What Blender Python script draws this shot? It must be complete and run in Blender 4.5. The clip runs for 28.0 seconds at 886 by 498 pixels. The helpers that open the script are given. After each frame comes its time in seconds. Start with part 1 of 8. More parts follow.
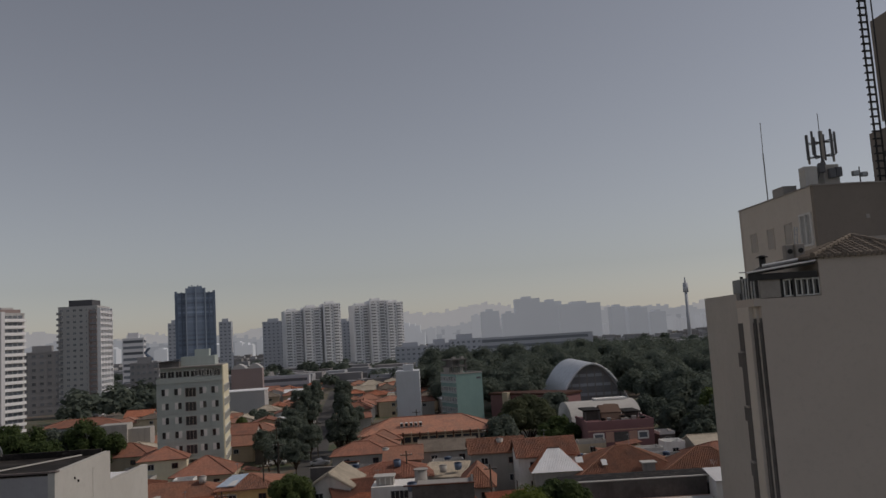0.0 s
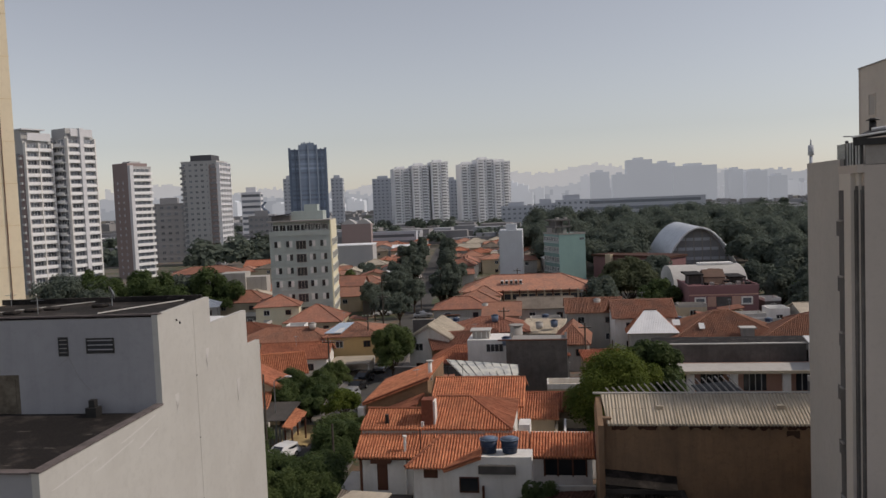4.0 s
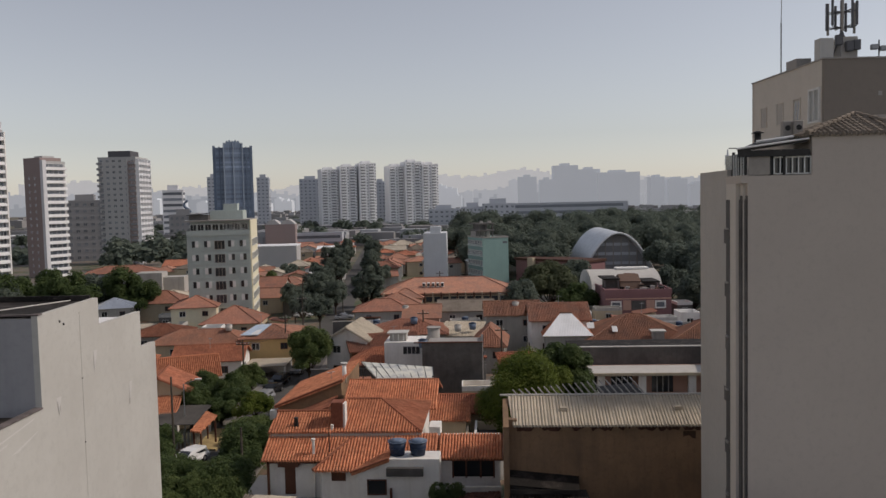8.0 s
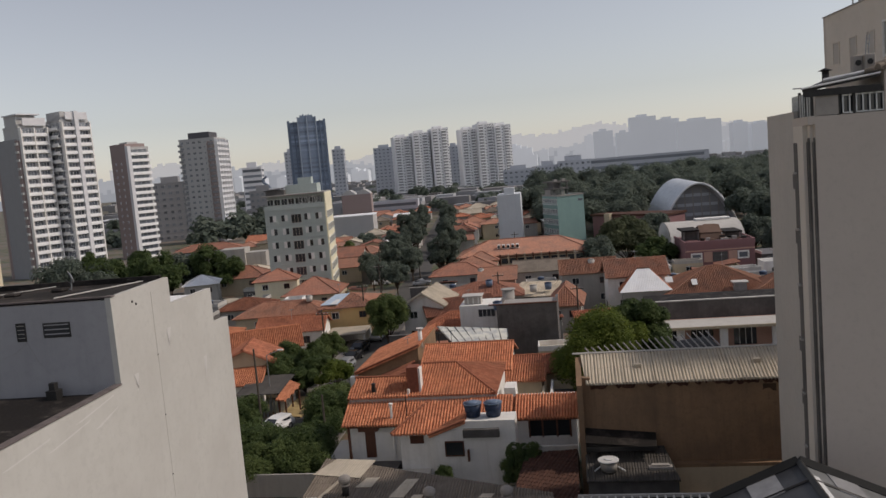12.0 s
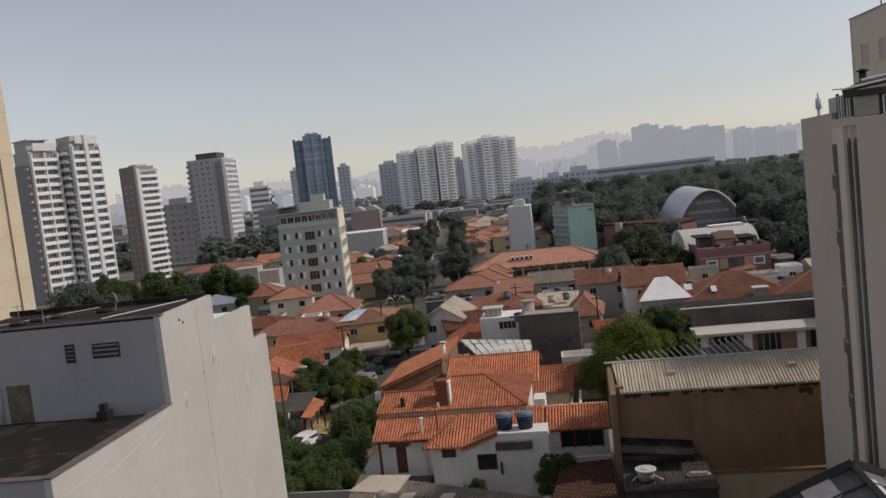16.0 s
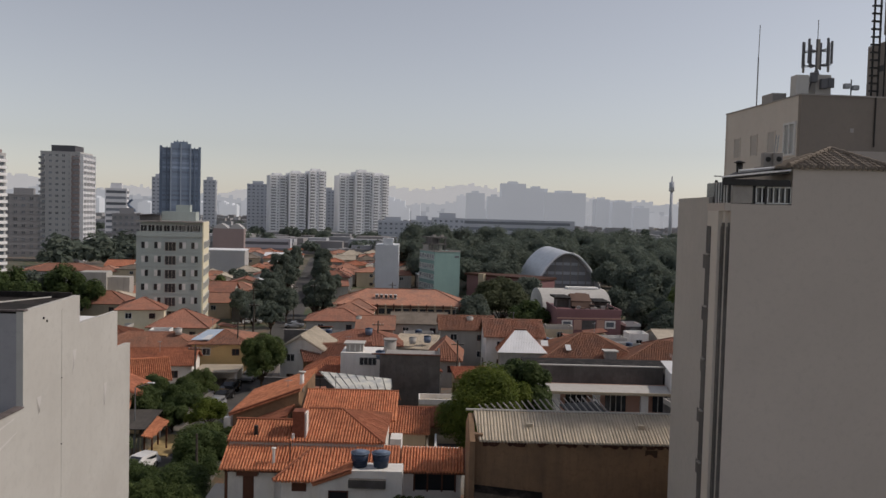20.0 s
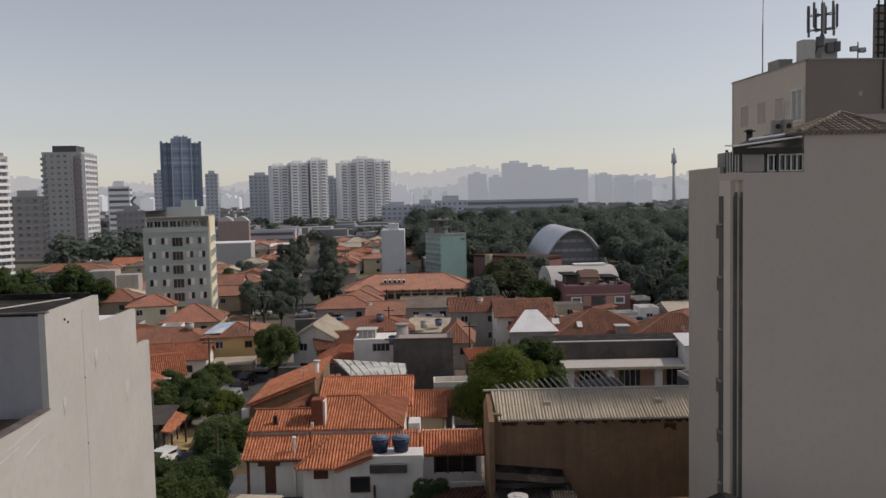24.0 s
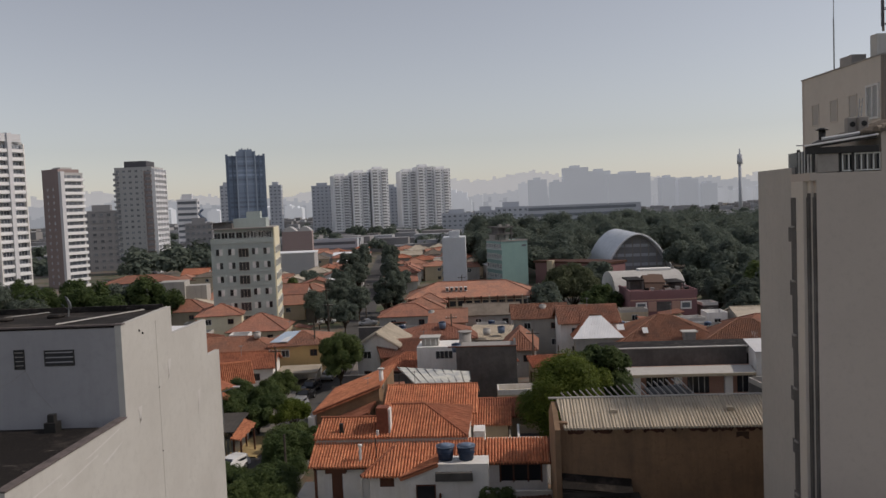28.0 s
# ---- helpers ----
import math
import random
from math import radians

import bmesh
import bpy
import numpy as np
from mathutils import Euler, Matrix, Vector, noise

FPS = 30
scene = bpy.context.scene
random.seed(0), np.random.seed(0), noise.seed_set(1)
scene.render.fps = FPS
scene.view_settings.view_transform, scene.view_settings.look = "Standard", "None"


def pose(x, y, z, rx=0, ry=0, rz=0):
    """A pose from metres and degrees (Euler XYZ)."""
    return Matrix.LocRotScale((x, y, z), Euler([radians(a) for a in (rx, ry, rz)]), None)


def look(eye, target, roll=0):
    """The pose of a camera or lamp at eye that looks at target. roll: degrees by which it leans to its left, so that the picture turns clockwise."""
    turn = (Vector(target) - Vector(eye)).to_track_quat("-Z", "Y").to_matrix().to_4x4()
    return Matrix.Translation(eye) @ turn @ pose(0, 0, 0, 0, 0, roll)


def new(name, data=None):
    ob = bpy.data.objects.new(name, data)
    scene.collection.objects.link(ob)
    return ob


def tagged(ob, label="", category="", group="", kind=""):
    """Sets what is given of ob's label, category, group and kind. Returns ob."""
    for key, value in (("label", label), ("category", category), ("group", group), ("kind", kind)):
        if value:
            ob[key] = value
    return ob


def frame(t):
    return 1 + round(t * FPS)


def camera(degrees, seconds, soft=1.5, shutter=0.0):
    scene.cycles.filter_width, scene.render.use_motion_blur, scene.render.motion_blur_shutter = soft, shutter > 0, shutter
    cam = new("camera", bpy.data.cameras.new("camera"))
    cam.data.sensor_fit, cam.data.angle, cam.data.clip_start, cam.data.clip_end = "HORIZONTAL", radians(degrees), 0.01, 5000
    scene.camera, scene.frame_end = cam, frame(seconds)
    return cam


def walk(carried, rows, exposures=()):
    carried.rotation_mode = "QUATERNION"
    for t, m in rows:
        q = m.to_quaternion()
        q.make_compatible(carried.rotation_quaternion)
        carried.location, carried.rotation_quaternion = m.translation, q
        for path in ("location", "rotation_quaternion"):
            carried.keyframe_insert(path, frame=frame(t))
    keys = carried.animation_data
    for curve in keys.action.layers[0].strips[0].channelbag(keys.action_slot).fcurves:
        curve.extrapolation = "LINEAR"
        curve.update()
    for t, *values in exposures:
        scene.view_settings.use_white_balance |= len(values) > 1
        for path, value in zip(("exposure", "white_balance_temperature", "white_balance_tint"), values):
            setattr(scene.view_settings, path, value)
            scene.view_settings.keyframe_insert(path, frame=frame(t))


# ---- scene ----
cam = camera(58.0, 28.0)
PATH = [
    (0, (0.476, 0.351, 25.5), (0.455, 2.339, 25.716), -3.54),
    (0.5, (0.612, 0.454, 25.506), (0.513, 2.444, 25.677), -2.88),
    (1, (0.796, 0.355, 25.506), (0.468, 2.328, 25.527), -3.82),
    (1.5, (1.102, 0.22, 25.511), (0.802, 2.195, 25.411), -3.57),
    (2, (1.245, 0.226, 25.51), (1.039, 2.211, 25.382), -3.2),
    (2.5, (1.38, 0.334, 25.544), (1.183, 2.321, 25.439), -1.14),
    (4.5, (1.934, 0.323, 25.495), (1.612, 2.293, 25.372), -2.74),
    (5, (2.056, 0.322, 25.594), (1.919, 2.316, 25.515), 1.19),
    (5.5, (2.297, 0.247, 25.569), (2.253, 2.245, 25.499), 0.53),
    (6, (2.554, 0.105, 25.548), (2.619, 2.102, 25.461), 1.4),
    (6.5, (2.876, 0.072, 25.554), (3.101, 2.058, 25.47), 0.93),
    (7, (2.971, 0.223, 25.571), (3.162, 2.212, 25.478), 0.4),
    (7.5, (3.1, 0.367, 25.506), (2.995, 2.361, 25.409), -2.45),
    (8, (3.271, 0.32, 25.504), (3.14, 2.312, 25.383), -1.33),
    (8.5, (3.464, 0.287, 25.514), (3.355, 2.279, 25.385), -1.76),
    (9, (3.641, 0.347, 25.54), (3.538, 2.34, 25.414), -1.53),
    (9.5, (3.812, 0.4, 25.484), (3.643, 2.384, 25.302), -0.93),
    (10, (3.988, 0.368, 25.448), (3.75, 2.34, 25.215), -2.98),
    (10.5, (4.101, 0.466, 25.524), (3.871, 2.446, 25.362), -2.21),
    (11, (4.21, 0.411, 25.497), (3.991, 2.393, 25.345), -2.02),
    (11.5, (4.341, 0.426, 25.461), (4.054, 2.39, 25.209), -3.39),
    (12, (4.352, 0.448, 25.508), (4.021, 2.41, 25.305), -4.92),
    (12.5, (4.243, 0.405, 25.503), (3.894, 2.365, 25.317), -5.45),
    (13, (4.142, 0.293, 25.5), (3.754, 2.246, 25.314), -9.3),
    (13.5, (3.874, 0.528, 25.468), (3.34, 2.448, 25.302), -9.56),
    (15.5, (2.758, 0.623, 25.469), (2.156, 2.524, 25.313), -7.5),
    (16, (2.624, 0.265, 25.514), (2.282, 2.229, 25.348), -6.45),
    (16.5, (2.376, 0.305, 25.524), (2.04, 2.27, 25.358), -6.99),
    (17, (2.13, 0.394, 25.521), (1.774, 2.358, 25.396), -6.33),
    (17.5, (1.914, 0.258, 25.524), (1.683, 2.242, 25.412), -3.87),
    (18, (1.708, 0.229, 25.491), (1.532, 2.217, 25.37), -3.28),
    (18.5, (1.551, 0.337, 25.519), (1.333, 2.322, 25.418), -5.22),
    (19, (1.296, 0.325, 25.464), (1.028, 2.306, 25.408), -1.21),
    (19.5, (1.196, 0.166, 25.496), (1.101, 2.163, 25.436), -2.57),
    (20, (1.063, 0.146, 25.473), (1.07, 2.144, 25.385), 1.49),
    (20.5, (0.893, 0.307, 25.501), (0.895, 2.305, 25.422), 0.23),
    (22.5, (0.543, 0.262, 25.543), (0.544, 2.258, 25.405), -0.34),
    (23, (0.598, 0.233, 25.548), (0.563, 2.228, 25.42), -1.0),
    (23.5, (0.642, 0.209, 25.528), (0.616, 2.205, 25.404), -0.9),
    (24, (0.606, 0.161, 25.494), (0.602, 2.156, 25.363), -1.21),
    (24.5, (0.585, 0.063, 25.521), (0.664, 2.056, 25.374), -1.14),
    (25, (0.561, 0.093, 25.523), (0.675, 2.084, 25.37), -1.21),
    (25.5, (0.52, 0.166, 25.514), (0.645, 2.157, 25.375), -1.47),
    (26, (0.541, 0.132, 25.525), (0.668, 2.124, 25.396), -1.45),
    (26.5, (0.523, 0.154, 25.527), (0.643, 2.147, 25.413), -1.34),
    (27, (0.522, 0.208, 25.529), (0.619, 2.203, 25.422), -1.34),
    (27.5, (0.523, 0.185, 25.532), (0.504, 2.181, 25.42), -1.64),
    (28, (0.482, 0.238, 25.541), (0.327, 2.229, 25.432), -2.34),
]
EXPOSURES = [(t, s - 0.3, 6750, 15) for t, s in ((0.0, -0.66), (0.6, -0.55), (1.0, -0.4), (1.6, -0.05), (2.0, 0.03), (4.5, -0.03), (5.5, -0.07), (6.0, -0.06), (6.5, 0.16), (7.0, 0.24), (7.5, 0.1), (8.0, 0.02), (11.0, 0.06), (16.5, 0.06), (18.0, -0.1), (19.0, -0.1), (20.0, 0.0), (23.0, -0.03), (24.0, 0.05), (24.6, 0.16), (26.5, 0.16), (27.1, 0.1), (27.6, -0.02), (28.0, -0.06))]
walk(cam, [(t, look(*p)) for t, *p in PATH], EXPOSURES)

# ---------------------------------------------------------------- world and light
SUN_AZ, SUN_EL = 84.0, 43.0          # degrees clockwise from +y, degrees above the horizon
world = bpy.data.worlds.new("sky")
scene.world = world
world.use_nodes = True
wn = world.node_tree.nodes
wl = world.node_tree.links
wn.clear()
sky = wn.new("ShaderNodeTexSky")
sky.sky_type = "NISHITA"
sky.sun_disc = False
sky.sun_elevation, sky.sun_rotation = radians(SUN_EL), radians(SUN_AZ)
sky.air_density, sky.dust_density, sky.ozone_density, sky.altitude = 1.2, 0.7, 2.2, 700
soften = wn.new("ShaderNodeHueSaturation")
soften.inputs["Saturation"].default_value = 0.45
wbg = wn.new("ShaderNodeBackground")
wbg.inputs["Strength"].default_value = 0.118
wout = wn.new("ShaderNodeOutputWorld")
wl.new(sky.outputs[0], soften.inputs["Color"])
wl.new(soften.outputs[0], wbg.inputs["Color"])
wl.new(wbg.outputs[0], wout.inputs["Surface"])
sun_data = bpy.data.lights.new("sun", "SUN")
sun_data.energy, sun_data.angle, sun_data.color = 2.5, radians(1.5), (1.0, 0.92, 0.80)
sun = new("sun", sun_data)
sd = Vector((math.sin(radians(SUN_AZ)) * math.cos(radians(SUN_EL)), math.cos(radians(SUN_AZ)) * math.cos(radians(SUN_EL)), math.sin(radians(SUN_EL))))
sun.matrix_world = look(sd * 300, (0, 0, 0))

# ---------------------------------------------------------------- materials


def nodes_of(name):
    m = bpy.data.materials.new(name)
    m.use_nodes = True
    return m, m.node_tree.nodes, m.node_tree.links, m.node_tree.nodes["Principled BSDF"]


def mixed(n, l, fac, a, b):
    mx = n.new("ShaderNodeMix")
    mx.data_type = "RGBA"
    for sock, v in ((mx.inputs[6], a), (mx.inputs[7], b)):
        if hasattr(v, "links"):
            l.new(v, sock)
        else:
            sock.default_value = (*v, 1)
    if hasattr(fac, "links"):
        l.new(fac, mx.inputs[0])
    else:
        mx.inputs[0].default_value = fac
    return mx.outputs[2]


def ramp_of(n, l, src, lo, hi):
    r = n.new("ShaderNodeMapRange")
    r.inputs[1].default_value, r.inputs[2].default_value = lo, hi
    l.new(src, r.inputs[0])
    return r.outputs[0]


def noise_of(n, l, coord, scale, detail=4, rough=0.6, stretch=None):
    t = n.new("ShaderNodeTexNoise")
    t.inputs["Scale"].default_value, t.inputs["Detail"].default_value, t.inputs["Roughness"].default_value = scale, detail, rough
    if stretch:
        mp = n.new("ShaderNodeMapping")
        mp.inputs["Scale"].default_value = stretch
        l.new(coord, mp.inputs[0])
        coord = mp.outputs[0]
    l.new(coord, t.inputs["Vector"])
    return t.outputs[0]


def plaster(name, base, stain, streak=0.35, rough=0.85, grain=0.5, bump=0.15, blotch=0.28):
    """Painted render: large blotches, rain streaks running down, fine grain."""
    m, n, l, b = nodes_of(name)
    co = n.new("ShaderNodeNewGeometry").outputs["Position"]
    big = ramp_of(n, l, noise_of(n, l, co, 0.35, 5), 0.35, 0.75)
    run = ramp_of(n, l, noise_of(n, l, co, 1.6, 5, 0.65, (1, 1, 0.09)), 0.48, 0.8)
    fine = noise_of(n, l, co, 9.0, 3)
    mid = [(1 - blotch) * v + blotch * s for v, s in zip(base, stain)]
    c = mixed(n, l, big, base, mid)
    near_ = [0.55 * v + 0.45 * s for v, s in zip(base, mid)]
    c = mixed(n, l, ramp_of(n, l, noise_of(n, l, co, 2.6, 6, 0.7), 0.5, 0.78), c, [v * (1 - 0.35 * blotch) for v in near_])
    k = n.new("ShaderNodeMath")
    k.operation = "MULTIPLY"
    l.new(run, k.inputs[0])
    k.inputs[1].default_value = streak
    c = mixed(n, l, k.outputs[0], c, stain)
    l.new(c, b.inputs["Base Color"])
    b.inputs["Roughness"].default_value = rough
    b.inputs["Specular IOR Level"].default_value = 0.25
    bp = n.new("ShaderNodeBump")
    bp.inputs["Strength"].default_value, bp.inputs["Distance"].default_value = bump, 0.02
    l.new(fine, bp.inputs["Height"])
    l.new(bp.outputs[0], b.inputs["Normal"])
    return m


def tiles(name, a, b2, dark, moss=0.5, rows=(4.6, 2.6), bump=0.6):
    """Clay roof tiles by the slope's own metres: colour by tile, weathered patches, half-round bump."""
    m, n, l, b = nodes_of(name)
    uv = n.new("ShaderNodeUVMap").outputs[0]
    pos = n.new("ShaderNodeNewGeometry").outputs["Position"]
    mp = n.new("ShaderNodeMapping")
    mp.inputs["Scale"].default_value = (rows[0], rows[1], 1)
    l.new(uv, mp.inputs[0])
    fl = n.new("ShaderNodeVectorMath")
    fl.operation = "FLOOR"
    l.new(mp.outputs[0], fl.inputs[0])
    wn_ = n.new("ShaderNodeTexWhiteNoise")
    wn_.noise_dimensions = "2D"
    l.new(fl.outputs[0], wn_.inputs[0])
    calm = lambda f: [u + (v - u) * f for u, v in zip(a, b2)]
    c = mixed(n, l, wn_.outputs[0], calm(0.1), calm(0.72))
    patch = ramp_of(n, l, noise_of(n, l, pos, 0.45, 6, 0.65), 0.42, 0.72)
    k = n.new("ShaderNodeMath")
    k.operation = "MULTIPLY"
    l.new(patch, k.inputs[0])
    k.inputs[1].default_value = moss
    c = mixed(n, l, k.outputs[0], c, dark)
    spots = ramp_of(n, l, noise_of(n, l, pos, 2.2, 3), 0.66, 0.8)
    c = mixed(n, l, spots, c, [0.55 * x for x in dark])
    oi = n.new("ShaderNodeObjectInfo")
    hs = n.new("ShaderNodeHueSaturation")
    l.new(ramp_of_out(n, l, oi.outputs["Random"], 0.8, 1.18), hs.inputs["Value"])
    l.new(c, hs.inputs["Color"])
    l.new(hs.outputs[0], b.inputs["Base Color"])
    b.inputs["Roughness"].default_value = 0.9
    b.inputs["Specular IOR Level"].default_value = 0.15
    sx = n.new("ShaderNodeSeparateXYZ")
    l.new(mp.outputs[0], sx.inputs[0])
    h = n.new("ShaderNodeMath")
    h.operation = "PINGPONG"
    l.new(sx.outputs[0], h.inputs[0])
    h.inputs[1].default_value = 0.5
    h2 = n.new("ShaderNodeMath")
    h2.operation = "FRACT"
    l.new(sx.outputs[1], h2.inputs[0])
    h3 = n.new("ShaderNodeMath")
    h3.operation = "MULTIPLY_ADD"
    l.new(h2.outputs[0], h3.inputs[0])
    h3.inputs[1].default_value = -0.5
    l.new(h.outputs[0], h3.inputs[2])
    bp = n.new("ShaderNodeBump")
    bp.inputs["Strength"].default_value, bp.inputs["Distance"].default_value = bump, 0.12
    l.new(h3.outputs[0], bp.inputs["Height"])
    l.new(bp.outputs[0], b.inputs["Normal"])
    return m


def ramp_of_out(n, l, src, lo, hi):
    r = n.new("ShaderNodeMapRange")
    r.inputs[3].default_value, r.inputs[4].default_value = lo, hi
    l.new(src, r.inputs[0])
    return r.outputs[0]


def plain(name, base, rough=0.7, metal=0.0, vary=0.12, scale=1.5, alt=None, spec=0.3, lo=0.3, hi=0.72):
    m, n, l, b = nodes_of(name)
    co = n.new("ShaderNodeNewGeometry").outputs["Position"]
    f = ramp_of(n, l, noise_of(n, l, co, scale, 5, 0.65), lo, hi)
    alt = alt or [v * (1 - 2 * vary) for v in base]
    l.new(mixed(n, l, f, base, alt), b.inputs["Base Color"])
    b.inputs["Roughness"].default_value, b.inputs["Metallic"].default_value = rough, metal
    b.inputs["Specular IOR Level"].default_value = spec
    return m


def foliage(name, a, b2, c3):
    m, n, l, b = nodes_of(name)
    g = n.new("ShaderNodeNewGeometry")
    c = mixed(n, l, g.outputs["Random Per Island"], a, b2)
    f = ramp_of(n, l, noise_of(n, l, g.outputs["Position"], 0.6, 3), 0.4, 0.65)
    c = mixed(n, l, f, c, c3)
    l.new(c, b.inputs["Base Color"])
    b.inputs["Roughness"].default_value = 0.65
    b.inputs["Specular IOR Level"].default_value = 0.2
    b.inputs["Subsurface Weight"].default_value = 0.0
    tr = n.new("ShaderNodeBsdfTranslucent")
    l.new(c, tr.inputs["Color"])
    mx = n.new("ShaderNodeMixShader")
    mx.inputs[0].default_value = 0.42
    l.new(b.outputs[0], mx.inputs[1])
    l.new(tr.outputs[0], mx.inputs[2])
    l.new(mx.outputs[0], n["Material Output"].inputs["Surface"])
    return m


def glass_dark(name, base, rough=0.12):
    m, n, l, b = nodes_of(name)
    oi = n.new("ShaderNodeObjectInfo")
    l.new(mixed(n, l, oi.outputs["Random"], base, [v * 2.4 for v in base]), b.inputs["Base Color"])
    b.inputs["Roughness"].default_value = rough
    b.inputs["Specular IOR Level"].default_value = 0.6
    return m


def deck(name):
    """Old bitumen deck: black, with grey washed-out films, pale scrapes and grit."""
    m, n, l, b = nodes_of(name)
    co = n.new("ShaderNodeNewGeometry").outputs["Position"]
    film = ramp_of(n, l, noise_of(n, l, co, 0.55, 8, 0.72), 0.5, 0.72)
    scrape = ramp_of(n, l, noise_of(n, l, co, 1.3, 6, 0.7, (0.5, 2.4, 1)), 0.62, 0.72)
    grit = noise_of(n, l, co, 14.0, 3)
    c = mixed(n, l, film, (0.014, 0.012, 0.0115), (0.085, 0.072, 0.064))
    c = mixed(n, l, scrape, c, (0.2, 0.175, 0.16))
    c = mixed(n, l, ramp_of(n, l, grit, 0.5, 0.8), c, (0.045, 0.04, 0.037))
    l.new(c, b.inputs["Base Color"])
    b.inputs["Roughness"].default_value, b.inputs["Specular IOR Level"].default_value = 0.82, 0.2
    bp = n.new("ShaderNodeBump")
    bp.inputs["Strength"].default_value, bp.inputs["Distance"].default_value = 0.3, 0.02
    l.new(grit, bp.inputs["Height"])
    l.new(bp.outputs[0], b.inputs["Normal"])
    return m


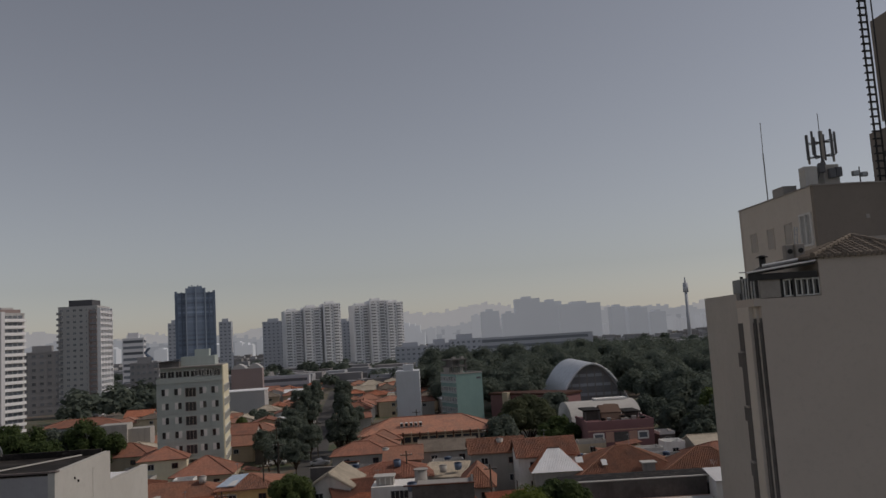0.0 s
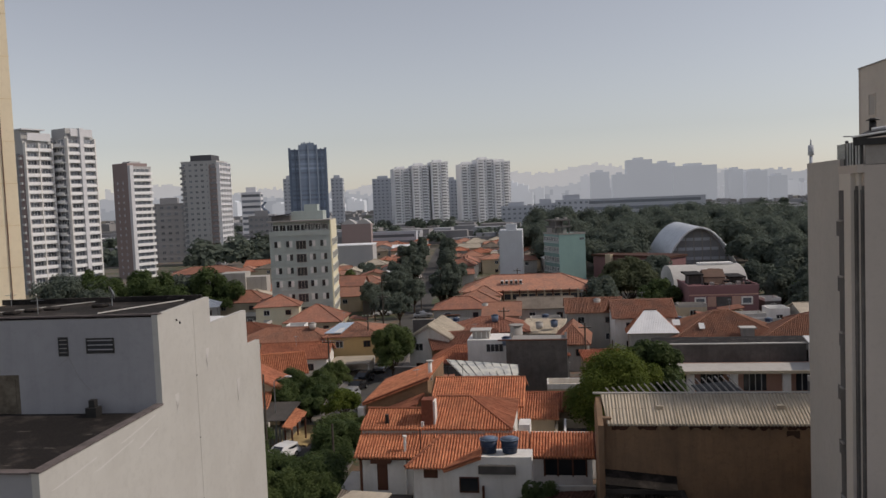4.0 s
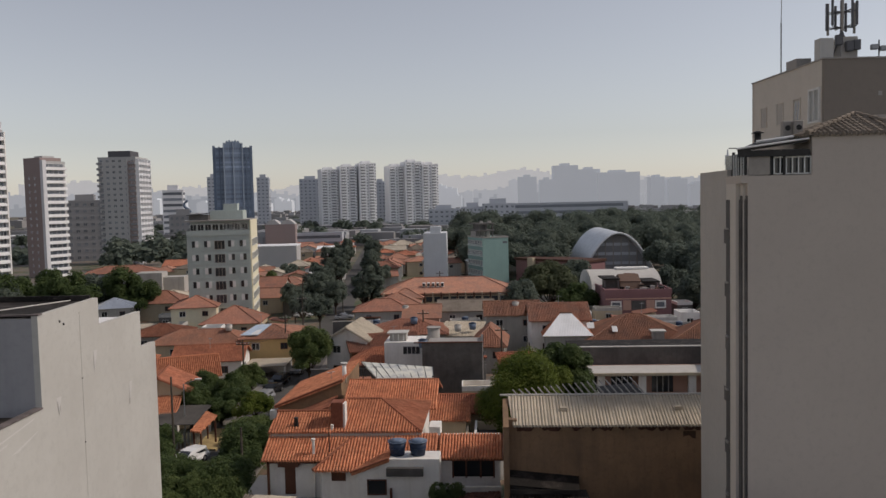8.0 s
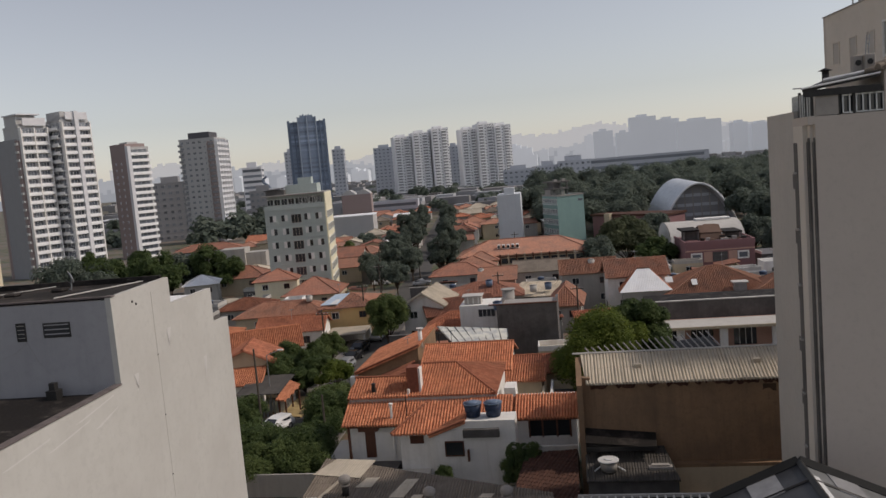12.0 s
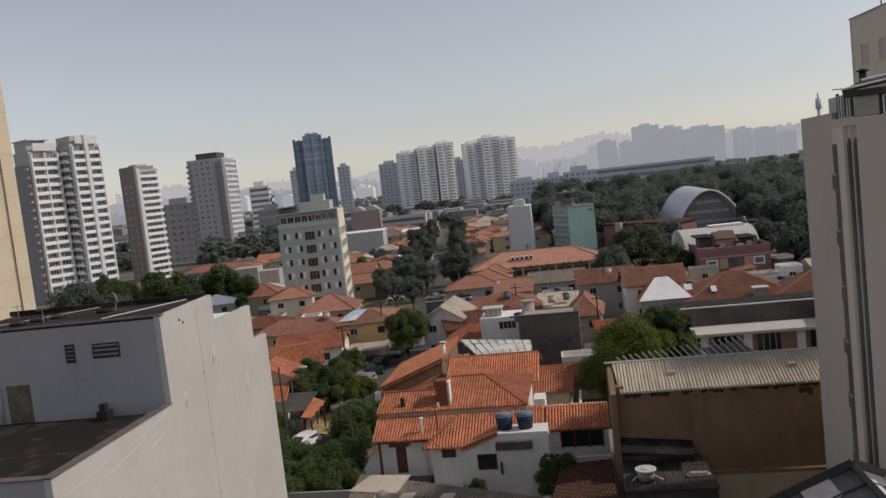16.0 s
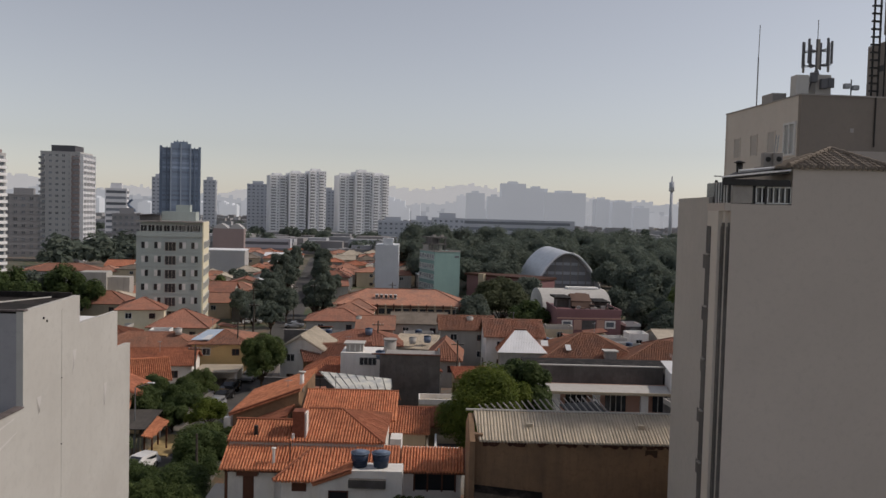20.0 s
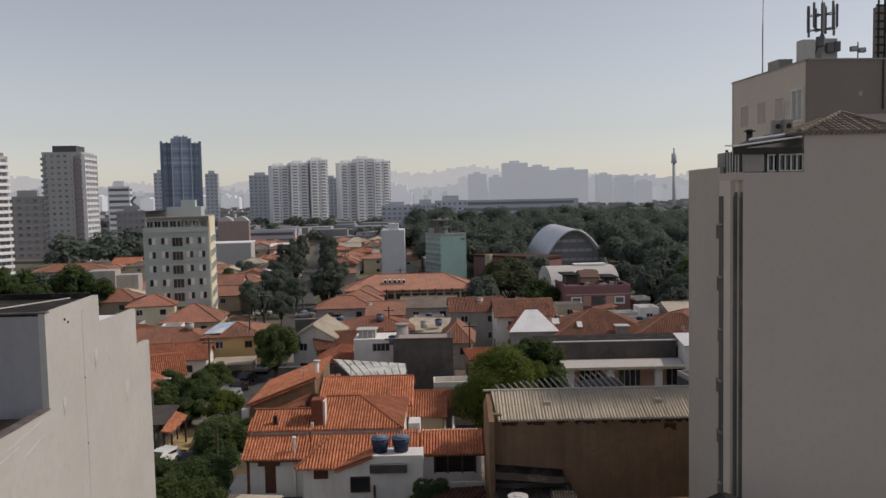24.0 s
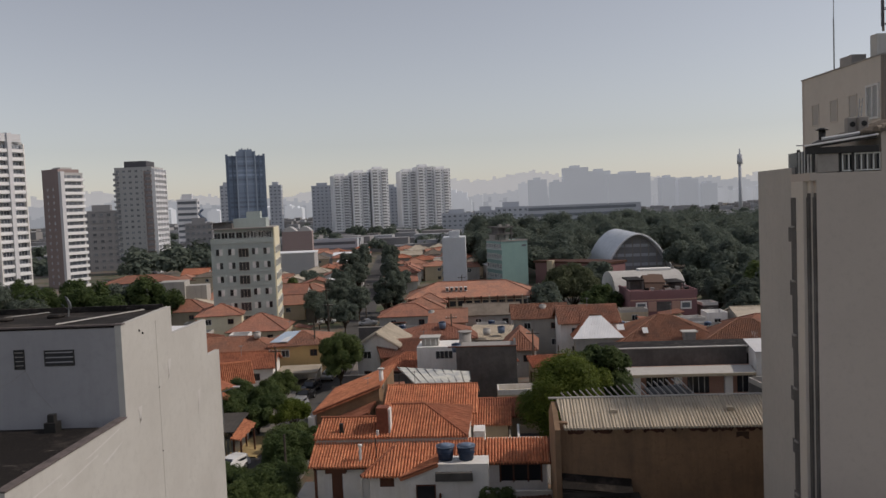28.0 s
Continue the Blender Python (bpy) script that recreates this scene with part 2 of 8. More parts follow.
M = dict(
    white_wall=plaster("white_wall", (0.52, 0.505, 0.475), (0.30, 0.275, 0.25), 0.1),
    # darker bluish copy of white_wall: shade of the front put into its colour
    shade_wall=plaster("white_wall_shaded", (0.36, 0.355, 0.37), (0.19, 0.18, 0.185), 0.25),
    cream_wall=plaster("cream_wall", (0.84, 0.72, 0.53), (0.62, 0.50, 0.33), 0.15),
    ochre_wall=plaster("ochre_wall", (0.70, 0.53, 0.28), (0.50, 0.37, 0.19), 0.2),
    tower_wall=plaster("tower_wall", (0.50, 0.44, 0.39), (0.40, 0.35, 0.31), 0.08),
    tower_side=plaster("tower_side", (0.46, 0.43, 0.395), (0.31, 0.29, 0.265), 0.15),
    umber_wall=plaster("umber_wall", (0.17, 0.11, 0.085), (0.08, 0.06, 0.05), 0.3),
    wall_scuff=plaster("wall_scuff", (0.57, 0.55, 0.53), (0.50, 0.48, 0.46), 0.12),
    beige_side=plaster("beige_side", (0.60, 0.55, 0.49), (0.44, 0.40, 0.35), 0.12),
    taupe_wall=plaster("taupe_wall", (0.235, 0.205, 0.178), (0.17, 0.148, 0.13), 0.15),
    vent_wall=plaster("vent_wall", (0.38, 0.345, 0.32), (0.28, 0.255, 0.24), 0.15),
    house_white=plaster("house_white", (0.86, 0.845, 0.82), (0.42, 0.38, 0.33), 0.34),
    house_grey=plaster("house_grey", (0.45, 0.43, 0.40), (0.25, 0.23, 0.21), 0.5),
    house_beige=plaster("house_beige", (0.56, 0.47, 0.34), (0.34, 0.28, 0.21), 0.4),
    house_yellow=plaster("house_yellow", (0.66, 0.46, 0.22), (0.5, 0.34, 0.17), 0.3),
    brown_wall=plaster("brown_wall", (0.34, 0.215, 0.13), (0.12, 0.088, 0.066), 0.5, bump=0.5, blotch=0.6),
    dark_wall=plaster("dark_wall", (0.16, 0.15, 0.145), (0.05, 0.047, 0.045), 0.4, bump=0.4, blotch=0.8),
    pink_wall=plaster("pink_wall", (0.27, 0.145, 0.15), (0.19, 0.105, 0.11), 0.3),
    salmon_wall=plaster("salmon_wall", (0.55, 0.34, 0.27), (0.38, 0.25, 0.2), 0.3),
    green_wall=plaster("green_wall", (0.25, 0.38, 0.36), (0.17, 0.27, 0.26), 0.3),
    slab_white=plaster("slab_white", (0.60, 0.62, 0.65), (0.45, 0.46, 0.48), 0.25),
    # green-grey darkened to put the front's shade into it; sunlit side is cream
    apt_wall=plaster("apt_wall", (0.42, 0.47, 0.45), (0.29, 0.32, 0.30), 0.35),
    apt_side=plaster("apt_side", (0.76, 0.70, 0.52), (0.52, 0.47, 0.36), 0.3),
    concrete=plaster("concrete", (0.36, 0.34, 0.32), (0.18, 0.17, 0.16), 0.5, bump=0.3),
    concrete_light=plaster("concrete_light", (0.55, 0.53, 0.50), (0.33, 0.31, 0.29), 0.4, bump=0.3),
    roof_felt=deck("roof_felt"),
    # far_white and far_grey are pale and bluish, haze put into the wall colour
    far_white=plaster("far_white", (0.66, 0.66, 0.68), (0.55, 0.55, 0.58), 0.2),
    far_grey=plaster("far_grey", (0.50, 0.52, 0.56), (0.42, 0.44, 0.48), 0.2),
    far_brown=plaster("far_brown", (0.32, 0.25, 0.24), (0.26, 0.21, 0.20), 0.2),
    far_stone=plaster("far_stone", (0.48, 0.475, 0.47), (0.38, 0.375, 0.37), 0.2),
    far_dim=plaster("far_dim", (0.30, 0.30, 0.31), (0.22, 0.22, 0.23), 0.25),
    clean_white=plaster("clean_white", (0.84, 0.84, 0.85), (0.62, 0.61, 0.60), 0.12),
    far_blue=plaster("far_blue", (0.20, 0.25, 0.325), (0.175, 0.22, 0.295), 0.2, rough=0.35),
    far_blue_dark=plaster("far_blue_dark", (0.14, 0.18, 0.245), (0.12, 0.16, 0.22), 0.2, rough=0.4),
    far_blue_pale=plaster("far_blue_pale", (0.31, 0.36, 0.43), (0.26, 0.31, 0.38), 0.2, rough=0.4),
    clay=tiles("clay_tiles", (0.70, 0.30, 0.165), (0.38, 0.13, 0.072), (0.19, 0.085, 0.06), 0.42, bump=0.15),
    clay_old=tiles("old_clay_tiles", (0.52, 0.21, 0.125), (0.28, 0.10, 0.062), (0.15, 0.075, 0.055), 0.5, bump=0.15),
    clay_dull=tiles("dull_clay_tiles", (0.41, 0.19, 0.13), (0.27, 0.125, 0.09), (0.155, 0.11, 0.095), 0.6, bump=0.2),
    clay_brown=tiles("brown_clay_tiles", (0.24, 0.10, 0.065), (0.17, 0.075, 0.05), (0.09, 0.05, 0.04), 0.5),
    clay_umber=tiles("umber_tiles", (0.36, 0.185, 0.125), (0.25, 0.125, 0.085), (0.14, 0.10, 0.085), 0.6, bump=0.2),
    # clay paled and dulled for far roofs, haze put into the tile colour
    clay_far=tiles("hazed_clay_tiles", (0.49, 0.245, 0.165), (0.32, 0.155, 0.11), (0.20, 0.15, 0.13), 0.6, bump=0.3),
    fibre=tiles("fibre_cement", (0.54, 0.475, 0.385), (0.45, 0.395, 0.315), (0.22, 0.19, 0.155), 0.5, (5.6, 0.55), 0.3),
    fibre_dark=tiles("old_fibre_cement", (0.23, 0.195, 0.16), (0.185, 0.155, 0.13), (0.09, 0.075, 0.06), 0.6, (5.6, 0.55), 0.4),
    sheet_white=tiles("white_sheet", (0.86, 0.86, 0.87), (0.78, 0.79, 0.81), (0.45, 0.44, 0.43), 0.3, (4, 0.5), 0.3),
    metal_white=plain("white_metal", (0.72, 0.72, 0.72), 0.35, 0.0, 0.08),
    metal_grey=plain("grey_metal", (0.34, 0.35, 0.36), 0.4, 0.6, 0.15),
    metal_dark=plain("dark_metal", (0.045, 0.043, 0.042), 0.5, 0.3, 0.2),
    silver_roof=plain("silver_roof", (0.66, 0.69, 0.73), 0.4, 0.25, 0.1, 0.6),
    frame_white=plain("white_frame", (0.72, 0.72, 0.70), 0.5),
    frame_brown=plain("brown_frame", (0.13, 0.055, 0.035), 0.6),
    wood=plain("old_wood", (0.16, 0.10, 0.055), 0.75, 0, 0.25, 3.0),
    door_old=plain("weathered_door", (0.20, 0.17, 0.13), 0.8, 0, 0.25, 2.0, (0.07, 0.055, 0.04)),
    coping_paint=plain("dull_coping", (0.18, 0.15, 0.145), 0.85, 0, 0.25, 2.5),
    pole_wood=plain("dark_pole", (0.10, 0.085, 0.07), 0.85, 0, 0.2, 3.0),
    blue_tank=plain("blue_plastic", (0.022, 0.04, 0.085), 0.5, 0, 0.2),
    blue_lid=plain("pale_blue_plastic", (0.16, 0.22, 0.32), 0.45, 0, 0.15),
    brick=plain("chimney_brick", (0.27, 0.095, 0.06), 0.9, 0, 0.2, 4.0),
    glass=glass_dark("dark_glass", (0.02, 0.022, 0.026)),
    # paler than the near glass: hazy low contrast put into the panes
    glass_far=glass_dark("far_glass", (0.10, 0.11, 0.125), 0.25),
    glass_blue=glass_dark("blue_glass", (0.11, 0.14, 0.195), 0.3),
    curtain=plain("pale_blind", (0.42, 0.43, 0.42), 0.7),
    shutter=plain("grey_shutter", (0.36, 0.33, 0.30), 0.7),
    sheet_black=tiles("blackened_sheet", (0.11, 0.10, 0.092), (0.075, 0.07, 0.065), (0.035, 0.032, 0.03), 0.6, (5.6, 0.55), 0.2),
    panel_dark=plain("dark_panel", (0.055, 0.056, 0.062), 0.45, 0, 0.25, 0.6),
    awning_sheet=plain("dirty_plastic", (0.66, 0.65, 0.58), 0.5, 0, 0.2, 0.8, (0.33, 0.35, 0.38), 0.3, 0.45, 0.7),
    antenna_grey=plain("antenna_grey", (0.15, 0.15, 0.16), 0.5, 0, 0.15),
    far_dark=plaster("far_dark", (0.10, 0.10, 0.11), (0.07, 0.07, 0.08), 0.2),
    panel_grey=plain("grey_translucent_panel", (0.30, 0.30, 0.31), 0.45, 0, 0.2, 1.2),
    asphalt=plain("asphalt", (0.075, 0.072, 0.07), 0.9, 0, 0.2, 0.5, (0.11, 0.105, 0.10)),
    pave=plain("pavement", (0.27, 0.25, 0.23), 0.9, 0, 0.2, 0.6),
    sand=plain("sandy_ground", (0.55, 0.41, 0.20), 0.95, 0, 0.25, 0.8),
    soil=plain("bare_soil", (0.12, 0.075, 0.05), 0.95, 0, 0.3, 0.7),
    red_soil=plain("brown_shed_roof", (0.115, 0.055, 0.04), 0.9, 0, 0.3, 2.0),
    car_white=plain("white_car_paint", (0.78, 0.78, 0.78), 0.2, 0, 0.02),
    car_black=plain("black_car_paint", (0.015, 0.015, 0.017), 0.18, 0, 0.1),
    car_silver=plain("silver_car_paint", (0.42, 0.43, 0.45), 0.25, 0.4, 0.05),
    rubber=plain("tyre_rubber", (0.02, 0.02, 0.02), 0.85),
    bark=plain("bark", (0.09, 0.065, 0.045), 0.95, 0, 0.3, 4.0),
    leaf=foliage("leaf_green", (0.105, 0.145, 0.05), (0.14, 0.175, 0.06), (0.08, 0.115, 0.04)),
    leaf_lime=foliage("leaf_lime", (0.112, 0.15, 0.026), (0.078, 0.115, 0.02), (0.14, 0.175, 0.032)),
    leaf_dark=foliage("leaf_dark", (0.08, 0.118, 0.042), (0.112, 0.15, 0.052), (0.06, 0.092, 0.034)),
    leaf_olive=foliage("leaf_olive", (0.112, 0.13, 0.07), (0.14, 0.155, 0.085), (0.09, 0.108, 0.06)),
    # paler and greyer than leaf_dark: distance haze put into the leaf colour
    leaf_haze=foliage("leaf_haze", (0.135, 0.165, 0.13), (0.16, 0.185, 0.145), (0.115, 0.145, 0.12)),
)

# ---------------------------------------------------------------- building blocks


def obj(name, bm, mats, parent=None):
    me = bpy.data.meshes.new(name)
    bm.normal_update()
    bm.to_mesh(me)
    bm.free()
    for m in mats if isinstance(mats, (list, tuple)) else [mats]:
        me.materials.append(m)
    ob = new(name, me)
    ob.parent = parent
    return ob


def part(name, bm, mat, parent, label=""):
    return tagged(obj(name, bm, mat, parent), label)


def thing(name, label, category, m=None, group="", kind=""):
    e = new(name)
    e.empty_display_size = 0.3
    e.matrix_world = m if m is not None else Matrix()
    return tagged(e, label, category, group, kind)


def box(bm, x0, x1, y0, y1, z0, z1, bevel=0.0, mat=0):
    v = [bm.verts.new((x, y, z)) for z in (z0, z1) for y in (y0, y1) for x in (x0, x1)]
    fs = []
    for idx in ((0, 2, 3, 1), (4, 5, 7, 6), (0, 1, 5, 4), (2, 6, 7, 3), (0, 4, 6, 2), (1, 3, 7, 5)):
        f = bm.faces.new([v[i] for i in idx])
        f.material_index = mat
        fs.append(f)
    if bevel:
        bmesh.ops.bevel(bm, geom=list({e for f in fs for e in f.edges}), offset=bevel, segments=1, affect="EDGES")
    return bm


def outline(x0, x1, pts):
    """A wall slab between x0 and x1 with an outline in y and z."""
    bm = bmesh.new()
    p = [bm.verts.new((x0, y, z)) for y, z in pts]
    q = [bm.verts.new((x1, y, z)) for y, z in pts]
    bm.faces.new(p)
    bm.faces.new(q[::-1])
    for i in range(len(pts)):
        j = (i + 1) % len(pts)
        bm.faces.new((p[i], q[i], q[j], p[j]))
    bmesh.ops.recalc_face_normals(bm, faces=bm.faces[:])
    return bm


def front_outline(y0, y1, pts):
    """A wall slab between y0 and y1 with an outline in x and z."""
    bm = outline(y0, y1, pts)
    for v in bm.verts:
        v.co.x, v.co.y = v.co.y, v.co.x
    bmesh.ops.recalc_face_normals(bm, faces=bm.faces[:])
    return bm


def boxes(*specs, bevel=0.0):
    bm = bmesh.new()
    for s in specs:
        box(bm, *s, bevel=bevel)
    return bm


def cyl(bm, x, y, z0, z1, r0, r1=None, seg=12, mat=0):
    r1 = r0 if r1 is None else r1
    rings = [[bm.verts.new((x + r * math.cos(2 * math.pi * i / seg), y + r * math.sin(2 * math.pi * i / seg), z)) for i in range(seg)] for r, z in ((r0, z0), (r1, z1))]
    for i in range(seg):
        j = (i + 1) % seg
        f = bm.faces.new((rings[0][i], rings[0][j], rings[1][j], rings[1][i]))
        f.material_index = mat
        f.smooth = seg > 8
    bm.faces.new(rings[0][::-1]).material_index = mat
    bm.faces.new(rings[1]).material_index = mat
    return bm


def rod(bm, a, b, r, seg=6, r2=None):
    a, b = Vector(a), Vector(b)
    q = (b - a).to_track_quat("Z", "Y")
    r2 = r if r2 is None else r2
    rings = []
    for p, rr in ((a, r), (b, r2)):
        rings.append([bm.verts.new(p + q @ Vector((rr * math.cos(2 * math.pi * i / seg), rr * math.sin(2 * math.pi * i / seg), 0))) for i in range(seg)])
    for i in range(seg):
        j = (i + 1) % seg
        bm.faces.new((rings[0][i], rings[0][j], rings[1][j], rings[1][i]))
    bm.faces.new(rings[0][::-1])
    bm.faces.new(rings[1])
    return bm


def solid(bm, poly, thick, mat=0):
    """A flat polygon with thickness below it, with the slope's metres as UV: u along the first edge, v up the slope."""
    poly = [Vector(p) for p in poly]
    u = (poly[1] - poly[0]).normalized()
    nrm = u.cross(poly[-1] - poly[0]).normalized()
    if nrm.z < 0:
        nrm = -nrm
    vdir = nrm.cross(u)
    lay = bm.loops.layers.uv.verify()
    top = [bm.verts.new(p) for p in poly]
    bot = [bm.verts.new(p - nrm * thick) for p in poly]
    fs = [bm.faces.new(top), bm.faces.new(bot[::-1])]
    for i in range(len(poly)):
        j = (i + 1) % len(poly)
        fs.append(bm.faces.new((bot[i], bot[j], top[j], top[i])))
    for f in fs:
        f.material_index = mat
        for lp in f.loops:
            d = lp.vert.co - poly[0]
            lp[lay].uv = (d.dot(u), d.dot(vdir))
    return bm


def tile_slope(poly, col=0.25, row=0.42, amp=0.1, step=0.03):
    """Rows of half-round tiles over a sloping polygon whose first edge is the eave."""
    poly = [Vector(p) for p in poly]
    u = (poly[1] - poly[0]).normalized()
    nrm = u.cross(poly[-1] - poly[0]).normalized()
    if nrm.z < 0:
        nrm = -nrm
    v = nrm.cross(u)
    us = [(p - poly[0]).dot(u) for p in poly]
    vs = [(p - poly[0]).dot(v) for p in poly]
    u0, u1, v1 = min(us), max(us), max(vs)
    prof = (-1.0, 0.55, 0.9, 0.55)
    nc, nr = max(1, round((u1 - u0) / col)), max(1, round(v1 / row))
    cw, rh = (u1 - u0) / nc, v1 / nr
    bm = bmesh.new()
    lay = bm.loops.layers.uv.verify()
    rnd = random.Random(int(abs(poly[0].x * 31 + poly[0].y * 17)) + 5)
    lift = [rnd.uniform(-0.012, 0.012) for _ in range(nc * 4 + 1)]
    below = None
    for r in range(nr):
        lo, hi = [], []
        for i in range(nc * 4 + 1):
            uu = u0 + i * cw / 4
            h = amp * prof[i % 4] + lift[i]
            lo.append(bm.verts.new(poly[0] + u * uu + v * (r * rh) + nrm * (h + step)))
            hi.append(bm.verts.new(poly[0] + u * uu + v * ((r + 1) * rh) + nrm * h))
        for i in range(nc * 4):
            fs = [bm.faces.new((lo[i], lo[i + 1], hi[i + 1], hi[i]))]
            if below:
                fs.append(bm.faces.new((below[i], below[i + 1], lo[i + 1], lo[i])))
            for lp in (lp for f in fs for lp in f.loops):
                d = lp.vert.co - poly[0]
                lp[lay].uv = (d.dot(u), d.dot(v) - 0.02)
        below = hi
    ctr = sum(poly, Vector()) / len(poly)
    for i in range(1, len(poly)):
        a, b = poly[i], poly[(i + 1) % len(poly)]
        side = (b - a).cross(nrm)
        if side.dot(ctr - a) > 0:
            side = -side
        bmesh.ops.bisect_plane(bm, geom=bm.verts[:] + bm.edges[:] + bm.faces[:], plane_co=a, plane_no=side, clear_outer=True)
    rim = [e for e in bm.edges if e.is_boundary]
    low = bmesh.ops.extrude_edge_only(bm, edges=rim)["geom"]
    bmesh.ops.translate(bm, verts=[g for g in low if isinstance(g, bmesh.types.BMVert)], vec=(0, 0, -0.14))
    return bm


def window_mesh(name, w, h, fw=0.07, depth=0.09, bars=1, mats=None):
    """A window in the plane y=0, facing -y, all of one piece: surround and mullions proud, panes set back."""
    bm = bmesh.new()
    n = bars + 1
    mw = fw * 0.75
    cw = (w - 2 * fw - mw * bars) / n
    xs = [-w / 2]
    for k in range(n):
        xs += [-w / 2 + fw + k * (cw + mw), -w / 2 + fw + k * (cw + mw) + cw]
    xs.append(w / 2)
    zs = [0, fw, h - fw, h]
    g = [[bm.verts.new((x, -depth, z)) for z in zs] for x in xs]
    for i in range(len(xs) - 1):
        for j in range(3):
            q = (g[i][j], g[i + 1][j], g[i + 1][j + 1], g[i][j + 1])
            if j == 1 and i % 2 == 1:
                b = [bm.verts.new((v.co.x, -depth * 0.15, v.co.z)) for v in q]
                bm.faces.new(b).material_index = 1
                for k in range(4):
                    bm.faces.new((q[k], q[(k + 1) % 4], b[(k + 1) % 4], b[k]))
            else:
                bm.faces.new(q)
    rim = [r[0] for r in g] + [g[-1][k] for k in (1, 2, 3)] + [r[3] for r in g[-2::-1]] + [g[0][k] for k in (2, 1)]
    back = [bm.verts.new((v.co.x, 0.02, v.co.z)) for v in rim]
    for k in range(len(rim)):
        bm.faces.new((rim[k], back[k], back[(k + 1) % len(rim)], rim[(k + 1) % len(rim)]))
    bmesh.ops.recalc_face_normals(bm, faces=bm.faces[:])
    me = bpy.data.meshes.new(name)
    bm.to_mesh(me)
    bm.free()
    for m in mats or (M["frame_white"], M["glass"]):
        me.materials.append(m)
    return me


def put_mesh(name, me, parent, m):
    ob = new(name, me)
    ob.parent = parent
    ob.matrix_local = m
    return ob




def on_face(side, x0, x1, y0, y1, along, z, out=0.0):
    """Pose on one side of a box plan; along runs from the left end as seen from outside."""
    if side == "s":
        return pose(x0 + along, y0 - out, z, 0, 0, 0)
    if side == "e":
        return pose(x1 + out, y0 + along, z, 0, 0, 90)
    if side == "n":
        return pose(x1 - along, y1 + out, z, 0, 0, 180)
    return pose(x0 - out, y1 - along, z, 0, 0, 270)


def ridge_cap(a, b, r=0.11):
    """Overlapping half-round cap tiles along a ridge, as one stepped run."""
    bm = bmesh.new()
    a, b = Vector(a), Vector(b)
    n = max(1, int((b - a).length / 0.45))
    q = (b - a).to_track_quat("Z", "Y")
    rings = []
    for i in range(n):
        for f, k in ((i / n, 1.15), ((i + 1) / n, 0.9)):
            p = a.lerp(b, f)
            rings.append([bm.verts.new(p + q @ Vector((r * k * math.cos(2 * math.pi * j / 7), r * k * math.sin(2 * math.pi * j / 7), 0))) for j in range(7)])
    for s, t in zip(rings, rings[1:]):
        for j in range(7):
            bm.faces.new((s[j], s[(j + 1) % 7], t[(j + 1) % 7], t[j]))
    bm.faces.new(rings[0][::-1])
    bm.faces.new(rings[-1])
    return bm

# ---------------------------------------------------------------- ground and streets
gm, gn, gl, gb = nodes_of("town_ground")
gpos = gn.new("ShaderNodeNewGeometry").outputs["Position"]
gf = ramp_of(gn, gl, noise_of(gn, gl, gpos, 0.05, 8, 0.7), 0.42, 0.58)
gf2 = ramp_of(gn, gl, noise_of(gn, gl, gpos, 0.3, 6, 0.7), 0.5, 0.62)
gc = mixed(gn, gl, gf, (0.15, 0.135, 0.12), (0.06, 0.085, 0.04))
gc = mixed(gn, gl, gf2, gc, (0.21, 0.13, 0.09))
gl.new(gc, gb.inputs["Base Color"])
gb.inputs["Roughness"].default_value = 0.95
bm = bmesh.new()
for i in range(-9, 9):
    for j in range(-2, 16):
        x, y = i * 500, j * 300
        bm.faces.new([bm.verts.new(p) for p in ((x, y, 0), (x + 500, y, 0), (x + 500, y + 300, 0), (x, y + 300, 0))])
bmesh.ops.remove_doubles(bm, verts=bm.verts[:], dist=0.01)
tagged(obj("ground", bm, gm), "mixed town ground of soil, grass and paving", "ground", kind="structure")


def strip(name, pts, width, z, mat, label):
    """A road or pavement strip along a line of plan points."""
    bm = bmesh.new()
    prev = None
    for i, p in enumerate(pts):
        a, b = Vector(pts[max(0, i - 1)]), Vector(pts[min(len(pts) - 1, i + 1)])
        d = (b - a).normalized()
        n = Vector((d.y, -d.x))
        row = []
        for s in (-0.5, 0.5):
            q = Vector(p) + n * s * width
            row += [bm.verts.new((q.x, q.y, z)), bm.verts.new((q.x, q.y, -0.3))]
        if prev:
            bm.faces.new((prev[0], prev[2], row[2], row[0]))
            bm.faces.new((prev[1], prev[0], row[0], row[1]))
            bm.faces.new((prev[2], prev[3], row[3], row[2]))
        prev = row
    return tagged(obj(name, bm, mat), label, name.split("_")[0], kind="structure")


STREET = [(-24, 62), (-24.6, 80), (-25, 100), (-27.5, 130), (-34, 190), (-45, 270), (-66, 430)]
strip("road_main", STREET, 5.4, 0.03, M["asphalt"], "grey asphalt street between the houses")
strip("pavement_east", [(x + 3.7, y) for x, y in STREET[:4]], 2.0, 0.16, M["pave"], "pale concrete pavement with a kerb")
strip("pavement_west", [(x - 3.7, y) for x, y in STREET[:4]], 2.0, 0.16, M["pave"], "pale concrete pavement with a kerb")
strip("road_cross", [(-120, 205), (-34, 190), (60, 176)], 7, 0.045, M["asphalt"], "grey asphalt cross street")
strip("pavement_yard", [(-27.9, 80.6), (-27.2, 88)], 3.4, 0.19, M["sand"], "sandy forecourt beside the street")

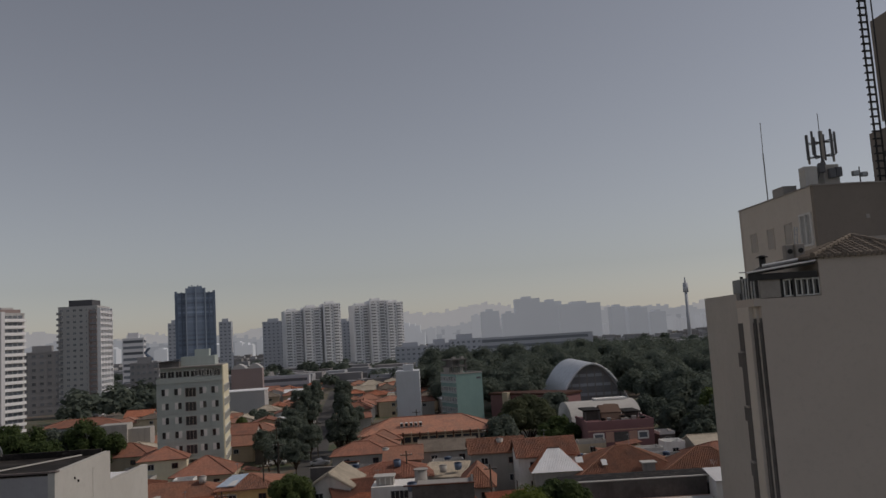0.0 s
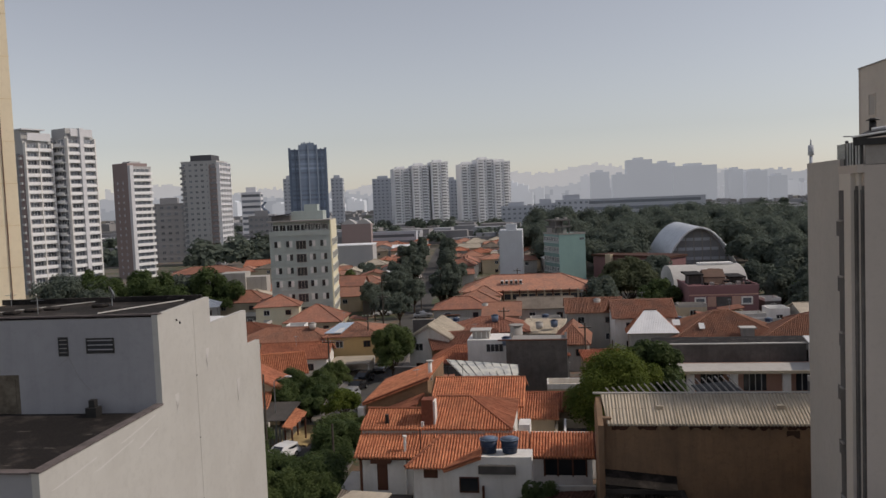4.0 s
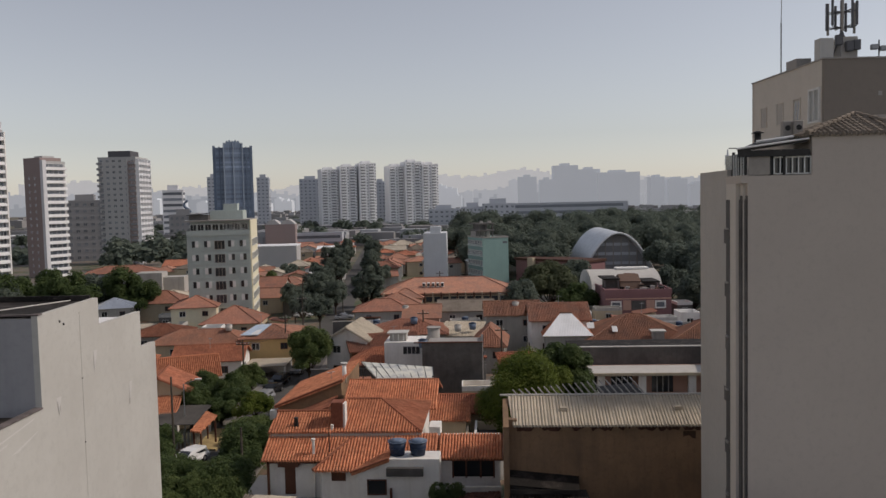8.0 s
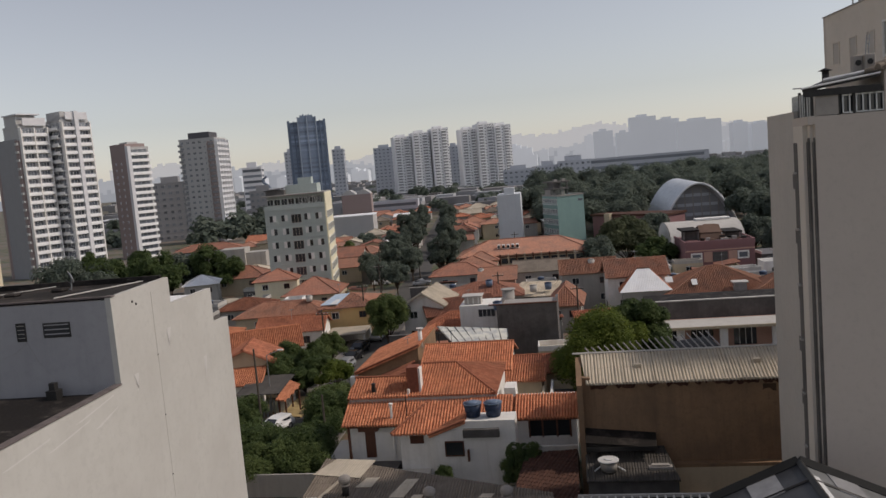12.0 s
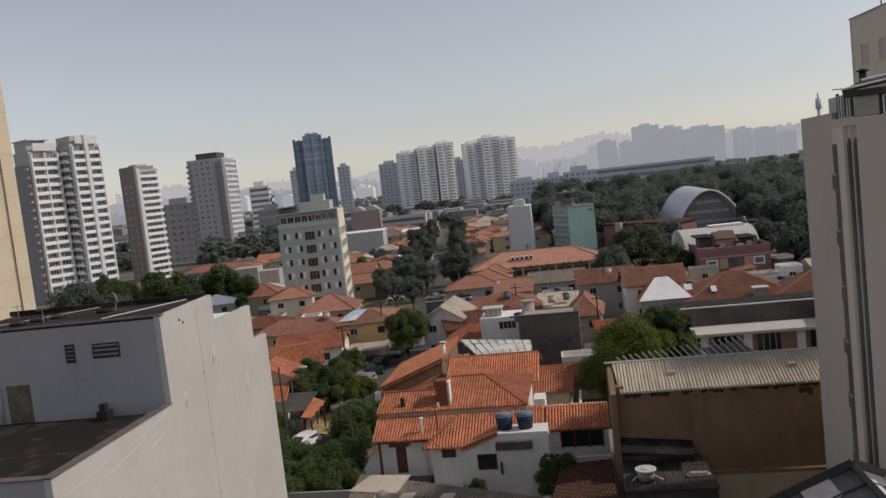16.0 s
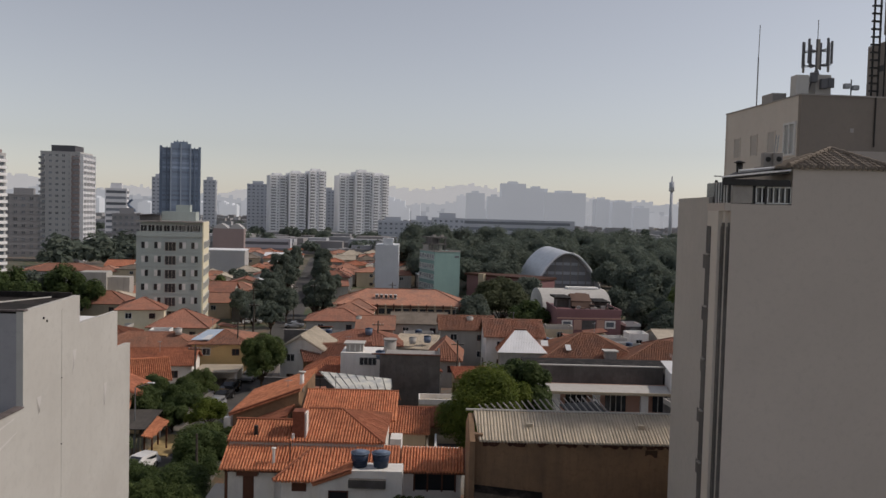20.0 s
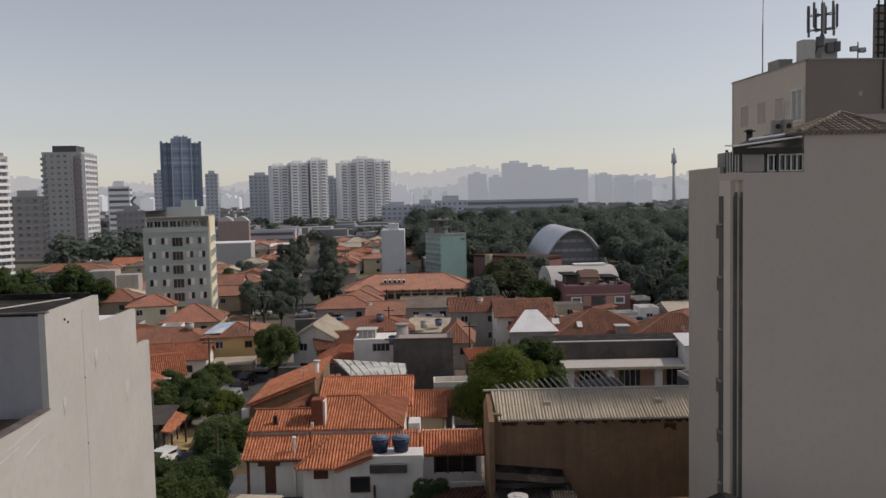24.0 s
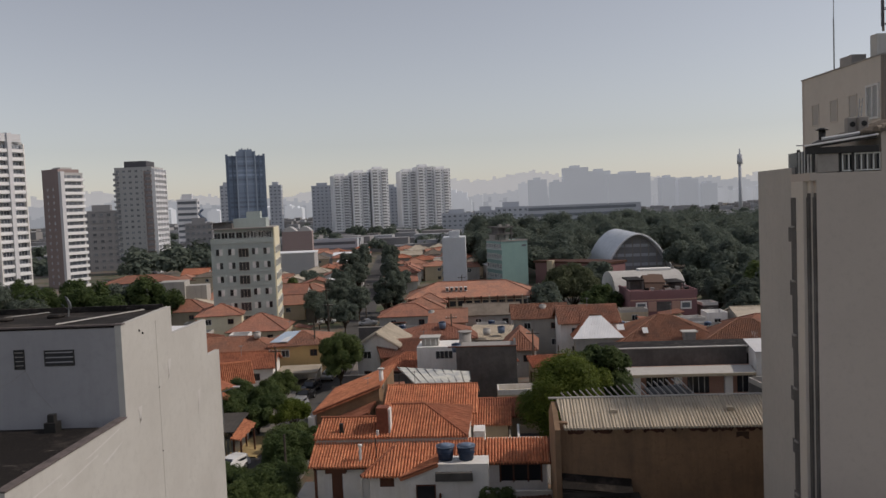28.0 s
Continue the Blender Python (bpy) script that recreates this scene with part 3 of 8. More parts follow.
# ---------------------------------------------------------------- white building with a terrace
wb = thing("white_building", "white plastered building with stepped party wall and dark roof terrace", "building", pose(-14.5, 30.0, 0, 0, 0, 2))
part("party_wall", outline(-0.25, 0, ((-8.1, 0), (11.4, 0), (11.4, 18.38), (9.6, 18.42), (9.6, 20.25), (5.1, 20.25), (5.1, 21.5), (0, 21.4), (0, 17.75), (-8.1, 17.75))), M["white_wall"], wb, "sunlit white party wall with fine cracks")
part("body", boxes((-10.4, -0.25, -7.9, 11.2, 0, 17.35)), M["white_wall"], wb)
part("upper_storey", boxes((-10.15, -0.25, 0.0, 5.0, 19.1, 21.3), (-8.0, -0.25, 0.0, 5.0, 17.35, 19.1), (-10.15, -8.0, 1.6, 5.0, 17.35, 19.1)), M["shade_wall"], wb, "upper storey with an overhang, shade in its grey")
part("under_wall", boxes((-9.8, -8.0, 0.3, 1.6, 17.35, 19.1)), M["white_wall"], wb, "stained wall under the overhang")
part("rear_storey", boxes((-10.1, -0.25, 5.0, 9.5, 17.35, 19.9)), M["white_wall"], wb)
part("roof_deck", boxes((-10.0, -0.27, 0.15, 4.9, 21.3, 21.38)), M["roof_felt"], wb, "dark stained roof deck")
part("rear_roof", solid(bmesh.new(), [(-10.1, 9.4, 20.0), (-0.3, 9.4, 20.0), (-0.3, 5.1, 20.12), (-10.1, 5.1, 20.12)], 0.05), M["sheet_white"], wb, "white sheet roof")
part("coping", boxes((-0.3, 0.04, -8.14, 0.0, 17.75, 17.81), (-0.3, 0.04, -0.02, 0.3, 21.4, 21.46), (-10.2, -0.3, -0.04, 0.12, 21.4, 21.46), (-10.4, -0.3, -8.16, -7.8, 17.73, 17.79)), M["coping_paint"], wb)
part("terrace_deck", boxes((-10.2, -0.25, -7.75, 0.0, 17.35, 17.42)), M["roof_felt"], wb, "black stained terrace deck")
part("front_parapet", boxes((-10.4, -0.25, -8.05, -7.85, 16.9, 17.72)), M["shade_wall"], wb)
part("front_band", boxes((-10.4, -0.25, -8.12, -7.9, 16.3, 16.86)), M["concrete"], wb)
part("side_parapet", boxes((-10.6, -10.4, -8.05, 1.6, 0, 17.8)), M["concrete_light"], wb, "mossy side parapet")
wb_win = window_mesh("window", 1.2, 0.62, 0.05, 0.03, 0, (M["metal_dark"], M["glass"]))
louvre = boxes(*[(-0.54, 0.54, -0.04, 0.0, 0.13 + 0.19 * k, 0.17 + 0.19 * k) for k in range(3)])
w = put_mesh("window", wb_win, wb, pose(-2.5, 0.0, 19.9))
part("louvre", louvre, M["shade_wall"], w, "pale louvre blades")
w = put_mesh("window", window_mesh("window", 0.42, 0.78, 0.04, 0.03, 0, (M["metal_dark"], M["glass"])), wb, pose(-4.1, 0.0, 19.8))
part("louvre", boxes(*[(-0.16, 0.16, -0.04, 0.0, 0.14 + 0.17 * k, 0.165 + 0.17 * k) for k in range(4)]), M["concrete"], w)
d = part("door", boxes((-7.25, -6.15, -0.02, 0.06, 17.42, 19.05), bevel=0.02), M["door_old"], wb, "weathered grey-brown wooden door")
part("panel", boxes((-7.1, -6.3, -0.05, 0.0, 17.6, 18.2), (-7.1, -6.3, -0.05, 0.0, 18.3, 18.9)), M["door_old"], d)
for px in (-8.6, -7.55):
    part("pipe", cyl(bmesh.new(), px, -0.06, 17.4, 19.1, 0.06), M["concrete"], wb)
part("vent_cowl", boxes((-2.95, -2.5, -0.65, -0.2, 17.4, 17.8), (-2.85, -2.6, -0.55, -0.3, 17.8, 18.1)), M["metal_dark"], wb)
bm = bmesh.new()
for a, b in (((-3.9, -0.012, 19.75), (-4.5, -0.012, 19.3)), ((-4.5, -0.012, 19.3), (-5.6, -0.012, 18.95)), ((-3.9, -0.012, 19.75), (-3.5, -0.012, 18.9)), ((-3.5, -0.012, 18.9), (-2.9, -0.012, 18.2))):
    rod(bm, a, b, 0.006, 5)
part("cable", bm, M["concrete"], wb)
bm = bmesh.new()
rod(bm, (0.01, 3.3, 0), (0.01, 3.3, 21.1), 0.006, 5)
rod(bm, (0.01, 3.3, 20.9), (0.01, 3.9, 21.2), 0.006, 5)
part("lightning_cable", bm, M["concrete_light"], wb)
for y, z in ((1.6, 20.9), (1.9, 20.75)):
    part("wall_hook", boxes((0.0, 0.05, y, y + 0.05, z, z + 0.09)), M["metal_dark"], wb)
for a, b in (((-7.6, 17.0), (-4.9, 17.25)), ((-5.2, 16.75), (-2.4, 17.1)), ((-3.4, 17.2), (-0.6, 17.55)), ((-2.2, 16.6), (-0.4, 17.0)), ((1.1, 17.9), (1.35, 17.2)), ((4.4, 19.2), (4.5, 18.3)), ((7.9, 17.0), (8.0, 15.8))):
    part("scuff", solid(bmesh.new(), [(0.004, a[0], a[1]), (0.004, b[0], b[1]), (0.004, b[0] - 0.1, b[1] - 0.07), (0.004, a[0] + 0.4, a[1] - 0.02)], 0.003), M["wall_scuff"], wb, "faint slanting scuff on the plaster")
for z in (18.2, 15.4, 12.6):
    part("cable_clip", boxes((0.0, 0.03, 3.27, 3.33, z, z + 0.05)), M["metal_dark"], wb)
part("roof_cable", rod(bmesh.new(), (-9.6, 0.6, 21.4), (-5.2, 4.4, 21.5), 0.02, 5), M["concrete_light"], wb)
bm = bmesh.new()
rod(bm, (-3.0, 0.8, 21.42), (-1.0, 4.6, 21.45), 0.03, 5)
part("roof_pipe", bm, M["concrete_light"], wb)
for x, y in ((-7.6, 1.2), (-9.2, 0.6), (-6.5, 2.4), (-7.1, 1.9), (-4.6, 3.0)):
    part("rubble", boxes((x, x + 0.6, y, y + 0.5, 21.37, 21.53), bevel=0.06), M["roof_felt"], wb)
part("rear_coping", boxes((-10.2, -0.3, 4.9, 5.05, 21.38, 21.62)), M["roof_felt"], wb)
# floors below, seen at the front edge
for k in range(6):
    put_mesh("window", wb_win, wb, pose(-9.3 + 1.6 * k, -8.13, 15.3))
# dish and aerials on its roof
dish = thing("satellite_dish", "white satellite dish standing on the flat roof", "satellite dish", pose(-18.4, 33.4, 21.45, 0, 0, 130))
bm = bmesh.new()
for i in range(16):
    for j in range(4):
        a0, a1 = 2 * math.pi * i / 16, 2 * math.pi * (i + 1) / 16
        r0, r1 = j * 0.075, (j + 1) * 0.075
        q = [(r * math.cos(a), 0.9 * r * r, r * math.sin(a)) for r, a in ((r0, a0), (r1, a0), (r1, a1), (r0, a1))]
        vs = [bm.verts.new((p[0], p[1] * 0.9 + p[2] * 0.35, 0.55 + p[2])) for p in q]
        bm.faces.new(vs if j else vs[1:])
bmesh.ops.remove_doubles(bm, verts=bm.verts[:], dist=0.002)
bmesh.ops.solidify(bm, geom=bm.faces[:], thickness=0.02)
part("reflector", bm, M["metal_grey"], dish)
part("stand", rod(rod(bmesh.new(), (0, 0.05, 0.55), (0, 0.1, -0.06), 0.03), (0, 0.1, 0.0), (0.25, 0.3, -0.06), 0.02), M["metal_grey"], dish)
part("feed_arm", rod(bmesh.new(), (0, 0.05, 0.2), (0, 0.35, 0.5), 0.012), M["metal_grey"], dish)
for x, y, h in ((-23.9, 30.6, 0.9), (-20.6, 31.2, 0.7), (-24.2, 34.3, 0.6)):
    ae = thing("roof_aerial", "thin grey aerial mast on the flat roof", "aerial", pose(x, y, 21.38), "aerials on the white building")
    part("mast", rod(bmesh.new(), (0, 0, -0.1), (0, 0, h), 0.02), M["metal_grey"], ae)
    part("bar", rod(bmesh.new(), (-0.3, 0, h * 0.8), (0.3, 0, h * 0.85), 0.012), M["metal_grey"], ae)

# ---------------------------------------------------------------- yellow tower behind it
yt = thing("yellow_tower", "tall cream apartment tower with ochre recess and small windows", "apartment building", pose(-33.9, 48.1, 0, 0, 0, 44))
YH = 62
part("cream_wing", boxes((-2.7, 0.18, 0, 9, 0, YH)), M["cream_wall"], yt, "cream wing, sunlit")
part("recess_wall", boxes((-7.4, -2.7, 1.3, 9, 0, YH)), M["ochre_wall"], yt, "ochre recessed wall")
part("cream_wing", boxes((-22, -7.4, -0.4, 9, 0, YH)), M["cream_wall"], yt)
yt_small = window_mesh("window", 0.42, 0.6, 0.03, 0.03, 0, (M["metal_dark"], M["glass"]))
yt_mid = window_mesh("window", 1.35, 1.35, 0.07, 0.06, 1, (M["beige_side"], M["glass"]))
yt_blind = window_mesh("window", 1.35, 1.35, 0.05, 0.06, 0, (M["beige_side"], M["curtain"]))
for k in range(21):
    z = 1.77 + 2.75 * k
    w = put_mesh("window", yt_small, yt, pose(-2.45, -0.005, z))
    part("sash", solid(bmesh.new(), [(-0.19, -0.2, 0.1), (0.19, -0.2, 0.1), (0.19, -0.04, 0.55), (-0.19, -0.04, 0.55)], 0.02), M["metal_dark"], w)
    put_mesh("window", yt_mid if k % 2 else yt_blind, yt, pose(-4.75, 1.265, z - 0.3))
    put_mesh("window", yt_small, yt, pose(-8.1, -0.405, z - 0.4))
    put_mesh("window", yt_small, yt, pose(-11.7, -0.405, z - 0.4))
    part("joint", boxes((-2.7, 0.192, -0.012, 9, z + 1.25, z + 1.275)), M["ochre_wall"], yt)
    part("joint", boxes((-22, -7.4, -0.412, 0, z + 0.9, z + 0.925)), M["ochre_wall"], yt)
part("recess_strip", boxes((-5.45, -4.05, 1.27, 1.3, 0, YH)), M["beige_side"], yt, "pale strip between the recess windows")
part("drain_pipe", rod(bmesh.new(), (-0.6, -0.06, 0), (-0.6, -0.06, YH), 0.03), M["frame_brown"], yt)

# ---------------------------------------------------------------- near grey tower with a blank wall
gt = thing("grey_tower", "tall plain grey-beige tower with a windowless end wall", "apartment building", pose(15.45, 40.4, 0))
part("end_wall", boxes((0.2, 9.1, 0, 8.6, 0, 26.36), (3.25, 9.1, 0, 8.6, 26.36, 28.3)), M["tower_wall"], gt, "plain blank beige end wall")
part("corner_rib", boxes((0.06, 0.2, 0.36, 2.4, 0, 26.0)), M["beige_side"], gt, "pale upright corner rib")
part("corner_rib", boxes((-0.16, 0.06, 0.78, 2.4, 0, 26.0)), M["beige_side"], gt, "pale upright corner rib")
# slots and slit get dark skins: recess shade put into the colour
part("groove", boxes((0.19, 0.2, 0.02, 0.36, 0, 25.4), (0.13, 0.2, 0.1, 0.355, 0, 25.2)), M["dark_wall"], gt, "slot between the ribs, shade painted dark")
part("groove", boxes((0.045, 0.06, 0.38, 0.78, 0, 25.4), (-0.01, 0.06, 0.46, 0.775, 0, 25.2)), M["dark_wall"], gt, "slot between the ribs, shade painted dark")
part("slit_wall", boxes((-0.12, 0.2, 2.4, 2.62, 0, 25.2), (-0.17, -0.15, 1.75, 2.4, 0, 25.2)), M["dark_wall"], gt, "dirty window slit with shade painted in")
part("side_wing", boxes((-0.05, 0.2, 2.62, 8.1, 0, 26.75)), M["tower_side"], gt, "grey side wing")
part("cap", boxes((-0.12, 0.2, 0.02, 2.62, 26.0, 26.4)), M["tower_wall"], gt)
for k in range(9):
    part("sill", boxes((-0.26, -0.16, 1.9, 2.35, 1.26 + 2.8 * k, 1.36 + 2.8 * k)), M["concrete"], gt, "stained window sill")
    part("stain", boxes((-0.07, -0.05, 2.64, 2.64 + 0.3 + 0.12 * (k % 3), 0.5 + 2.8 * k, 1.25 + 2.8 * k)), M["dark_wall"], gt, "small black mark beside the slit")
# glazed penthouse
part("penthouse_wall", boxes((1.5, 3.25, 1.0, 6, 26.36, 27.6)), M["tower_side"], gt)
for x, y in ((0.12, 0.12), (0.12, 2.1), (0.12, 1.0), (1.3, 0.12), (1.95, 0.12)):
    part("penthouse_post", boxes((x - 0.06, x + 0.06, y - 0.06, y + 0.06, 26.36, 27.62)), M["metal_dark"], gt)
part("penthouse_panel", boxes((0.25, 1.25, 0.0, 0.06, 26.4, 27.3)), M["shutter"], gt, "grey closed panel")
part("penthouse_glass", boxes((0.14, 0.18, 0.2, 3.6, 26.4, 27.5)), M["glass"], gt)
part("penthouse_glass", boxes((1.4, 3.25, 0.22, 0.26, 26.4, 27.5)), M["glass"], gt)
part("penthouse_roof", solid(bmesh.new(), [(-0.35, -0.12, 27.64), (3.0, -0.12, 28.06), (3.5, 3.1, 28.42), (1.6, 3.1, 28.2)], 0.12), M["metal_dark"], gt, "dark sheet-metal lean-to roof")
part("fascia", boxes((-0.3, 3.1, -0.1, -0.04, 27.28, 27.6)), M["metal_dark"], gt)
part("roof_edge", rod(bmesh.new(), (1.1, 1.6, 28.1), (3.3, 1.6, 28.36), 0.09), M["metal_white"], gt, "bright metal roof edge")
part("bright_edge", rod(bmesh.new(), (-0.4, -0.16, 27.68), (3.05, -0.16, 28.1), 0.05), M["metal_white"], gt, "bright metal eave edge")
part("roof_spike", rod(bmesh.new(), (-0.75, -0.1, 27.72), (0.1, -0.1, 27.7), 0.03), M["metal_grey"], gt)
rail = part("railing", boxes((1.45, 3.25, 0.08, 0.12, 27.2, 27.27)), M["frame_white"], gt, "white window railing")
part("rail", boxes((1.45, 3.25, 0.08, 0.12, 26.4, 26.46)), M["frame_white"], rail)
for k in range(7):
    part("bar", boxes((1.45 + 0.29 * k, 1.51 + 0.29 * k, 0.08, 0.12, 26.44, 27.2)), M["frame_white"], rail)
for k in range(5):
    part("mullion", boxes((0.08, 0.13, 0.35 + 0.4 * k, 0.43 + 0.4 * k, 26.4, 27.5)), M["frame_white"], gt)
part("tiled_cap", tile_slope([(2.95, -0.15, 28.32), (8.2, -0.15, 28.32), (6.5, 3.0, 29.5)], 0.26, 0.5, 0.06), M["fibre_dark"], gt, "dark tiled hipped cap")
part("tiled_cap", tile_slope([(2.95, 6.2, 28.32), (2.95, -0.15, 28.32), (6.5, 3.0, 29.5)], 0.26, 0.5, 0.06), M["fibre_dark"], gt)
part("tiled_cap", tile_slope([(8.2, -0.15, 28.32), (8.2, 6.2, 28.32), (6.5, 3.0, 29.5)], 0.26, 0.5, 0.06), M["fibre_dark"], gt)
for a, b in (((2.95, -0.15, 28.37), (6.5, 3.0, 29.55)), ((8.2, -0.15, 28.37), (6.5, 3.0, 29.55))):
    part("hip_cap", ridge_cap(a, b, 0.12), M["fibre_dark"], gt)
cowl = thing("chimney_cowl", "dark round chimney cowl on the penthouse roof", "chimney", pose(16.95, 43.0, 28.0), "")
part("pipe", cyl(bmesh.new(), 0, 0, -0.1, 0.6, 0.17), M["metal_dark"], cowl)
part("cap", cyl(bmesh.new(), 0, 0, 0.6, 0.72, 0.34, 0.1), M["metal_dark"], cowl)
for x, y in ((18.5, 43.3), (18.95, 43.0)):
    ac = thing("air_conditioner", "grey outdoor air-conditioning unit on the penthouse roof", "air conditioner", pose(x, y, 28.42), "air conditioners on the grey tower")
    part("case", boxes((-0.23, 0.23, -0.22, 0.22, -0.02, 0.78), bevel=0.03), M["shutter"], ac)
    part("fan_grille", cyl(bmesh.new(), 0, 0, 0, 0.03, 0.14), M["metal_dark"], ac).matrix_local = pose(0, -0.22, 0.42, 90, 0, 0)
lad = thing("antenna_pole", "thin lattice pole leaning on the penthouse roof", "aerial", pose(18.95, 43.6, 28.4))
part("pole", rod(rod(bmesh.new(), (0, 0, 0), (0.15, 0, 1.8), 0.025), (0.14, 0, 0), (0.29, 0, 1.8), 0.025), M["metal_grey"], lad)
part("rungs", boxes(*[(0.02 + 0.02 * k, 0.16 + 0.02 * k, -0.02, 0.02, 0.25 * k + 0.1, 0.25 * k + 0.13) for k in range(7)]), M["metal_grey"], lad)

# ---------------------------------------------------------------- taupe building with the water tower
tb = thing("taupe_building", "taupe rooftop block with antennas and a raised water tank house", "building", pose(22.05, 47.4, -0.1, 0, 0, 5.2))
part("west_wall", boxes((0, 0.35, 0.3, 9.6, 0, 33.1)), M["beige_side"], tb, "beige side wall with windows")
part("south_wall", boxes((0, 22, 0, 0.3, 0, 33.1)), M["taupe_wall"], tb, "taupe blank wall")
part("roof_deck", boxes((0.3, 22, 0.3, 9.6, 32.6, 32.9)), M["concrete"], tb)
part("rear_wall", boxes((0, 22, 9.6, 9.9, 0, 33.1)), M["tower_wall"], tb)
part("coping", boxes((-0.06, 0.4, -0.06, 9.9, 33.1, 33.18), (0.4, 22, -0.06, 0.34, 33.1, 33.18)), M["concrete"], tb)
tb_big = window_mesh("window", 1.35, 2.0, 0.12, 0.1, 1, (M["frame_white"], M["curtain"]))
tb_sm = window_mesh("window", 0.95, 1.4, 0.05, 0.05, 0, (M["beige_side"], M["tower_side"]))
put_mesh("window", tb_big, tb, pose(0.0, 1.1, 29.6, 0, 0, 270))
for y in (3.3, 5.6, 8.0):
    put_mesh("window", tb_sm, tb, pose(0.0, y, 29.9, 0, 0, 270))
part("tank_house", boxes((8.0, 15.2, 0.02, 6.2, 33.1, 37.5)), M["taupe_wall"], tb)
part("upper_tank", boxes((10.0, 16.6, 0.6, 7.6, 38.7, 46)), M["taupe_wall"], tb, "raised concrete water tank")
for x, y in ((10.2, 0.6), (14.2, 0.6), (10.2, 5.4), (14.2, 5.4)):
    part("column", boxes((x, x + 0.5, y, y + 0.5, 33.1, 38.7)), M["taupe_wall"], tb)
part("vent_hole", boxes((7.98, 8.02, 2.4, 3.0, 36.4, 36.8)), M["metal_dark"], tb)
part("vent_hole", boxes((7.98, 8.02, 4.4, 5.0, 35.6, 36.0)), M["metal_dark"], tb)
lt = part("ladder_rail", rod(bmesh.new(), (6.0, 2.6, 33.1), (6.0, 2.6, 46), 0.07), M["metal_dark"], tb, "dark steel ladder with safety hoops")
part("ladder_rail", rod(bmesh.new(), (6.75, 2.5, 33.1), (6.75, 2.5, 46), 0.05), M["metal_dark"], tb)
part("ladder_rail", rod(bmesh.new(), (6.35, 2.5, 33.1), (6.35, 2.5, 46), 0.07), M["metal_dark"], tb)
for k in range(26):
    part("rung", boxes((5.8, 6.4, 2.45, 2.6, 33.4 + 0.48 * k, 33.5 + 0.48 * k)), M["metal_dark"], lt)
part("tank_pipe", rod(bmesh.new(), (4.6, -0.05, 30.2), (4.6, -0.05, 33.1), 0.05), M["metal_dark"], tb)
for x, z in ((10.2, 30.6), (10.3, 29.7), (9.4, 32.4), (3.1, 31.0)):
    part("wall_patch", boxes((x, x + 0.22, -0.03, 0.0, z, z + 0.25)), M["concrete"], tb)
part("roof_box", boxes((0.75, 1.55, 2.0, 2.7, 33.15, 34.65)), M["concrete_light"], tb)
part("roof_step", boxes((0.1, 1.0, 3.6, 5.0, 33.15, 33.75)), M["concrete"], tb)
part("roof_box", boxes((2.1, 3.1, 2.2, 3.2, 33.15, 34.75)), M["tower_side"], tb)
mast = thing("cell_antenna", "grey mobile-phone antenna cluster on a short mast", "antenna", pose(24.1, 50.1, 33.15))
part("mast", rod(bmesh.new(), (0, 0, 0), (0, 0, 3.7), 0.09), M["antenna_grey"], mast)
part("tip", rod(bmesh.new(), (0, 0, 3.7), (0, 0, 4.9), 0.025), M["antenna_grey"], mast)
for k in range(9):
    a = k * math.pi * 2 / 9 + 0.2
    x, y = 0.82 * math.cos(a), 0.82 * math.sin(a)
    p = part("panel", boxes((x - 0.065, x + 0.065, y - 0.05, y + 0.06, 1.75 + 0.2 * (k % 3), 3.55 + 0.1 * (k % 2)), bevel=0.02), M["shutter" if k % 3 == 0 else "antenna_grey"], mast)
    part("arm", rod(bmesh.new(), (0, 0, 2.1), (x, y, 2.1), 0.03), M["antenna_grey"], p)
    part("arm", rod(bmesh.new(), (0, 0, 3.0), (x, y, 3.0), 0.03), M["antenna_grey"], p)
part("brace", rod(bmesh.new(), (0.6, -0.2, 0), (0, 0, 2.0), 0.045), M["antenna_grey"], mast)
part("brace", rod(bmesh.new(), (-0.5, 0.3, 0), (0, 0, 2.0), 0.045), M["antenna_grey"], mast)
for k, (x, y, z) in enumerate(((0.25, -0.5, 0.9), (0.75, -0.3, 1.0), (-0.3, -0.35, 1.3))):
    part("radio_unit", boxes((x - 0.2, x + 0.2, y - 0.15, y + 0.15, z - 0.3, z + 0.3), bevel=0.03), M["antenna_grey"], mast)
wh = thing("whip_aerial", "thin tall whip aerial on the roof corner", "aerial", pose(21.6, 53.0, 33.05))
part("rod", rod(rod(bmesh.new(), (0, 0, 0), (0, 0, 3.2), 0.045), (0, 0, 3.2), (0.03, 0, 5.3), 0.025), M["metal_grey"], wh)
fl = thing("floodlights", "pair of small rooftop floodlights on a post", "floodlight", pose(25.9, 49.3, 33.15))
part("post", rod(bmesh.new(), (0, 0, 0), (0, 0, 1.15), 0.04), M["metal_dark"], fl)
part("head", boxes((-0.45, -0.06, -0.15, 0.15, 0.6, 0.9), bevel=0.03), M["metal_grey"], fl)
part("head", boxes((0.06, 0.45, -0.15, 0.15, 0.52, 0.8), bevel=0.03), M["metal_grey"], fl)

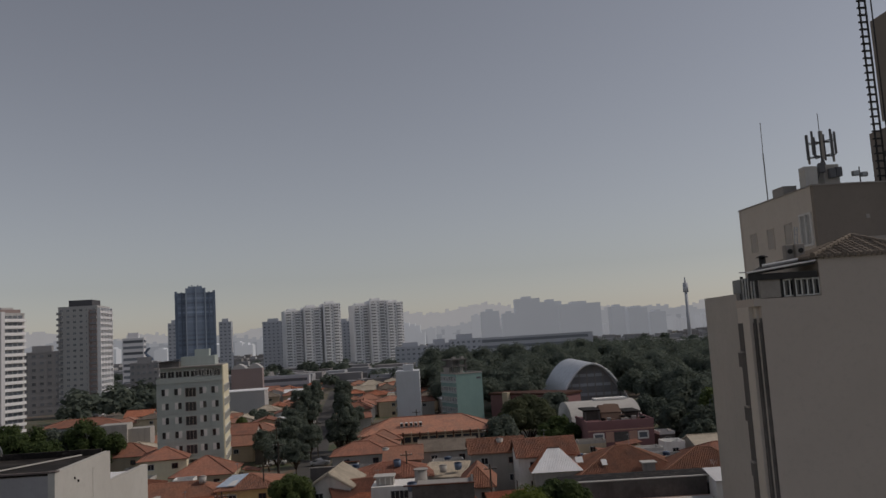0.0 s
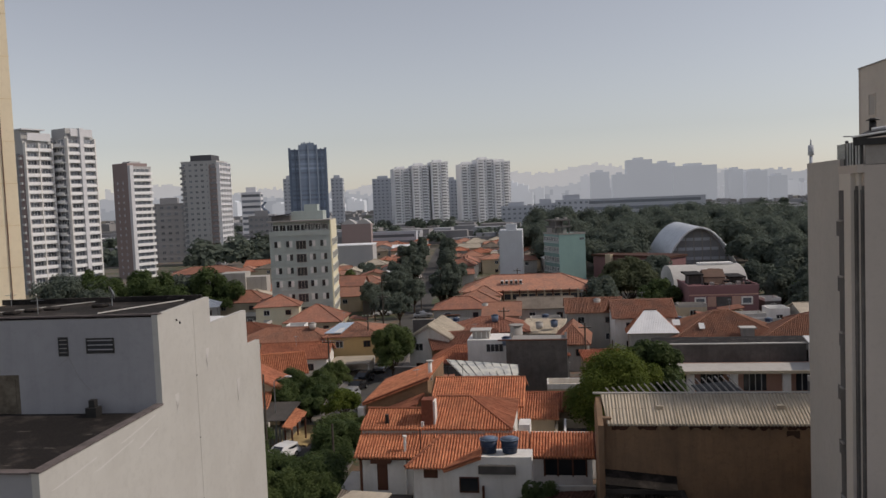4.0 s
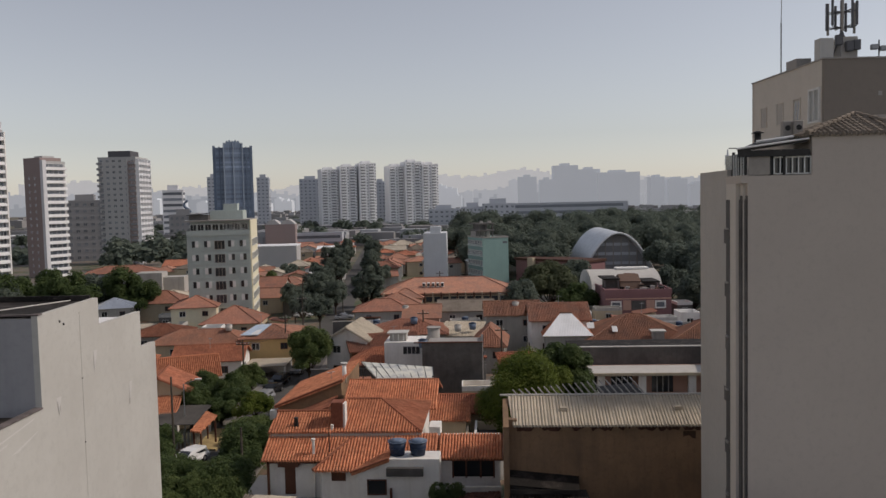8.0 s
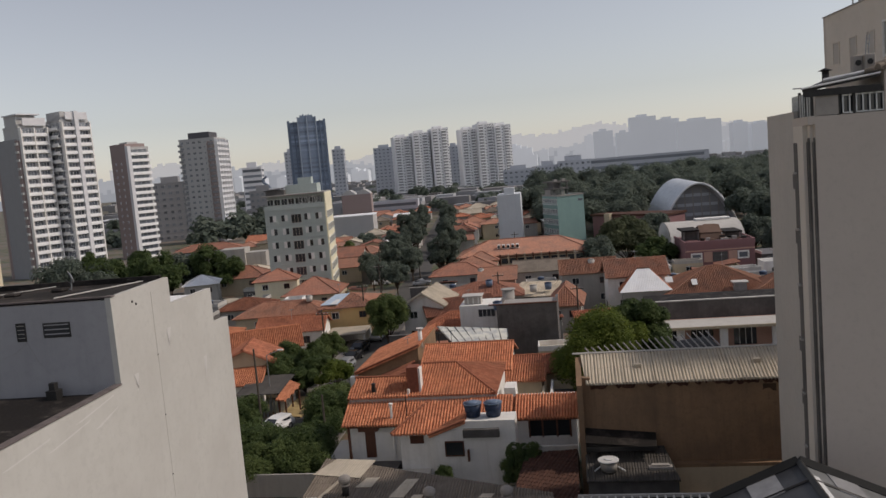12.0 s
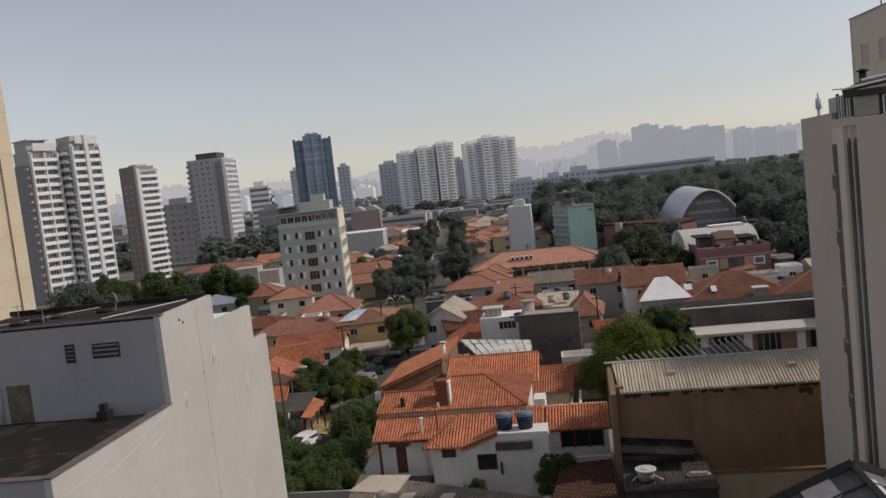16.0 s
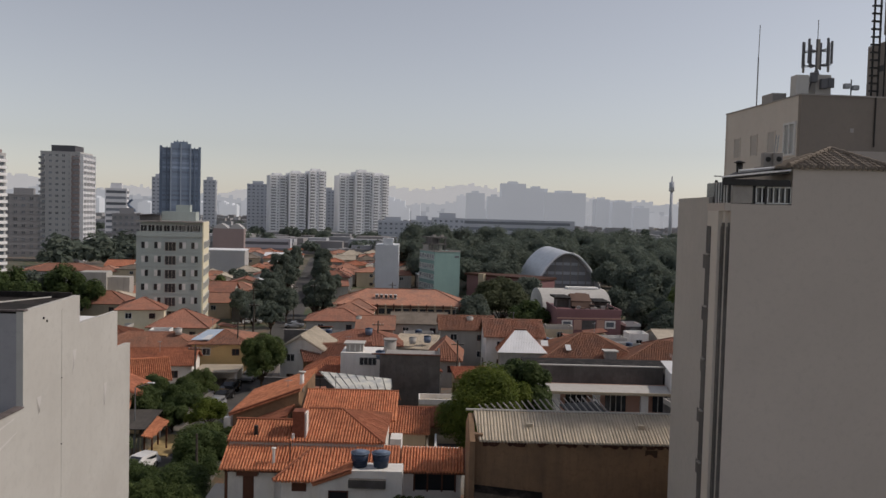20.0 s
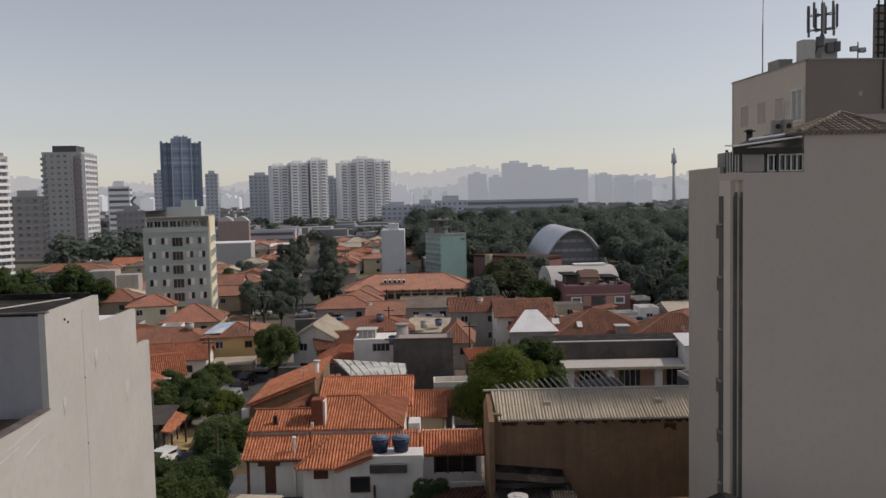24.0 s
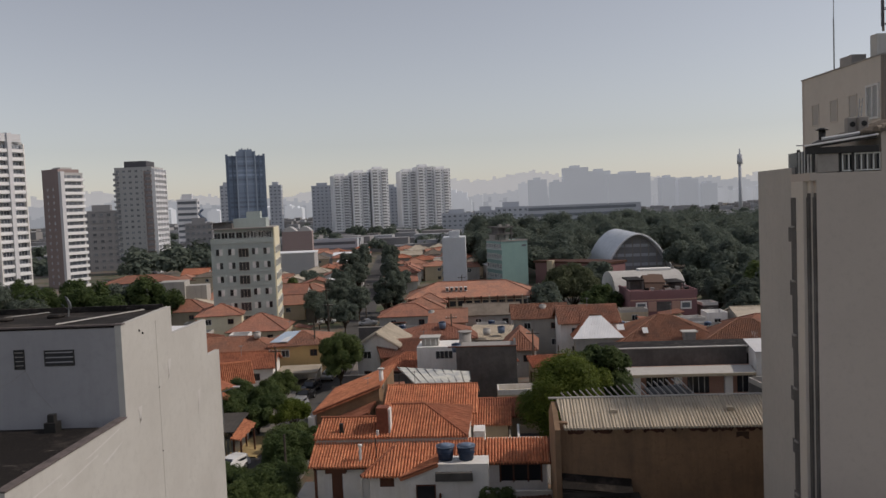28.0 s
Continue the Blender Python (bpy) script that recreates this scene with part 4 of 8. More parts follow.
# ---------------------------------------------------------------- vented grey block
vb = thing("vented_block", "grey apartment block with small vents and windows", "apartment building", pose(24.8, 45.3, 0))
part("wall", boxes((-0.9, 8.2, 0, 1.8, 0, 29.6)), M["vent_wall"], vb)
part("wing_wall", boxes((8.2, 26, -0.5, 1.8, 0, 25.9)), M["vent_wall"], vb)
part("drain_pipe", rod(bmesh.new(), (7.5, -0.1, 0), (7.5, -0.1, 25.5), 0.08), M["vent_wall"], vb)
part("balcony_recess", boxes((7.9, 14, -0.55, -0.48, 25.4, 27.4)), M["taupe_wall"], vb)
vent = window_mesh("vent", 0.62, 0.5, 0.06, 0.05, 0, (M["shutter"], M["glass"]))
vwin = window_mesh("window", 2.3, 1.4, 0.05, 0.07, 1, (M["shutter"], M["glass"]))
for k in range(10):
    z = 25.75 - 2.8 * k
    if z > 0.5:
        v = put_mesh("vent", vent, vb, pose(2.95, -0.005, z + 0.24))
        part("slat", boxes((-0.26, 0.26, -0.05, 0.0, 0.13, 0.18), (-0.26, 0.26, -0.05, 0.0, 0.3, 0.35)), M["shutter"], v)
        v = put_mesh("vent", vent, vb, pose(7.58, -0.005, z - 1.3))
        part("slat", boxes((-0.26, 0.26, -0.05, 0.0, 0.13, 0.18), (-0.26, 0.26, -0.05, 0.0, 0.3, 0.35)), M["shutter"], v)
        if k < 9:
            w = put_mesh("window", vwin, vb, pose(9.55, -0.505, z - 2.0))
            part("sill", boxes((-1.25, 1.25, -0.15, 0.02, -0.08, 0.0)), M["concrete_light"], w)
            part("transom", boxes((-1.1, 1.1, -0.1, -0.03, 1.0, 1.06)), M["shutter"], w)
            if k % 3 == 1:
                part("curtain", boxes((-1.05, -0.35, -0.055, -0.02, 0.08, 0.98)), M["curtain"], w, "pale curtain")
wt_far = thing("white_apartment", "white balconied building rising beyond the water tank", "apartment building", pose(52, 66, 0))
part("body", boxes((0, 10, 0, 10, 0, 52)), M["house_white"], wt_far)
for k in range(4):
    part("balcony", boxes((-1.2, 9, -1.2, 0, 40 + 3 * k, 41 + 3 * k)), M["house_white"], wt_far)

# ---------------------------------------------------------------- houses
house_win = window_mesh("window", 1.2, 1.1, 0.07, 0.07, 1)
house_win_b = window_mesh("window", 1.1, 1.0, 0.08, 0.08, 1, (M["frame_brown"], M["glass"]))
house_door = window_mesh("door", 0.9, 2.1, 0.08, 0.06, 0, (M["frame_brown"], M["wood"]))


def roof_on(h, x0, x1, y0, y1, eave, ridge, axis, style, mat, near=False, over=0.45, inset=None):
    """Slopes, ridge and hip caps of a gable, hip or lean-to roof as parts of h."""
    X0, X1, Y0, Y1 = x0 - over, x1 + over, y0 - over, y1 + over
    A, B, C, D_ = (X0, Y0, eave), (X1, Y0, eave), (X1, Y1, eave), (X0, Y1, eave)
    xm, ym = (X0 + X1) / 2, (Y0 + Y1) / 2
    ends = 0.0 if style == "gable" else (inset or (min(X1 - X0, Y1 - Y0) / 2))
    if style == "lean":      # rises away from -y, or in the axis named
        faces = {"n": [A, B, (X1, Y1, ridge), (X0, Y1, ridge)], "e": [D_, A, (X1, Y0, ridge), (X1, Y1, ridge)],
                 "s": [C, D_, (X0, Y0, ridge), (X1, Y0, ridge)], "w": [B, C, (X0, Y1, ridge), (X0, Y0, ridge)]}
        polys, caps = [faces[axis]], []
    else:
        if axis == "x":
            p, q = (X0 + ends, ym, ridge), (X1 - ends, ym, ridge)
            polys = [[A, B, q, p], [C, D_, p, q]]
            if ends:
                polys += [[B, C, q], [D_, A, p]]
            caps = [(p, q)] + ([(A, p), (D_, p), (B, q), (C, q)] if ends else [])
        else:
            p, q = (xm, Y0 + ends, ridge), (xm, Y1 - ends, ridge)
            polys = [[D_, A, p, q], [B, C, q, p]]
            if ends:
                polys += [[A, B, p], [C, D_, q]]
            caps = [(p, q)] + ([(A, p), (B, p), (D_, q), (C, q)] if ends else [])
        polys = [[v for i, v in enumerate(po) if v != po[i - 1]] for po in polys]
    for po in polys:
        part("roof_slope", tile_slope(po) if near else solid(bmesh.new(), po, 0.14), mat, h)
    for a, b in caps:
        if (Vector(a) - Vector(b)).length > 0.3:
            part("ridge_cap", ridge_cap(a, b, 0.13), mat, h)


PLOTS = []          # centre and half sizes of every house


def house(label, cx, cy, w, d, eave, ridge, axis="x", style="hip", wall="house_white", roof="clay", rot=4, near=False, wins=2, inset=None, over=0.45, name="house", group=""):
    h = thing(name, label, "house", pose(cx, cy, 0, 0, 0, rot), group)
    PLOTS.append((cx, cy, w / 2, d / 2))
    x0, x1, y0, y1 = -w / 2, w / 2, -d / 2, d / 2
    bm = boxes((x0, x1, y0, y1, 0, eave))
    if style == "gable":
        if axis == "x":
            for x in (x0, x1 - 0.2):
                vs = [(x, y0, eave), (x, y1, eave), (x, 0, ridge - 0.2)]
                a = [bm.verts.new(v) for v in vs]
                b = [bm.verts.new((v[0] + 0.2, v[1], v[2])) for v in vs]
                bm.faces.new(a), bm.faces.new(b[::-1])
                for i in range(3):
                    bm.faces.new((a[i], a[(i + 1) % 3], b[(i + 1) % 3], b[i]))
        else:
            for y in (y0, y1 - 0.2):
                vs = [(x0, y, eave), (x1, y, eave), (0, y, ridge - 0.2)]
                a = [bm.verts.new(v) for v in vs]
                b = [bm.verts.new((v[0], v[1] + 0.2, v[2])) for v in vs]
                bm.faces.new(a), bm.faces.new(b[::-1])
                for i in range(3):
                    bm.faces.new((a[i], a[(i + 1) % 3], b[(i + 1) % 3], b[i]))
    part("wall", bm, M[wall], h)
    roof_on(h, x0, x1, y0, y1, eave, ridge, axis, style, M[roof], near, over, inset)
    for k in range(wins):
        at = w * (k + 0.5) / max(1, wins)
        for lev in range(1 if eave < 4.6 else 2):
            z = eave - 1.75 - 2.8 * lev
            if z > 0.4:
                put_mesh("window", house_win_b if (k + lev) % 2 else house_win, h, on_face("s", x0, x1, y0, y1, at, z, 0.003))
    if wins and d > 4:
        put_mesh("window", house_win, h, on_face("e", x0, x1, y0, y1, d * 0.4, max(0.5, eave - 1.8), 0.003))
        put_mesh("door", house_door, h, on_face("w", x0, x1, y0, y1, d * 0.5, 0.1, 0.003))
    return h


# the white house in front
wh_ = thing("white_house", "white two-storey house with weathered terracotta tile roofs", "house", pose(0, 0, 0))
part("wall", boxes((-10.8, -3.4, 66.25, 76, 0, 6.05), (-15.9, -10.8, 66.25, 71.0, 0, 6.05)), M["house_white"], wh_)
part("lower_wall", boxes((-15.9, -2.0, 64.3, 66.25, 0, 4.55)), M["house_white"], wh_)
part("front_wall", boxes((-11.0, -5.6, 62.4, 64.3, 0, 4.35)), M["house_white"], wh_)
part("tank_block", boxes((-5.6, -1.45, 61.6, 63.7, 0, 5.3), (-5.6, -1.8, 63.7, 65.4, 0, 4.6)), M["house_white"], wh_, "white block that carries the water tanks")
part("tank_ledge", boxes((-5.6, -2.7, 61.2, 61.6, 4.05, 4.7)), M["dark_wall"], wh_, "stained concrete ledge")
part("wing_wall", boxes((-1.8, 3.3, 65.4, 72, 0, 4.3)), M["house_white"], wh_)
part("roof_slope", tile_slope([(-16.3, 63.5, 4.55), (-1.9, 63.5, 4.55), (-1.9, 66.4, 5.95), (-16.3, 66.4, 5.95)]), M["clay"], wh_)
part("roof_slope", tile_slope([(-11.6, 61.9, 4.25), (-5.5, 61.9, 4.25), (-5.5, 65.4, 5.85), (-9.4, 65.4, 5.85)]), M["clay"], wh_)
part("roof_slope", tile_slope([(-8.4, 66.2, 4.25), (-8.4, 61.4, 4.25), (-5.4, 61.4, 5.36), (-5.4, 66.2, 5.36)]), M["clay"], wh_)
part("hip_cap", ridge_cap((-11.6, 61.9, 4.35), (-8.9, 65.6, 5.95)), M["clay_old"], wh_)
part("verge_cap", ridge_cap((-8.4, 61.42, 4.36), (-5.4, 61.42, 5.46), 0.09), M["clay_old"], wh_)
part("fascia", boxes((-16.1, -3.2, 66.05, 66.24, 5.5, 6.1)), M["concrete_light"], wh_, "pale band wall between the two roofs")
part("roof_slope", tile_slope([(-16.3, 65.9, 6.2), (-10.9, 65.9, 6.2), (-10.9, 68.4, 7.35), (-16.0, 68.4, 7.35)]), M["clay"], wh_)
part("roof_slope", tile_slope([(-16.0, 71.2, 6.2), (-16.0, 68.4, 7.35), (-10.9, 68.4, 7.35), (-10.9, 71.2, 6.2)][::-1]), M["clay_old"], wh_)
part("roof_slope", tile_slope([(-10.9, 66.0, 6.2), (-3.2, 66.0, 6.2), (-7.2, 71.0, 7.75), (-10.3, 71.0, 7.75)]), M["clay"], wh_)
part("roof_slope", tile_slope([(-3.2, 66.0, 6.2), (-3.2, 76.2, 6.2), (-7.2, 71.0, 7.75)]), M["clay_old"], wh_)
part("roof_slope", tile_slope([(-3.2, 76.2, 6.2), (-10.9, 76.2, 6.2), (-10.3, 71.0, 7.75), (-7.2, 71.0, 7.75)]), M["clay_old"], wh_)
part("gable_wall", boxes((-10.95, -10.75, 66.2, 71, 6.0, 6.75)), M["house_white"], wh_)
for a, b in (((-3.2, 66.0, 6.25), (-7.2, 71.0, 7.8)), ((-10.3, 71.0, 7.8), (-7.2, 71.0, 7.8)), ((-16.1, 68.4, 7.4), (-10.9, 68.4, 7.4))):
    part("ridge_cap", ridge_cap(a, b, 0.13), M["clay_old"], wh_)
part("chimney", boxes((-10.95, -9.95, 66.5, 67.7, 5.9, 8.6), bevel=0.02), M["brick"], wh_, "broad red-brown brick chimney")
part("chimney_side", boxes((-9.94, -9.78, 66.6, 67.6, 6.2, 8.45)), M["house_white"], wh_)
part("roof_slope", tile_slope([(-1.8, 64.7, 4.35), (3.5, 64.7, 4.35), (3.5, 68.0, 5.45), (-1.8, 68.0, 5.45)]), M["clay"], wh_)
part("roof_slope", tile_slope([(3.5, 64.8, 4.3), (4.6, 64.8, 4.2), (4.6, 68.0, 5.35), (3.5, 68.0, 5.42)]), M["clay_brown"], wh_)
part("window_band", boxes((-0.6, 2.8, 65.36, 65.4, 2.6, 4.0)), M["glass"], wh_)
for x in (-0.6, 0.5, 1.7, 2.8):
    part("window_post", boxes((x - 0.07, x + 0.07, 65.28, 65.4, 2.5, 4.1)), M["frame_brown"], wh_)
part("eave_beam", boxes((-1.8, 4.2, 64.75, 64.9, 4.12, 4.28)), M["frame_brown"], wh_)
part("corner_post", boxes((3.7, 3.85, 64.8, 64.95, 0, 4.2)), M["frame_brown"], wh_)
for x, z, wdt, hgt in ((-9.6, 3.3, 1.15, 0.68),):
    put_mesh("window", window_mesh("window", wdt, hgt, 0.06, 0.05, 0, (M["frame_brown"], M["frame_brown"])), wh_, pose(x, 62.395, z))
put_mesh("window", window_mesh("window", 1.55, 1.25, 0.08, 0.07, 0, (M["frame_brown"], M["glass"])), wh_, pose(-6.4, 61.58, 2.45))
part("window_bay", front_outline(61.62, 62.4, ((-8.1, 0), (-5.6, 0), (-5.6, 5.28), (-8.1, 4.25))), M["house_white"], wh_)
part("shutter", boxes((-5.35, -5.2, 61.2, 61.9, 2.1, 3.0)), M["frame_brown"], wh_)
part("door", boxes((-14.5, -13.6, 64.26, 64.31, 1.5, 3.9), bevel=0.02), M["frame_brown"], wh_, "tall dark red wooden door")
part("door_canopy", boxes((-14.9, -13.2, 63.7, 64.3, 3.95, 4.4)), M["frame_brown"], wh_)
part("corner_post", boxes((-15.8, -15.6, 63.6, 63.8, 0.8, 4.5)), M["frame_brown"], wh_)
part("down_pipe", rod(bmesh.new(), (-12.0, 64.2, 1.0), (-12.0, 64.2, 6.1), 0.11, 10), M["house_white"], wh_, "white chimney pipe")
part("pipe_cap", cyl(bmesh.new(), -12.0, 64.2, 6.05, 6.2, 0.18), M["house_white"], wh_)
part("down_pipe", rod(bmesh.new(), (-11.15, 63.0, 1.0), (-11.15, 63.0, 4.5), 0.05), M["frame_white"], wh_)
part("roof_aerial", rod(bmesh.new(), (-10.7, 64.3, 5.0), (-10.7, 64.3, 6.7), 0.05), M["metal_dark"], wh_)
part("roof_vent", boxes((-14.15, -13.85, 66.5, 66.8, 6.4, 7.3)), M["metal_dark"], wh_)
part("stair_wall", boxes((-16.3, -11.4, 61.0, 63.8, 0.0, 1.35)), M["dark_wall"], wh_)
part("yard_tiles", tile_slope([(-3.2, 66.0, 4.4), (-1.8, 66.0, 4.4), (-1.8, 68.2, 5.2), (-3.2, 68.2, 5.2)]), M["clay_old"], wh_)
part("roof_slope", tile_slope([(-5.5, 63.8, 4.95), (-1.85, 63.8, 4.95), (-1.85, 66.3, 5.95), (-5.5, 66.3, 5.95)]), M["clay"], wh_)
part("stair_slab", solid(bmesh.new(), [(-16.4, 61.2, 1.75), (-11.3, 61.2, 1.25), (-11.3, 62.0, 1.3), (-16.4, 62.0, 1.8)], 0.14), M["house_white"], wh_, "sloping white stair slab")
part("stair_rail", rod(bmesh.new(), (-16.3, 61.0, 2.2), (-11.6, 61.0, 1.7), 0.06), M["frame_white"], wh_)
part("eave_shadow_board", boxes((-15.9, -11.1, 63.6, 63.75, 4.3, 4.5)), M["frame_brown"], wh_)
part("landing", boxes((-11.5, -8.6, 60.9, 62.4, 0, 1.15)), M["concrete_light"], wh_)
part("ramp", solid(bmesh.new(), [(-18.5, 61.5, 0.3), (-16.0, 61.5, 0.6), (-16.0, 66.0, 2.5), (-17.2, 66.0, 2.5)], 0.3), M["concrete_light"], wh_)
for x in (-5.0, -3.35):
    tk = thing("water_tank", "dark blue plastic water tank with a pale lid", "water tank", pose(x + 0.15, 62.7, 5.35), "blue tanks on the white house")
    part("body", cyl(bmesh.new(), 0, 0, 0, 1.05, 0.56, 0.72, 20), M["blue_tank"], tk)
    part("lid", cyl(cyl(bmesh.new(), 0, 0, 1.05, 1.13, 0.76, 0.76, 20), 0, 0, 1.13, 1.28, 0.72, 0.2, 20), M["blue_lid"], tk, "pale blue ribbed lid")
    part("band", cyl(bmesh.new(), 0, 0, 0.5, 0.58, 0.655, 0.675, 20), M["blue_tank"], tk)

# roofs just behind it
ll = thing("gable_house", "brown-walled house with single-slope tiled roofs beside the street", "house")
part("wall", front_outline(84.6, 95.8, ((-20.6, 0), (-13.6, 0), (-13.6, 6.2), (-20.6, 3.55))), M["brown_wall"], ll, "brown rendered gable wall")
part("roof_slope", tile_slope([(-20.9, 96.1, 3.65), (-20.9, 84.2, 3.65), (-13.4, 84.2, 6.48), (-13.4, 96.1, 6.48)]), M["clay"], ll)
part("verge_cap", ridge_cap((-20.9, 84.22, 3.72), (-13.4, 84.22, 6.56), 0.11), M["clay_old"], ll)
part("lower_wall", front_outline(79.9, 84.6, ((-20.2, 0), (-14.3, 0), (-14.3, 4.3), (-20.2, 2.1))), M["brown_wall"], ll)
part("lower_slope", tile_slope([(-20.5, 84.55, 2.25), (-20.5, 79.6, 2.25), (-14.0, 79.6, 4.75), (-14.0, 84.55, 4.75)]), M["clay_old"], ll, "lower brownish tile slope")
part("lower_verge", ridge_cap((-20.5, 79.62, 2.32), (-14.0, 79.62, 4.83), 0.1), M["clay_old"], ll)
part("white_pier", boxes((-21.4, -20.7, 84.0, 84.7, 0, 3.3)), M["house_white"], ll, "small white boundary pier")
part("chimney", cyl(bmesh.new(), -13.7, 87.0, 5.6, 7.7, 0.24), M["house_white"], ll, "round white chimney pipe")
part("chimney_cap", cyl(bmesh.new(), -13.7, 87.0, 7.7, 7.85, 0.4), M["concrete_light"], ll)
put_mesh("window", house_win_b, ll, pose(-18.6, 79.897, 0.8))
PLOTS.append((-17.2, 88, 4.0, 8.4))
house("terracotta-roofed house behind the white house", -7.6, 82.6, 8.6, 8.6, 5.0, 6.9, "x", "gable", "house_white", "clay", 0, True, 1)
house("low terracotta-roofed annexe beside the yard", -0.8, 82.6, 5.0, 6.0, 4.2, 5.3, "x", "gable", "house_beige", "clay_old", 0, True, 1)
house("small tiled lean-to roof over a beige yard", -1.6, 77.6, 3.4, 3.0, 4.4, 5.2, "n", "lean", "house_beige", "clay", 0, True, 0)
yard = thing("yard_walls", "pale yard walls with a dark open cistern", "wall", pose(0, 0, 0))
part("wall", boxes((0.2, 0.4, 72, 80, 0, 3.9), (-1.2, 3.4, 80, 80.2, 0, 3.9), (1.0, 4.2, 76.8, 77.0, 0, 4.0)), M["house_beige"], yard)
part("cistern_rim", boxes((1.0, 4.2, 71.8, 72.0, 0, 4.1), (1.0, 1.2, 72, 77, 0, 4.1), (4.0, 4.2, 72, 77, 0, 4.1)), M["house_white"], yard, "white cistern rim")
part("cistern", boxes((1.2, 4.0, 72.0, 76.8, 0, 3.2)), M["dark_wall"], yard)
part("block", boxes((-2.9, -1.9, 69.5, 71.5, 0, 5.6)), M["house_white"], yard)
awn = thing("plastic_awning", "torn translucent corrugated awning on dark ribs", "awning", pose(0, 0, 0))
part("sheet", solid(bmesh.new(), [(-9.8, 84.6, 6.6), (-3.7, 86.0, 6.3), (-4.0, 88.8, 6.9), (-12.4, 90.6, 7.2)], 0.04), M["awning_sheet"], awn, "dirty white plastic sheet")
for k in range(9):
    f = k / 8
    part("rib", rod(bmesh.new(), (-9.8 + 6.1 * f, 84.55 + 1.4 * f, 6.66 - 0.3 * f), (-12.3 + 8.3 * f, 90.5 - 1.7 * f, 7.26 - 0.3 * f), 0.035), M["metal_dark"], awn)
for x, y in ((-9.8, 84.7), (-3.8, 86.1), (-4.2, 88.6), (-12.2, 90.4)):
    part("post", rod(bmesh.new(), (x, y, 0), (x, y, 6.5), 0.07), M["metal_dark"], awn)

# dark party wall, roof terrace and neighbours
dk = thing("dark_building", "low building with a blackened concrete party wall", "building", pose(0, 0, 0))
part("wall", boxes((-6.0, 1.4, 97.6, 97.9, 0, 8.0), (-6.0, -5.7, 97.9, 106, 0, 7.6), (1.1, 1.4, 97.9, 106, 0, 7.6)), M["dark_wall"], dk, "blackened rendered wall")
part("roof_deck", boxes((-5.7, 1.1, 97.9, 106, 7.0, 7.2)), M["concrete"], dk)
part("coping", boxes((-7.0, 1.5, 97.5, 98.0, 8.0, 8.12)), M["frame_brown"], dk)
wbx = thing("white_annexe", "small white rooftop annexe with windows", "building", pose(0, 0, 0))
part("wall", boxes((-11.6, -6.2, 104, 109, 0, 7.0)), M["house_white"], wbx)
put_mesh("window", window_mesh("window", 2.3, 1.1, 0.07, 0.08, 3), wbx, pose(-8.0, 103.995, 5.4))
part("dormer", boxes((-11.0, -8.8, 105, 107, 7.0, 8.0)), M["house_grey"], wbx)
for x in (-10.6, -9.9, -9.2):
    part("dormer_post", boxes((x, x + 0.15, 104.9, 105.0, 7.1, 7.9)), M["frame_white"], wbx)
part("dormer_roof", boxes((-11.3, -8.6, 104.7, 107.2, 8.0, 8.15)), M["concrete_light"], wbx)
tkc = thing("concrete_tank", "grey round concrete water tank on a roof", "water tank", pose(-5.5, 110, 0))
part("body", cyl(bmesh.new(), 0, 0, 0, 7.9, 0.85, 0.85, 18), M["concrete"], tkc)
part("lid", cyl(bmesh.new(), 0, 0, 7.9, 8.05, 1.0, 1.0, 18), M["concrete"], tkc)
lowall = thing("boundary_wall", "long low blackened boundary wall", "wall", pose(0, 0, 0))
part("wall", boxes((-21.4, -6.0, 103.6, 103.9, 0, 3.5)), M["dark_wall"], lowall)
part("coping", boxes((-21.5, -6.0, 103.5, 104.0, 3.5, 3.6)), M["dark_wall"], lowall)
